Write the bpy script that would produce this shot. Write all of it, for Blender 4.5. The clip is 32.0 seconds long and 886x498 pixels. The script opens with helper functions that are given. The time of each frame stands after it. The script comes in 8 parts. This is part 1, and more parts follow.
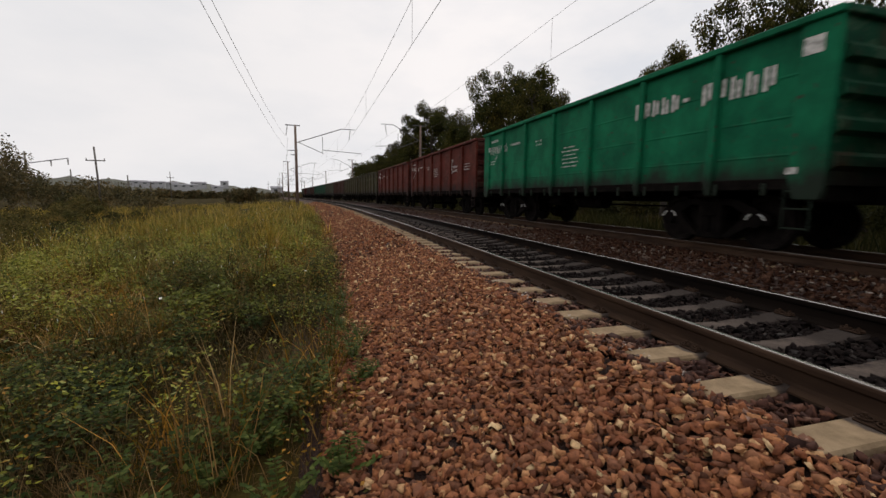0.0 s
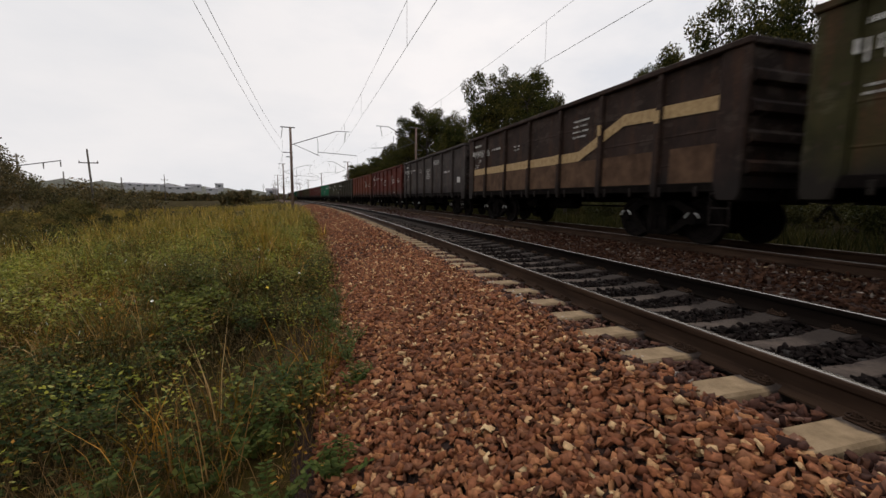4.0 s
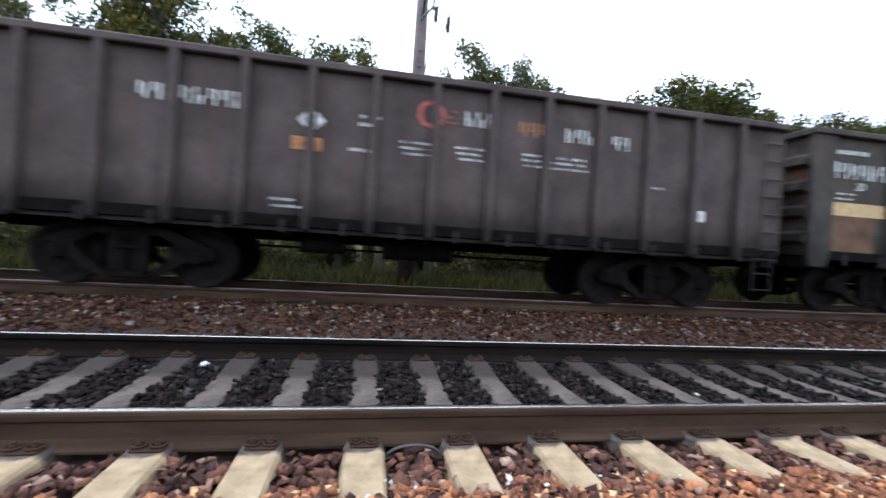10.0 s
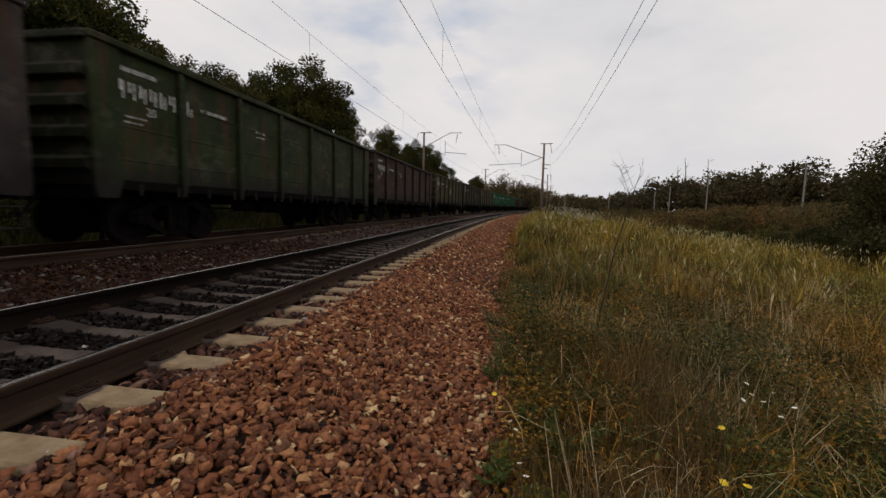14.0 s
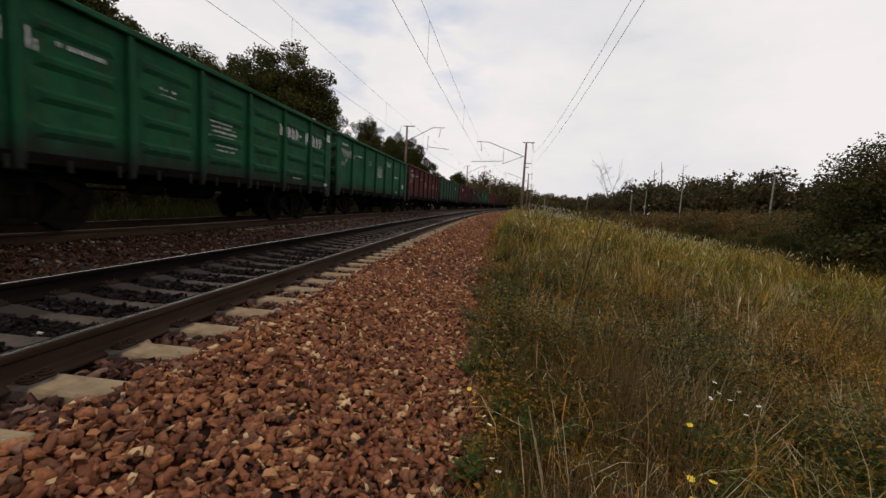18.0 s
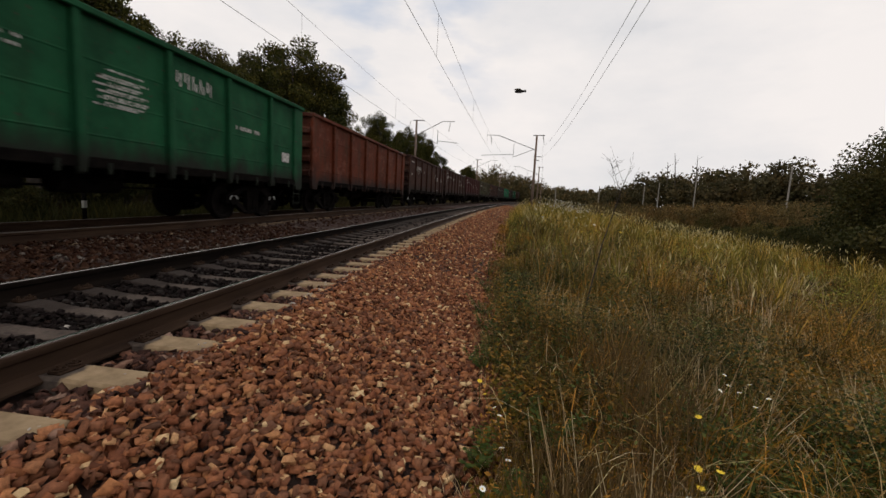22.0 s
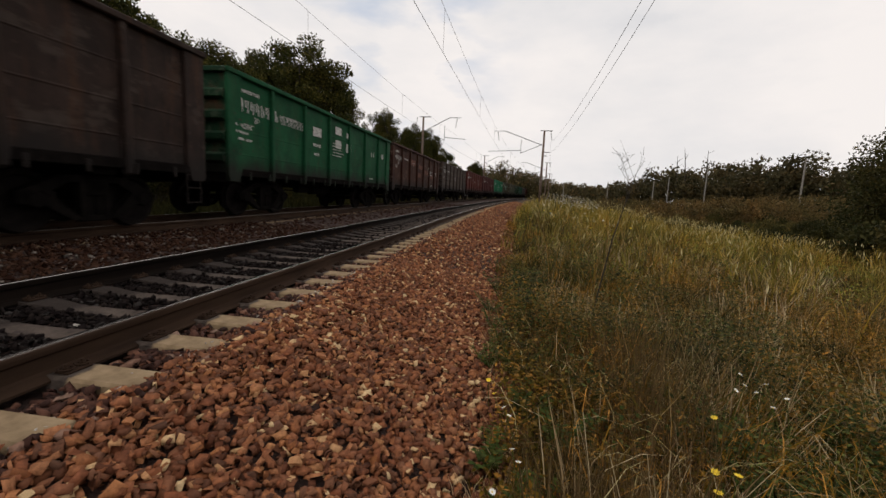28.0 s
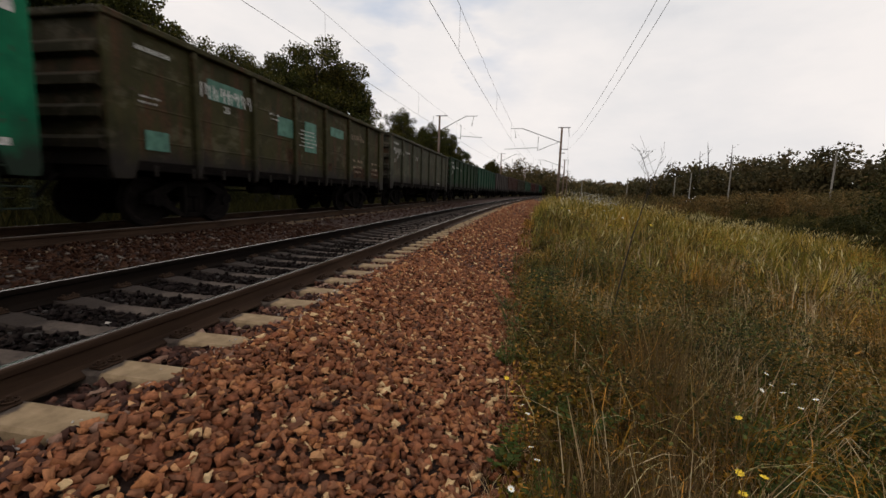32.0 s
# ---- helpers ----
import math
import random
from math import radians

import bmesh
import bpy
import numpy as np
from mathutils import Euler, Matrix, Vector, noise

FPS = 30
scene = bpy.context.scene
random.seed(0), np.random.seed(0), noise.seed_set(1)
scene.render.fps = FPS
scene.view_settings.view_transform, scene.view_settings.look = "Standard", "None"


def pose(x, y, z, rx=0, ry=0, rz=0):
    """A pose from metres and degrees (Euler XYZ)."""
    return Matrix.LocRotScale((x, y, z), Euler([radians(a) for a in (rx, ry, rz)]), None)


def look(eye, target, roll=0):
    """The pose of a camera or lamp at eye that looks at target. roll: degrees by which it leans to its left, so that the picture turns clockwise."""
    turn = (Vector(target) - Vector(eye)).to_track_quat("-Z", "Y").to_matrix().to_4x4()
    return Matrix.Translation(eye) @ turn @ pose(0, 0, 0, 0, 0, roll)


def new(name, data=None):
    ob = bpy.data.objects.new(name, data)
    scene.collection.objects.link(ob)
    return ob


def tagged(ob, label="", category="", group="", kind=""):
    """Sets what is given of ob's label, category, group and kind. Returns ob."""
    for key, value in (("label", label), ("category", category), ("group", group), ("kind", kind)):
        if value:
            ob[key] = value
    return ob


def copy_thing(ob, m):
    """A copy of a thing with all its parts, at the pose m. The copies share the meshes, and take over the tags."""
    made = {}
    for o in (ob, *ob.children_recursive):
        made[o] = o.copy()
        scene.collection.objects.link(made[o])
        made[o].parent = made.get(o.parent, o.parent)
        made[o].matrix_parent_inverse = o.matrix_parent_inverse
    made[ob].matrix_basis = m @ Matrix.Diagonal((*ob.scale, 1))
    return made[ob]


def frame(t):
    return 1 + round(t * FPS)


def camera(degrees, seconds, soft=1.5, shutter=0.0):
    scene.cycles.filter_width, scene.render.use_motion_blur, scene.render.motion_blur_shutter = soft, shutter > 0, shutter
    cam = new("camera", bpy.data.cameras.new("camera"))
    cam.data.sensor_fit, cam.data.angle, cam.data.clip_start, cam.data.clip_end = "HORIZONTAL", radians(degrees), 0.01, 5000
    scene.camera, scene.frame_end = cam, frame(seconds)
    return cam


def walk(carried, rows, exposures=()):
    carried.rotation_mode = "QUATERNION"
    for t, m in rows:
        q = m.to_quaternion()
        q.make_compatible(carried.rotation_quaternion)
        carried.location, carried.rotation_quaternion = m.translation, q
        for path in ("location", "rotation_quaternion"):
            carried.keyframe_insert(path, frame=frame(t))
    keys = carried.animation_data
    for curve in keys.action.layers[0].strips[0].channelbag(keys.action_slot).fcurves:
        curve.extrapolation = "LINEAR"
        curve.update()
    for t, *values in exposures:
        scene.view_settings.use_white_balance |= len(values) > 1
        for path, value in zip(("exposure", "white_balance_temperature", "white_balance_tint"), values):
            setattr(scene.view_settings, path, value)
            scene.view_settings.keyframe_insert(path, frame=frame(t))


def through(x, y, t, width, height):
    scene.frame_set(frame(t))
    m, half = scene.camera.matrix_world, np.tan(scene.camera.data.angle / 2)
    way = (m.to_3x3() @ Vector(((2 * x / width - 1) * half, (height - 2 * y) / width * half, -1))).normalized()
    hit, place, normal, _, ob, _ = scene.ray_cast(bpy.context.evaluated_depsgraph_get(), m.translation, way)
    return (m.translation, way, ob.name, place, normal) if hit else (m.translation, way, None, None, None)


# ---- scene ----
cam = camera(94.1, 32.0, shutter=0.12)
PATH = [
    (0, (-3.294, -0.677, 1.026), (-1.955, 4.100, 0.401), 0.66),
    (0.5, (-3.257, -0.660, 1.015), (-1.942, 4.121, 0.374), 0.55),
    (1, (-3.267, -0.663, 1.015), (-1.984, 4.126, 0.364), 0.49),
    (1.5, (-3.268, -0.670, 1.019), (-1.915, 4.103, 0.394), 0.39),
    (2, (-3.263, -0.674, 1.019), (-1.907, 4.101, 0.420), 0.12),
    (2.5, (-3.268, -0.679, 1.016), (-1.899, 4.094, 0.429), 0.56),
    (3, (-3.275, -0.676, 1.015), (-1.901, 4.093, 0.412), 0.72),
    (3.5, (-3.270, -0.672, 1.018), (-1.885, 4.093, 0.402), 0.57),
    (5.5, (-3.291, -0.706, 1.027), (-1.903, 4.071, 0.524), 0.67),
    (6, (-3.303, -0.713, 1.023), (-1.923, 4.068, 0.530), 0.95),
    (6.5, (-3.302, -0.708, 1.027), (-1.929, 4.073, 0.520), 0.75),
    (7, (-3.295, -0.697, 1.029), (-1.898, 4.070, 0.463), 0.32),
    (7.5, (-3.293, -0.699, 1.029), (-1.915, 4.069, 0.424), 0.26),
    (8, (-3.279, -0.697, 1.029), (-1.886, 4.067, 0.428), 0.40),
    (8.5, (-3.268, -0.743, 1.065), (-0.688, 3.528, 0.739), 3.77),
    (9, (-3.146, -0.767, 1.052), (0.913, 2.150, 0.919), 5.15),
    (9.5, (-3.111, -0.836, 1.045), (1.732, 0.405, 1.048), 5.18),
    (10, (-3.030, -0.949, 1.030), (1.886, -1.857, 1.013), 3.55),
    (10.5, (-3.050, -1.060, 1.030), (0.502, -4.579, 1.040), 3.04),
    (11, (-3.063, -1.149, 1.019), (-1.015, -5.704, 0.781), 2.59),
    (11.5, (-3.062, -1.167, 1.014), (-1.697, -5.959, 0.604), 1.56),
    (12, (-3.069, -1.159, 1.018), (-2.066, -6.037, 0.568), 1.45),
    (12.5, (-3.088, -1.154, 1.021), (-2.246, -6.068, 0.638), 0.57),
    (13, (-3.092, -1.135, 1.027), (-2.250, -6.048, 0.635), 0.75),
    (13.5, (-3.092, -1.157, 1.025), (-2.442, -6.098, 0.623), 1.31),
    (14, (-3.092, -1.163, 1.023), (-2.366, -6.087, 0.544), 1.48),
    (14.5, (-3.089, -1.169, 1.020), (-2.283, -6.080, 0.541), 1.25),
    (16.5, (-3.101, -1.184, 1.020), (-2.477, -6.113, 0.462), 2.45),
    (17, (-3.098, -1.181, 1.019), (-2.445, -6.108, 0.472), 2.58),
    (17.5, (-3.102, -1.200, 1.009), (-2.601, -6.143, 0.450), 3.17),
    (18, (-3.091, -1.198, 1.005), (-2.614, -6.147, 0.480), 3.56),
    (18.5, (-3.085, -1.184, 1.009), (-2.583, -6.130, 0.477), 2.99),
    (19, (-3.076, -1.176, 1.004), (-2.519, -6.118, 0.484), 3.37),
    (19.5, (-3.097, -1.139, 1.021), (-2.512, -6.077, 0.498), 3.11),
    (20, (-3.077, -1.159, 1.013), (-2.493, -6.096, 0.478), 3.23),
    (20.5, (-3.091, -1.158, 1.016), (-2.516, -6.092, 0.449), 3.15),
    (21, (-3.078, -1.162, 1.013), (-2.461, -6.089, 0.429), 3.37),
    (21.5, (-3.094, -1.153, 1.016), (-2.450, -6.077, 0.433), 3.03),
    (22, (-3.095, -1.154, 1.014), (-2.499, -6.082, 0.412), 3.11),
    (22.5, (-3.093, -1.166, 1.011), (-2.477, -6.089, 0.390), 2.62),
    (23, (-3.112, -1.169, 1.011), (-2.519, -6.085, 0.317), 2.51),
    (23.5, (-3.118, -1.198, 1.003), (-2.574, -6.121, 0.325), 2.80),
    (24, (-3.113, -1.183, 1.011), (-2.503, -6.095, 0.305), 3.16),
    (24.5, (-3.108, -1.190, 1.012), (-2.376, -6.089, 0.333), 3.28),
    (25, (-3.118, -1.195, 1.009), (-2.440, -6.100, 0.319), 2.59),
    (25.5, (-3.107, -1.202, 1.010), (-2.492, -6.112, 0.292), 1.90),
    (26, (-3.114, -1.213, 1.002), (-2.530, -6.129, 0.297), 2.39),
    (26.5, (-3.102, -1.207, 1.005), (-2.514, -6.128, 0.348), 2.55),
    (28.5, (-3.088, -1.197, 1.012), (-2.370, -6.103, 0.367), 2.47),
    (29, (-3.092, -1.204, 1.012), (-2.348, -6.099, 0.312), 1.98),
    (29.5, (-3.095, -1.202, 1.009), (-2.305, -6.089, 0.305), 1.96),
    (30, (-3.095, -1.195, 1.014), (-2.286, -6.083, 0.347), 2.37),
    (30.5, (-3.085, -1.186, 1.011), (-2.231, -6.069, 0.356), 2.55),
    (31, (-3.074, -1.187, 1.009), (-2.207, -6.072, 0.386), 2.19),
    (31.5, (-3.071, -1.189, 1.012), (-2.195, -6.071, 0.379), 1.93),
    (32, (-3.089, -1.185, 1.011), (-2.204, -6.061, 0.343), 2.02),
]
EXPOSURES = [(0, 0.0, 6700, 11), (8.2, 0.0, 6700, 11), (8.6, 0.05, 6700, 11), (9.0, 0.7, 6600, 10), (9.5, 1.25, 6100, 8), (9.8, 1.85, 5500, 5), (10.3, 1.85, 5150, 4), (10.6, 1.2, 5600, 6), (10.8, 0.4, 6200, 9), (11.0, -0.03, 6300, 10), (11.3, -0.08, 6600, 11), (12.0, -0.10, 6700, 11), (13.0, -0.15, 6700, 11), (14.0, -0.3, 6700, 11), (14.6, -0.3, 6700, 11), (16.6, -0.16, 6700, 11), (20, -0.13, 6800, 11), (24, -0.1, 6860, 11), (32, -0.1, 6860, 11)]
walk(cam, [(t, look(eye, target, roll)) for t, eye, target, roll in PATH], EXPOSURES)

# ---- numbers of the place ----
R0 = 630.0          # radius of the near track's centre line; its centre lies at x = -R0
GAP = 5.04          # distance between the two tracks
RAIL_TOP = 0.155    # above the tops of the near track's sleepers
BEND_FULL, BEND_END = 45.0, 105.0   # where the bend begins to ease, and where it ends
PITCH = 13.92       # length of a wagon over its couplers
SLEEPER_STEP = 0.5


# the near track's centre line: a curve of radius R0 beside the camera that eases into straights
S_TAB = np.arange(-1600.0, 1600.5, 1.0)
BEND = np.clip((BEND_END - np.abs(S_TAB)) / (BEND_END - BEND_FULL), 0, 1) / R0
TH_TAB = np.concatenate([[0], np.cumsum((BEND[1:] + BEND[:-1]) / 2)])
TH_TAB -= TH_TAB[1600]
X_TAB = np.concatenate([[0], np.cumsum(-np.sin((TH_TAB[1:] + TH_TAB[:-1]) / 2))])
Y_TAB = np.concatenate([[0], np.cumsum(np.cos((TH_TAB[1:] + TH_TAB[:-1]) / 2))])
X_TAB, Y_TAB = X_TAB - X_TAB[1600], Y_TAB - Y_TAB[1600]


def rise(s):
    """The line climbs gently behind the camera."""
    return float(np.interp(s, [-420, -100, -52, -28, -10], [3.4, 0.8, 0.34, 0.13, 0.0]))


def verge(s, off):
    """A grassy bank beside the near track, higher away from the camera."""
    return np.interp(s, [-60, -22, -6, 4, 16, 60], [0.75, 1.05, 0.0, 0.0, 0.4, 0.3]) * np.interp(off, [-30, -18, -12, -8, -5, -4, -3.3], [0.0, 0.08, 0.4, 0.85, 1.0, 0.7, 0.1])


def arc(off, s):
    """The place at s metres along a line off metres outside the near track's centre line, and the turn there in radians."""
    n = float(np.interp(s, S_TAB + off * TH_TAB, S_TAB)) if off > -R0 else s
    a = float(np.interp(n, S_TAB, TH_TAB))
    return float(np.interp(n, S_TAB, X_TAB)) + off * math.cos(a), float(np.interp(n, S_TAB, Y_TAB)) + off * math.sin(a), a


# ---- world and sun: a bright overcast sky ----
world = bpy.data.worlds.new("overcast_sky")
scene.world = world
world.use_nodes = True
wn, wl = world.node_tree.nodes, world.node_tree.links
wn.clear()
w_out = wn.new("ShaderNodeOutputWorld")
w_bg = wn.new("ShaderNodeBackground")
w_sky = wn.new("ShaderNodeTexSky")
w_sky.sky_type, w_sky.sun_disc = "NISHITA", False
w_sky.sun_elevation, w_sky.sun_rotation = radians(48), radians(50)
w_co = wn.new("ShaderNodeTexCoord")
w_map = wn.new("ShaderNodeMapping")
w_map.inputs["Scale"].default_value = (1.0, 1.0, 2.6)
w_n1 = wn.new("ShaderNodeTexNoise")
w_n1.inputs["Scale"].default_value, w_n1.inputs["Detail"].default_value = 2.3, 7.0
w_n1.inputs["Roughness"].default_value = 0.55
w_r1 = wn.new("ShaderNodeValToRGB")
w_r1.color_ramp.elements[0].position, w_r1.color_ramp.elements[0].color = 0.28, (8.5, 8.75, 9.3, 1)
w_r1.color_ramp.elements[1].position, w_r1.color_ramp.elements[1].color = 0.60, (10.6, 10.4, 10.55, 1)
w_r2 = wn.new("ShaderNodeValToRGB")
w_r2.color_ramp.elements[0].position, w_r2.color_ramp.elements[0].color = 0.27, (0.92, 0.92, 0.92, 1)
w_r2.color_ramp.elements[1].position, w_r2.color_ramp.elements[1].color = 0.36, (1, 1, 1, 1)
w_mix = wn.new("ShaderNodeMix")
w_mix.data_type = "RGBA"
wl.new(w_co.outputs["Generated"], w_map.inputs["Vector"])
wl.new(w_map.outputs["Vector"], w_n1.inputs["Vector"])
wl.new(w_n1.outputs["Fac"], w_r1.inputs["Fac"])
wl.new(w_n1.outputs["Fac"], w_r2.inputs["Fac"])
wl.new(w_r2.outputs["Color"], w_mix.inputs["Factor"])
wl.new(w_sky.outputs["Color"], w_mix.inputs["A"])
wl.new(w_r1.outputs["Color"], w_mix.inputs["B"])
# the cloud is thinner to the south
w_sep = wn.new("ShaderNodeSeparateXYZ")
w_lin = wn.new("ShaderNodeMath")
w_lin.operation = "MULTIPLY_ADD"
w_lin.inputs[1].default_value, w_lin.inputs[2].default_value = -0.01, 0.945
w_sc = wn.new("ShaderNodeVectorMath")
w_sc.operation = "SCALE"
wl.new(w_co.outputs["Generated"], w_sep.inputs["Vector"])
wl.new(w_sep.outputs["Y"], w_lin.inputs[0])
# a thin place in the cloud where pale blue shows
w_dot = wn.new("ShaderNodeVectorMath")
w_dot.operation = "DOT_PRODUCT"
w_dot.inputs[1].default_value = (0.235, -0.905, 0.355)
w_n2 = wn.new("ShaderNodeTexNoise")
w_n2.inputs["Scale"].default_value, w_n2.inputs["Detail"].default_value = 5.5, 4.0
w_gap = wn.new("ShaderNodeMath")
w_gap.operation = "MULTIPLY"
w_near = wn.new("ShaderNodeMapRange")
w_near.inputs["From Min"].default_value, w_near.inputs["From Max"].default_value = 0.955, 0.995
w_torn = wn.new("ShaderNodeMapRange")
w_torn.inputs["From Min"].default_value, w_torn.inputs["From Max"].default_value = 0.50, 0.74
w_blue = wn.new("ShaderNodeMix")
w_blue.data_type = "RGBA"
w_blue.inputs["B"].default_value = (6.4, 7.3, 8.9, 1)
wl.new(w_co.outputs["Generated"], w_dot.inputs[0])
wl.new(w_map.outputs["Vector"], w_n2.inputs["Vector"])
wl.new(w_dot.outputs["Value"], w_near.inputs["Value"])
wl.new(w_n2.outputs["Fac"], w_torn.inputs["Value"])
wl.new(w_near.outputs["Result"], w_gap.inputs[0])
wl.new(w_torn.outputs["Result"], w_gap.inputs[1])
wl.new(w_gap.outputs[0], w_blue.inputs["Factor"])
wl.new(w_mix.outputs["Result"], w_blue.inputs["A"])
# a greyer bank of cloud over the plain
w_dot2 = wn.new("ShaderNodeVectorMath")
w_dot2.operation = "DOT_PRODUCT"
w_dot2.inputs[1].default_value = (-0.40, 0.89, 0.21)
w_bank = wn.new("ShaderNodeMapRange")
w_bank.inputs["From Min"].default_value, w_bank.inputs["From Max"].default_value = 0.80, 1.0
w_bank.inputs["To Max"].default_value = 0.45
w_grey = wn.new("ShaderNodeMix")
w_grey.data_type = "RGBA"
w_grey.inputs["B"].default_value = (8.2, 8.4, 8.75, 1)
wl.new(w_co.outputs["Generated"], w_dot2.inputs[0])
wl.new(w_dot2.outputs["Value"], w_bank.inputs["Value"])
wl.new(w_bank.outputs["Result"], w_grey.inputs["Factor"])
wl.new(w_blue.outputs["Result"], w_grey.inputs["A"])
wl.new(w_grey.outputs["Result"], w_sc.inputs[0])
wl.new(w_lin.outputs[0], w_sc.inputs["Scale"])
wl.new(w_sc.outputs["Vector"], w_bg.inputs["Color"])
w_bg.inputs["Strength"].default_value = 0.095
wl.new(w_bg.outputs["Background"], w_out.inputs["Surface"])

sun = new("sun", bpy.data.lights.new("sun", "SUN"))
sun.data.energy, sun.data.angle, sun.data.color = 0.85, radians(25), (1.0, 0.94, 0.86)
sun.matrix_world = look((0, 0, 60), (-54 * math.sin(radians(50)), -54 * math.cos(radians(50)), 0))

# ---- materials ----
def nodes_of(name):
    m = bpy.data.materials.new(name)
    m.use_nodes = True
    t = m.node_tree
    return m, t, t.nodes["Principled BSDF"]


def noise_tex(t, scale, detail=5.0, rough=0.6, coords="Object", stretch=(1, 1, 1)):
    co, mp, n = t.nodes.new("ShaderNodeTexCoord"), t.nodes.new("ShaderNodeMapping"), t.nodes.new("ShaderNodeTexNoise")
    mp.inputs["Scale"].default_value = stretch
    n.inputs["Scale"].default_value, n.inputs["Detail"].default_value, n.inputs["Roughness"].default_value = scale, detail, rough
    t.links.new(co.outputs[coords], mp.inputs["Vector"])
    t.links.new(mp.outputs["Vector"], n.inputs["Vector"])
    return n.outputs["Fac"]


def ramp(t, fac, stops):
    r = t.nodes.new("ShaderNodeValToRGB")
    e = r.color_ramp.elements
    while len(e) < len(stops):
        e.new(0.5)
    for el, (p, c) in zip(e, stops):
        el.position, el.color = p, (*c, 1) if len(c) == 3 else c
    t.links.new(fac, r.inputs["Fac"])
    return r.outputs["Color"]


def mixed(t, fac, a, b, mode="MIX"):
    m = t.nodes.new("ShaderNodeMix")
    m.data_type, m.blend_type = "RGBA", mode
    for sock, v in (("Factor", fac), ("A", a), ("B", b)):
        if isinstance(v, (int, float)):
            m.inputs[sock].default_value = v
        elif isinstance(v, tuple):
            m.inputs[sock].default_value = (*v, 1) if len(v) == 3 else v
        else:
            t.links.new(v, m.inputs[sock])
    return m.outputs["Result"]


def bumped(t, bsdf, height, strength=0.3, distance=0.01):
    b = t.nodes.new("ShaderNodeBump")
    b.inputs["Strength"].default_value, b.inputs["Distance"].default_value = strength, distance
    t.links.new(height, b.inputs["Height"])
    t.links.new(b.outputs["Normal"], bsdf.inputs["Normal"])


def plain(name, stops, scale=6.0, rough=0.75, metal=0.0, bump=0.25, dist=0.01, stretch=(1, 1, 1), spec=0.4):
    m, t, b = nodes_of(name)
    n = noise_tex(t, scale, stretch=stretch)
    t.links.new(ramp(t, n, stops), b.inputs["Base Color"])
    b.inputs["Roughness"].default_value, b.inputs["Metallic"].default_value = rough, metal
    b.inputs["Specular IOR Level"].default_value = spec
    fine = noise_tex(t, scale * 7, stretch=stretch)
    bumped(t, b, fine, bump, dist)
    return m


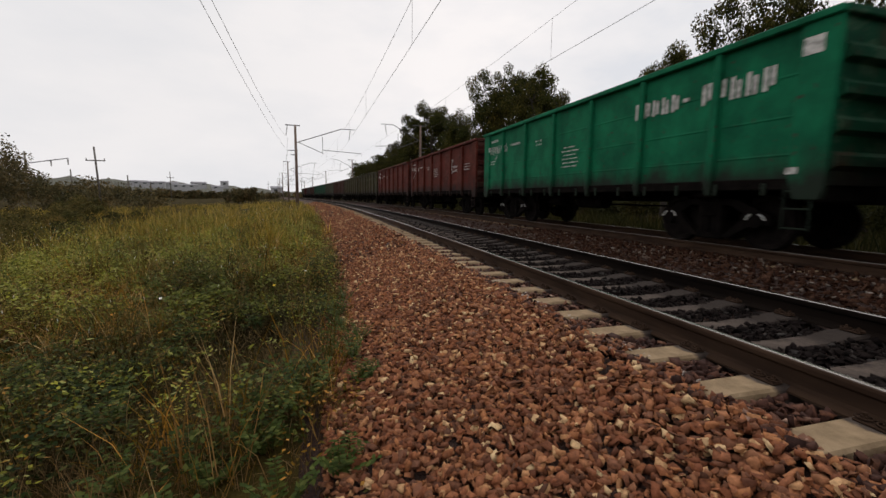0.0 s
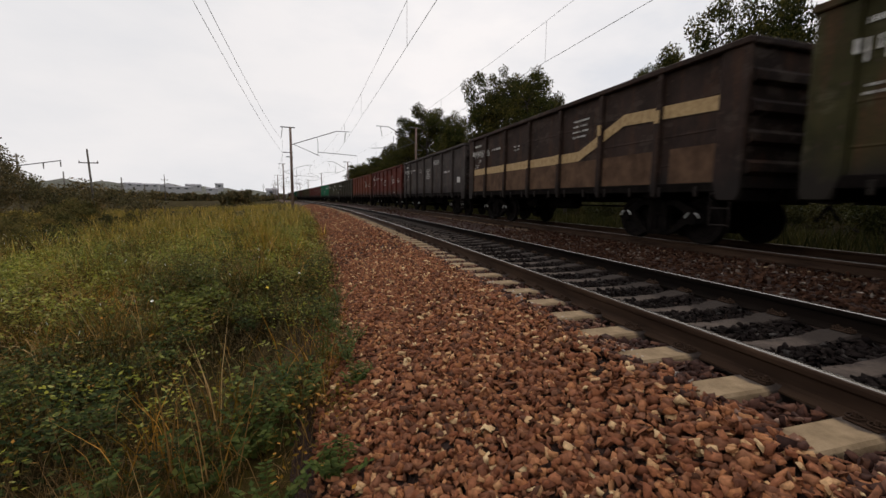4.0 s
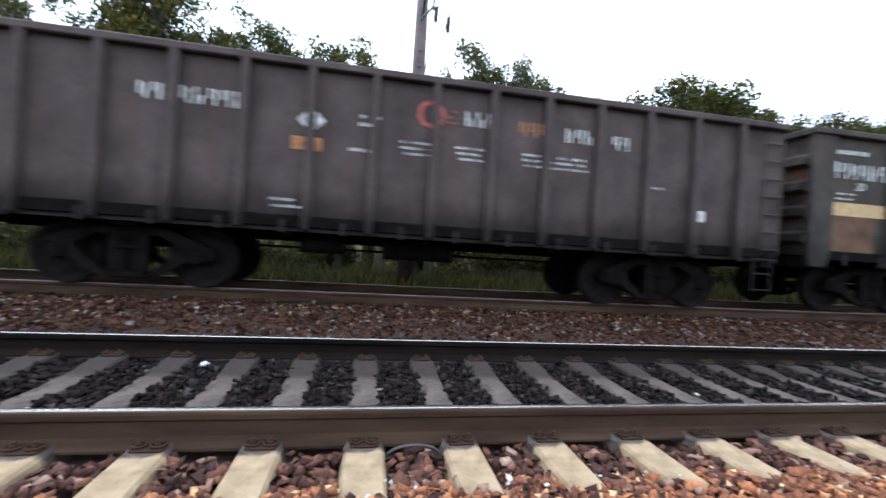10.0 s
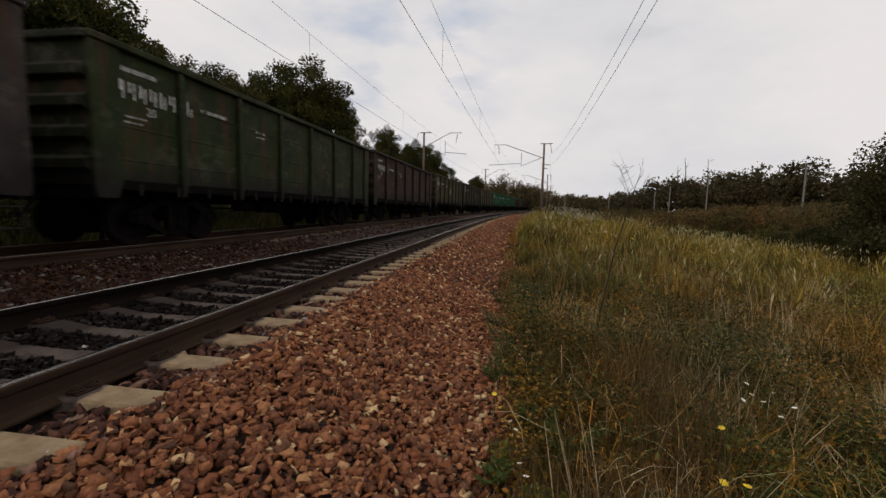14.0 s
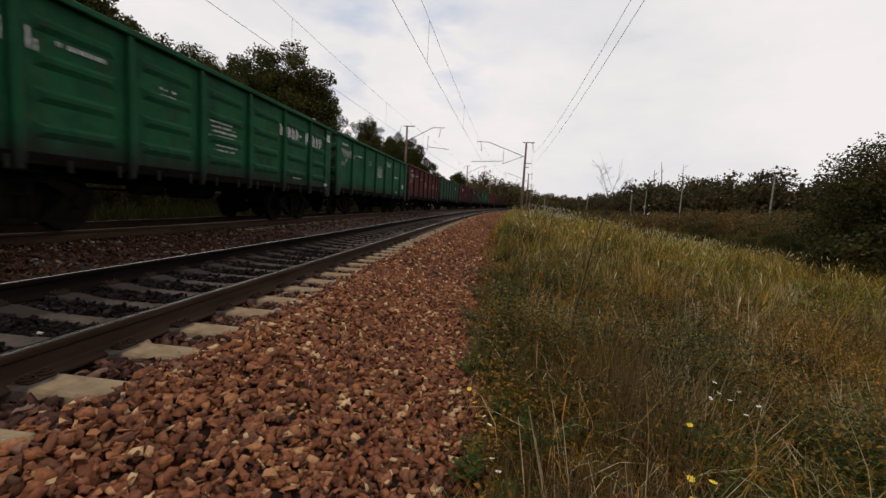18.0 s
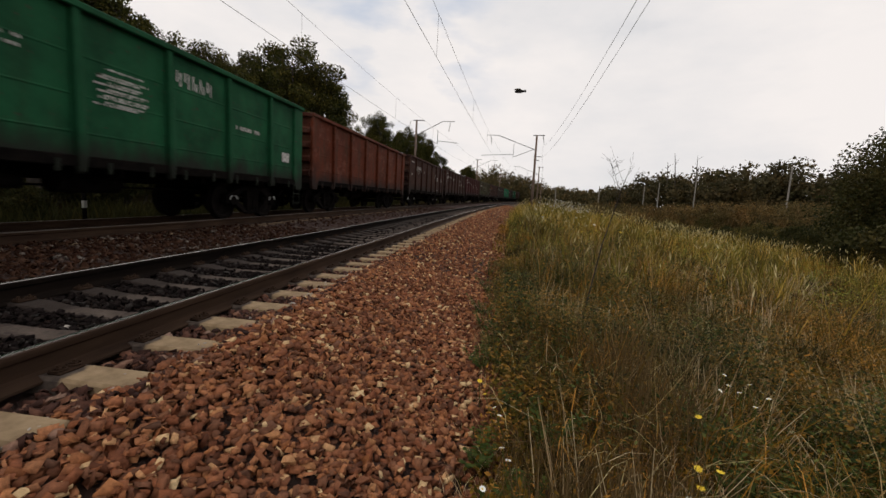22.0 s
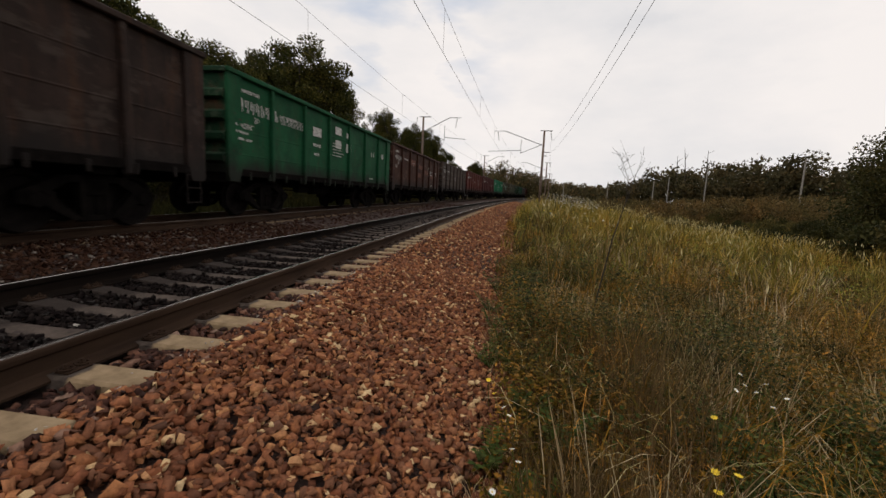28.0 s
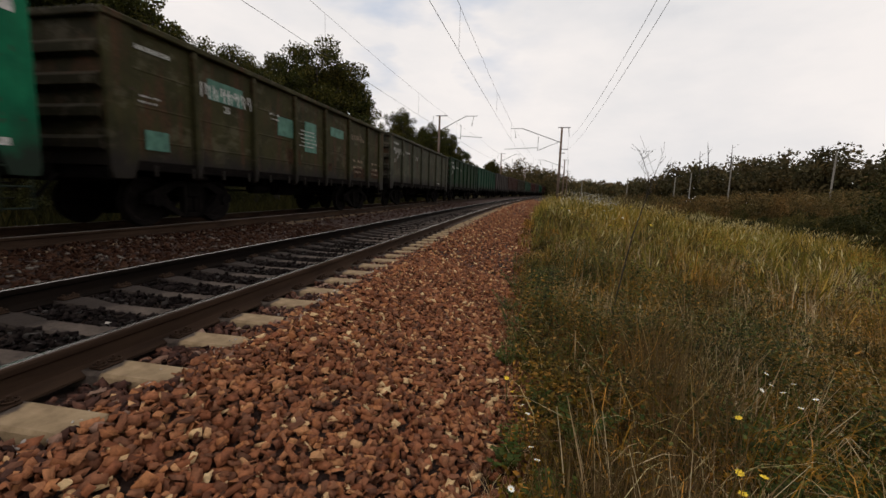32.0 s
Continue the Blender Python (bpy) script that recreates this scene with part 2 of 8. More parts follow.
def paint_material():
    """Worn wagon paint: the part's own colour, with faded patches, rust and run-down dirt, darker towards the foot."""
    m, t, b = nodes_of("worn_wagon_paint")
    info = t.nodes.new("ShaderNodeObjectInfo")
    col = info.outputs["Color"]
    fade = ramp(t, noise_tex(t, 1.3, 6, 0.65), [(0.3, (0.50, 0.50, 0.50)), (0.7, (1.2, 1.15, 1.1))])
    c = mixed(t, 1.0, col, fade, "MULTIPLY")
    # chalky faded patches and darker scabs, more of them where the wagon is worn
    pale = ramp(t, noise_tex(t, 1.7, 7, 0.7, stretch=(1, 0.8, 1.5)), [(0.53, (0, 0, 0)), (0.60, (0.5, 0.5, 0.5))])
    worn = t.nodes.new("ShaderNodeMath")
    worn.operation = "MULTIPLY"
    t.links.new(pale, worn.inputs[0])
    t.links.new(info.outputs["Alpha"], worn.inputs[1])
    c = mixed(t, worn.outputs[0], c, mixed(t, 0.5, mixed(t, 1.0, col, (2.4, 2.2, 2.0), "MULTIPLY"), (0.13, 0.115, 0.095)))
    scab = ramp(t, noise_tex(t, 3.4, 6, 0.7, stretch=(1, 1.6, 0.7)), [(0.57, (0, 0, 0)), (0.63, (0.7, 0.7, 0.7))])
    scabs = t.nodes.new("ShaderNodeMath")
    scabs.operation = "MULTIPLY"
    t.links.new(scab, scabs.inputs[0])
    t.links.new(info.outputs["Alpha"], scabs.inputs[1])
    c = mixed(t, scabs.outputs[0], c, mixed(t, 1.0, col, (0.35, 0.33, 0.33), "MULTIPLY"))
    streak = noise_tex(t, 1.0, 6, 0.6, stretch=(1, 5.0, 0.6))
    rust = ramp(t, streak, [(0.52, (0, 0, 0)), (0.66, (1, 1, 1))])
    amount = t.nodes.new("ShaderNodeMath")
    amount.operation = "MULTIPLY"
    t.links.new(rust, amount.inputs[0])
    t.links.new(info.outputs["Alpha"], amount.inputs[1])
    c = mixed(t, amount.outputs[0], c, ramp(t, noise_tex(t, 14, 4), [(0.3, (0.030, 0.017, 0.011)), (0.7, (0.095, 0.043, 0.022))]))
    spots = ramp(t, noise_tex(t, 9, 3, 0.5), [(0.66, (0, 0, 0)), (0.70, (0.75, 0.75, 0.75))])
    c = mixed(t, spots, c, (0.05, 0.033, 0.026))
    # darker low on the wagon, with a ragged upper edge
    co, sep, low = t.nodes.new("ShaderNodeTexCoord"), t.nodes.new("ShaderNodeSeparateXYZ"), t.nodes.new("ShaderNodeMath")
    low.operation = "MULTIPLY_ADD"
    low.inputs[1].default_value = -0.9
    t.links.new(co.outputs["Object"], sep.inputs["Vector"])
    t.links.new(noise_tex(t, 2.2, 6, 0.65, stretch=(1, 1, 0.5)), low.inputs[0])
    t.links.new(sep.outputs["Z"], low.inputs[2])
    half = t.nodes.new("ShaderNodeMath")
    half.operation = "MULTIPLY"
    half.inputs[1].default_value = 0.5
    t.links.new(low.outputs[0], half.inputs[0])
    low_dark = ramp(t, half.outputs[0], [(0.38, (0.9, 0.9, 0.9)), (0.60, (0, 0, 0))])
    c = mixed(t, low_dark, c, (0.016, 0.013, 0.012))
    t.links.new(c, b.inputs["Base Color"])
    b.inputs["Roughness"].default_value = 0.72
    b.inputs["Specular IOR Level"].default_value = 0.10
    bumped(t, b, noise_tex(t, 3.2, 3, 0.5), 0.35, 0.02)
    return m


def stone_material(name, stops, rough=0.72, spec=0.12):
    """Crushed stone, each piece of its own tint."""
    m, t, b = nodes_of(name)
    geo = t.nodes.new("ShaderNodeNewGeometry")
    info = t.nodes.new("ShaderNodeObjectInfo")
    add = t.nodes.new("ShaderNodeMath")
    add.operation = "ADD"
    t.links.new(geo.outputs["Random Per Island"], add.inputs[0])
    t.links.new(info.outputs["Random"], add.inputs[1])
    frac = t.nodes.new("ShaderNodeMath")
    frac.operation = "FRACT"
    t.links.new(add.outputs[0], frac.inputs[0])
    c = ramp(t, frac.outputs[0], stops)
    grain = ramp(t, noise_tex(t, 45, 5, 0.7), [(0.3, (0.55, 0.55, 0.55)), (0.72, (1.3, 1.3, 1.3))])
    t.links.new(mixed(t, 1.0, c, grain, "MULTIPLY"), b.inputs["Base Color"])
    b.inputs["Roughness"].default_value = rough
    b.inputs["Specular IOR Level"].default_value = spec
    bumped(t, b, noise_tex(t, 90, 4, 0.6), 0.35, 0.003)
    return m


def leaf_material(name, stops, rough=0.6, through=0.3, patch=0.35, low=(0.55, 0.68, 0.60), high=(1.35, 1.15, 0.95), span=0.16):
    m, t, b = nodes_of(name)
    geo = t.nodes.new("ShaderNodeNewGeometry")
    c = ramp(t, geo.outputs["Random Per Island"], stops)
    big = ramp(t, noise_tex(t, patch, 4, 0.6), [(0.5 - span, low), (0.5, (0.95, 0.98, 0.9)), (0.5 + span, high)])
    c = mixed(t, 1.0, c, big, "MULTIPLY")
    t.links.new(c, b.inputs["Base Color"])
    b.inputs["Roughness"].default_value = rough
    b.inputs["Specular IOR Level"].default_value = 0.07
    tr = t.nodes.new("ShaderNodeBsdfTranslucent")
    t.links.new(c, tr.inputs["Color"])
    mx = t.nodes.new("ShaderNodeMixShader")
    mx.inputs["Fac"].default_value = through
    out = t.nodes["Material Output"]
    t.links.new(b.outputs["BSDF"], mx.inputs[1])
    t.links.new(tr.outputs["BSDF"], mx.inputs[2])
    t.links.new(mx.outputs["Shader"], out.inputs["Surface"])
    return m


PAINT = paint_material()
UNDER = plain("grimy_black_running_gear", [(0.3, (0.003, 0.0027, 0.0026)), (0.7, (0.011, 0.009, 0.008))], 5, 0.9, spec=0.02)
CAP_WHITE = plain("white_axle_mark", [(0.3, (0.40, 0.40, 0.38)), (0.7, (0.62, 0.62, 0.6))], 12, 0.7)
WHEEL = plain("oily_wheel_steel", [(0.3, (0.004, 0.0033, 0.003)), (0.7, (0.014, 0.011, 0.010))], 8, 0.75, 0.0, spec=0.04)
WHITE_MARK = plain("faded_white_lettering", [(0.33, (0.20, 0.195, 0.18)), (0.6, (0.58, 0.57, 0.54))], 11, 0.7)
ORANGE_MARK = plain("faded_orange_lettering", [(0.3, (0.13, 0.055, 0.020)), (0.65, (0.40, 0.17, 0.055))], 14, 0.7)
RED_MARK = plain("faded_red_lettering", [(0.3, (0.13, 0.030, 0.024)), (0.65, (0.34, 0.075, 0.058))], 14, 0.7)
FADED_MARK = plain("rubbed_pinkish_lettering", [(0.38, (0.085, 0.060, 0.038)), (0.62, (0.33, 0.24, 0.17))], 9, 0.75)
YELLOW_MARK = plain("dusty_yellow_stripe", [(0.3, (0.24, 0.155, 0.065)), (0.65, (0.42, 0.29, 0.14))], 9, 0.7)
WORN_BAND = plain("worn_grey_band", [(0.35, (0.10, 0.052, 0.022)), (0.6, (0.055, 0.043, 0.036))], 4, 0.8)
LOWER_BROWN = plain("dull_brown_paint", [(0.3, (0.050, 0.028, 0.017)), (0.65, (0.105, 0.062, 0.038))], 3, 0.75, spec=0.1)
BARE_RUST = plain("flaky_brown_rust", [(0.3, (0.018, 0.011, 0.008)), (0.65, (0.060, 0.034, 0.019))], 6, 0.85, spec=0.05)
PALE_PATCH = plain("chalky_green_repaint", [(0.3, (0.050, 0.055, 0.030)), (0.65, (0.125, 0.130, 0.080))], 5, 0.8, spec=0.08)
BARE_TAN = plain("scraped_tan_steel", [(0.35, (0.030, 0.020, 0.012)), (0.6, (0.17, 0.105, 0.058))], 7, 0.8, spec=0.08)
OCHRE_BAND = plain("weathered_ochre_paint", [(0.3, (0.1755, 0.0728, 0.0176)), (0.65, (0.405, 0.1755, 0.0396))], 3, 0.7, spec=0.1)
PINK_PATCH = plain("faded_pinkish_paint", [(0.3, (0.075, 0.034, 0.026)), (0.65, (0.17, 0.080, 0.062))], 3, 0.75, spec=0.08)
TEAL_PATCH = plain("teal_repaint", [(0.3, (0.02, 0.075, 0.055)), (0.65, (0.075, 0.20, 0.145))], 4, 0.65)
RAIL_SIDE = plain("rusty_rail_side", [(0.3, (0.0209, 0.01189, 0.008165)), (0.7, (0.0572, 0.03399, 0.02144))], 7, 0.85, 0.0, stretch=(1, 0.15, 1), spec=0.08)
RAIL_HEAD = plain("polished_rail_head", [(0.3, (0.30, 0.28, 0.26)), (0.7, (0.52, 0.50, 0.48))], 4, 0.22, 1.0, 0.05, stretch=(6, 0.05, 1))
# duller copy of RAIL_HEAD: less sky reflection under the train, put in the colour
DULL_HEAD = plain("dulled_rail_head", [(0.3, (0.13, 0.115, 0.10)), (0.7, (0.26, 0.24, 0.22))], 4, 0.5, 1.0, 0.05, stretch=(6, 0.05, 1))
# darker rust and low light are both put into this rail's colour
DARK_RAIL = plain("shade_darkened_rail_side", [(0.3, (0.004, 0.003, 0.0025)), (0.7, (0.013, 0.009, 0.007))], 7, 0.85, 0.0, stretch=(1, 0.15, 1), spec=0.04)
def sleeper_material():
    """Weathered concrete, darker between the rails."""
    m, t, b = nodes_of("weathered_concrete_sleeper")
    c = ramp(t, noise_tex(t, 9), [(0.25, (0.130, 0.089, 0.052)), (0.5, (0.228, 0.162, 0.096)), (0.75, (0.305, 0.224, 0.138))])
    co, sep, mul = t.nodes.new("ShaderNodeTexCoord"), t.nodes.new("ShaderNodeSeparateXYZ"), t.nodes.new("ShaderNodeMath")
    t.links.new(co.outputs["Object"], sep.inputs["Vector"])
    mul.operation = "ABSOLUTE"
    wob = t.nodes.new("ShaderNodeMath")
    wob.operation = "MULTIPLY_ADD"
    wob.inputs[1].default_value = -0.30
    t.links.new(noise_tex(t, 5), wob.inputs[0])
    t.links.new(sep.outputs["X"], mul.inputs[0])
    t.links.new(mul.outputs[0], wob.inputs[2])
    inner_dark = ramp(t, wob.outputs[0], [(0.78, (1, 1, 1)), (0.83, (0, 0, 0))])
    c = mixed(t, inner_dark, c, ramp(t, noise_tex(t, 7, 6, 0.7), [(0.36, (0.032, 0.024, 0.021)), (0.66, (0.100, 0.077, 0.063))]))
    # darker again towards the outer rail of the bend
    toward_outer = t.nodes.new("ShaderNodeMath")
    toward_outer.operation = "MULTIPLY_ADD"
    toward_outer.inputs[1].default_value = 0.45
    t.links.new(noise_tex(t, 4, 5, 0.65), toward_outer.inputs[0])
    t.links.new(sep.outputs["X"], toward_outer.inputs[2])
    outer_dark = ramp(t, toward_outer.outputs[0], [(0.34, (0, 0, 0)), (0.62, (0.85, 0.85, 0.85))])
    c = mixed(t, outer_dark, c, (0.016, 0.011, 0.009))
    t.links.new(c, b.inputs["Base Color"])
    b.inputs["Roughness"].default_value = 0.92
    b.inputs["Specular IOR Level"].default_value = 0.2
    bumped(t, b, noise_tex(t, 60), 0.5, 0.01)
    return m


CONCRETE = sleeper_material()
POLE_CONCRETE = plain("stained_concrete_mast", [(0.3, (0.085, 0.056, 0.043)), (0.7, (0.19, 0.135, 0.108))], 3, 0.9)
DARK_CONCRETE = plain("damp_dark_concrete", [(0.3, (0.040, 0.028, 0.027)), (0.7, (0.090, 0.064, 0.060))], 3, 0.9)
POST_CONCRETE = plain("pale_concrete_post", [(0.3, (0.1445, 0.132, 0.112)), (0.7, (0.255, 0.2343, 0.208))], 4, 0.9)
GALV = plain("dull_galvanised_steel", [(0.3, (0.05, 0.05, 0.052)), (0.7, (0.11, 0.11, 0.112))], 5, 0.7, 0.2)
WIRE = plain("dark_copper_wire", [(0.3, (0.035, 0.03, 0.028)), (0.7, (0.075, 0.065, 0.06))], 3, 0.6, 0.3)
GLASS_INS = plain("brown_glazed_insulator", [(0.3, (0.03, 0.02, 0.016)), (0.7, (0.07, 0.045, 0.032))], 5, 0.3)
WOOD_POLE = plain("grey_weathered_wood", [(0.3, (0.055, 0.048, 0.043)), (0.7, (0.12, 0.105, 0.09))], 5, 0.9, stretch=(1, 1, 0.15))
STONES = stone_material("crushed_reddish_ballast", [(0.0, (0.0907, 0.03325, 0.01751)), (0.14, (0.2047, 0.06977, 0.0317)), (0.28, (0.08901, 0.04122, 0.02479)), (0.42, (0.2687, 0.1007, 0.04649)), (0.55, (0.144, 0.06279, 0.03597)),
    (0.68, (0.3474, 0.1482, 0.06833)), (0.78, (0.1964, 0.06685, 0.02938)), (0.88, (0.35, 0.1441, 0.0596)), (0.95, (0.4851, 0.2865, 0.1414)), (1.0, (0.613, 0.4434, 0.243))], 0.75, 0.14)
DARK_STONES = stone_material("oily_dark_ballast", [(0.0, (0.008075, 0.006681, 0.00624)), (0.5, (0.01292, 0.009545, 0.00936)), (0.9, (0.02099, 0.01623, 0.01456)), (0.98, (0.04845, 0.04391, 0.0416))], 0.9, 0.03)
CRIB_STONES = stone_material("dusty_grey_brown_ballast", [(0.0, (0.022, 0.009374, 0.007245)), (0.35, (0.0462, 0.01979, 0.01449)), (0.65, (0.077, 0.03333, 0.02277)), (0.88, (0.143, 0.0625, 0.03726)), (0.97, (0.264, 0.1667, 0.1242))])
# shade beside the train is put into the colour of these stones
MID_STONES = stone_material("darkened_red_ballast", [(0.0, (0.01936, 0.008685, 0.005938)), (0.3, (0.03872, 0.01737, 0.01069)), (0.6, (0.05808, 0.02714, 0.01663)), (0.9, (0.0792, 0.04342, 0.0285)), (0.98, (0.176, 0.152, 0.1306))], 0.9, 0.04)
BALLAST_BED = plain("fine_ballast_bed", [(0.25, (0.016, 0.007, 0.005)), (0.5, (0.040, 0.017, 0.011)), (0.75, (0.075, 0.034, 0.022))], 26, 0.95, bump=1.0, dist=0.03)
MEADOW = plain("far_meadow", [(0.3, (0.014, 0.010, 0.004)), (0.5, (0.030, 0.022, 0.007)), (0.7, (0.064, 0.050, 0.013))], 0.35, 0.95, bump=1.0, dist=0.2, spec=0.03)
GRASS = leaf_material("meadow_grass", [(0.0, (0.04079, 0.02976, 0.004192)), (0.3, (0.08384, 0.05673, 0.008386)), (0.55, (0.1496, 0.09208, 0.01425)), (0.75, (0.2323, 0.1284, 0.02852)), (0.95, (0.4532, 0.2557, 0.08806))], patch=0.7, low=(0.30, 0.36, 0.30), high=(1.45, 1.26, 0.80), span=0.085)
# lighter copy of GRASS: the far meadow's brightness is put into the colour
FAR_GRASS = leaf_material("lightened_far_grass", [(0.0, (0.09337, 0.07877, 0.01386)), (0.35, (0.1946, 0.1527, 0.02773)), (0.7, (0.3308, 0.2413, 0.05546)), (0.95, (0.5709, 0.4062, 0.1617))], patch=0.35, low=(0.50, 0.56, 0.48), high=(1.3, 1.18, 0.85), span=0.10)
DRY_GRASS = leaf_material("dry_grass", [(0.0, (0.115, 0.07339, 0.02513)), (0.4, (0.1955, 0.1223, 0.04608)), (0.8, (0.3335, 0.2201, 0.1005)), (0.95, (0.46, 0.3327, 0.1759))])
BROWN_STALK = leaf_material("reddish_dead_grass", [(0.0, (0.06989, 0.04239, 0.01996)), (0.5, (0.1248, 0.07873, 0.0381)), (0.9, (0.2196, 0.1514, 0.0771))])
PLUME = leaf_material("silky_seed_heads", [(0.0, (0.3604, 0.2813, 0.133)), (0.6, (0.53, 0.4365, 0.231)), (0.9, (0.6572, 0.5529, 0.315))], low=(0.8, 0.8, 0.8), high=(1.1, 1.1, 1.1))
HERB = leaf_material("low_herb_leaves", [(0.0, (0.02629, 0.02509, 0.00489)), (0.4, (0.07169, 0.05406, 0.00815)), (0.75, (0.1409, 0.0888, 0.01468)), (0.93, (0.3226, 0.1834, 0.05705))], patch=0.9, low=(0.26, 0.36, 0.30), high=(1.5, 1.25, 0.80), span=0.085)
GREEN_HERB = leaf_material("dark_green_herb_leaves", [(0.0, (0.016, 0.026, 0.007)), (0.45, (0.036, 0.052, 0.012)), (0.8, (0.072, 0.092, 0.022)), (0.96, (0.17, 0.18, 0.060))], patch=0.8, low=(0.6, 0.68, 0.6), high=(1.25, 1.15, 0.9))
LEAFY = leaf_material("yellow_green_herb_leaves", [(0.0, (0.0883, 0.09821, 0.01613)), (0.45, (0.1892, 0.191, 0.02957)), (0.8, (0.3091, 0.2933, 0.05376)), (0.95, (0.3008, 0.295, 0.1176))], patch=0.6, low=(0.4, 0.48, 0.42), high=(1.18, 1.2, 1.0), span=0.09)
WEED = leaf_material("green_weed_leaves", [(0.0, (0.036, 0.054, 0.013)), (0.5, (0.062, 0.086, 0.020)), (0.9, (0.11, 0.125, 0.032))])
LEAVES = leaf_material("tree_leaves", [(0.0, (0.02132, 0.02376, 0.00594)), (0.4, (0.0369, 0.0396, 0.00924)), (0.75, (0.06068, 0.06048, 0.01386)), (0.95, (0.1148, 0.0972, 0.02376))])
DARK_LEAVES = leaf_material("olive_bush_leaves", [(0.0, (0.024, 0.025, 0.009)), (0.5, (0.040, 0.040, 0.014)), (0.9, (0.076, 0.066, 0.024))])
# lightened leaf colour: haze of the distance is mixed in
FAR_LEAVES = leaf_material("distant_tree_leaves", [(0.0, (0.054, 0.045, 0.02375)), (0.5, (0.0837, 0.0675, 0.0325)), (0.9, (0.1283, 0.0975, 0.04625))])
DRY_LEAVES = leaf_material("autumn_thicket_leaves", [(0.0, (0.056, 0.051, 0.017)), (0.5, (0.10, 0.084, 0.027)), (0.9, (0.165, 0.125, 0.047))])
THICKET_LEAVES = leaf_material("faded_thicket_leaves", [(0.0, (0.06396, 0.04712, 0.01976)), (0.5, (0.1092, 0.076, 0.03116)), (0.9, (0.1716, 0.1178, 0.05168))])
# haze is put into the ridge's leaf colour too
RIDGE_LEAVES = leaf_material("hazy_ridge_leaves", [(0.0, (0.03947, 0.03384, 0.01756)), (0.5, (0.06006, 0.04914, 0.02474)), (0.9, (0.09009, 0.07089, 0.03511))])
CHIPS = stone_material("pale_concrete_chips", [(0.0, (0.20, 0.17, 0.15)), (0.5, (0.34, 0.30, 0.27)), (1.0, (0.50, 0.46, 0.42))], 0.85, 0.2)
STRAW = leaf_material("pale_straw", [(0.0, (0.22, 0.135, 0.075)), (0.4, (0.44, 0.31, 0.19)), (0.8, (0.66, 0.53, 0.36))], low=(0.75, 0.7, 0.66), high=(1.15, 1.1, 1.0))
BARK = plain("dark_bark", [(0.3, (0.026, 0.021, 0.017)), (0.7, (0.065, 0.052, 0.042))], 7, 0.95, bump=0.8, dist=0.03, stretch=(1, 1, 0.3))
PETAL_WHITE = plain("white_petals", [(0.3, (0.70, 0.70, 0.66)), (0.7, (0.82, 0.82, 0.80))], 20, 0.7)
PETAL_YELLOW = plain("yellow_petals", [(0.3, (0.62, 0.42, 0.02)), (0.7, (0.80, 0.58, 0.04))], 20, 0.7)
HOUSE_WALL = plain("pale_rendered_wall", [(0.3, (0.26, 0.27, 0.28)), (0.7, (0.38, 0.38, 0.39))], 1, 0.9)
HOUSE_ROOF = plain("grey_sheet_roof", [(0.3, (0.16, 0.16, 0.18)), (0.7, (0.26, 0.26, 0.28))], 1, 0.7)
# the hill's haze is part of its base colour
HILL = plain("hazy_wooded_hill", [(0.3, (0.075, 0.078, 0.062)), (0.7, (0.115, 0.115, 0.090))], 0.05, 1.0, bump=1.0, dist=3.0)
GLINT = plain("crumpled_foil_litter", [(0.3, (0.55, 0.57, 0.62)), (0.7, (0.85, 0.86, 0.9))], 20, 0.25, 0.8)
INSECT = plain("dark_chitin", [(0.3, (0.008, 0.007, 0.006)), (0.7, (0.02, 0.017, 0.014))], 300, 0.4)
INSECT_WING = plain("smoky_wing", [(0.3, (0.10, 0.09, 0.08)), (0.7, (0.22, 0.20, 0.18))], 400, 0.3)
DARK_PANE = plain("dark_window_pane", [(0.3, (0.03, 0.035, 0.04)), (0.7, (0.06, 0.065, 0.07))], 2, 0.2)

# ---- mesh helpers ----
def empty(name, m=None):
    ob = new(name)
    ob.empty_display_size = 0.3
    if m is not None:
        ob.matrix_world = m
    return ob


def part(name, bm, material, parent=None, label="", smooth=False):
    """Links a bmesh (or a mesh) as one mesh object under a thing or under a part."""
    if isinstance(bm, bmesh.types.BMesh):
        me = bpy.data.meshes.new(name)
        if smooth:
            for f in bm.faces:
                f.smooth = True
        bm.to_mesh(me)
        bm.free()
    else:
        me = bm
    if material is not None and not me.materials:
        me.materials.append(material)
    ob = new(name, me)
    if parent is not None:
        ob.parent = parent
    if label:
        ob["label"] = label
    return ob


def box(bm, x0, y0, z0, x1, y1, z1, bevel=0.0):
    """A box between two corners, its edges bevelled."""
    made = bmesh.ops.create_cube(bm, size=1.0, matrix=Matrix.Translation(((x0 + x1) / 2, (y0 + y1) / 2, (z0 + z1) / 2)) @ Matrix.Diagonal((x1 - x0, y1 - y0, z1 - z0, 1)))
    if bevel:
        edges = list({e for v in made["verts"] for e in v.link_edges})
        bmesh.ops.bevel(bm, geom=edges, offset=bevel, segments=1, affect="EDGES")
    return bm


def rod(bm, a, b, r0, r1=None, sides=8):
    """A tapered round bar from a to b."""
    a, b = Vector(a), Vector(b)
    d = b - a
    m = Matrix.Translation((a + b) / 2) @ d.to_track_quat("Z", "Y").to_matrix().to_4x4()
    bmesh.ops.create_cone(bm, cap_ends=True, segments=sides, radius1=r0, radius2=r0 if r1 is None else r1, depth=d.length, matrix=m)
    return bm


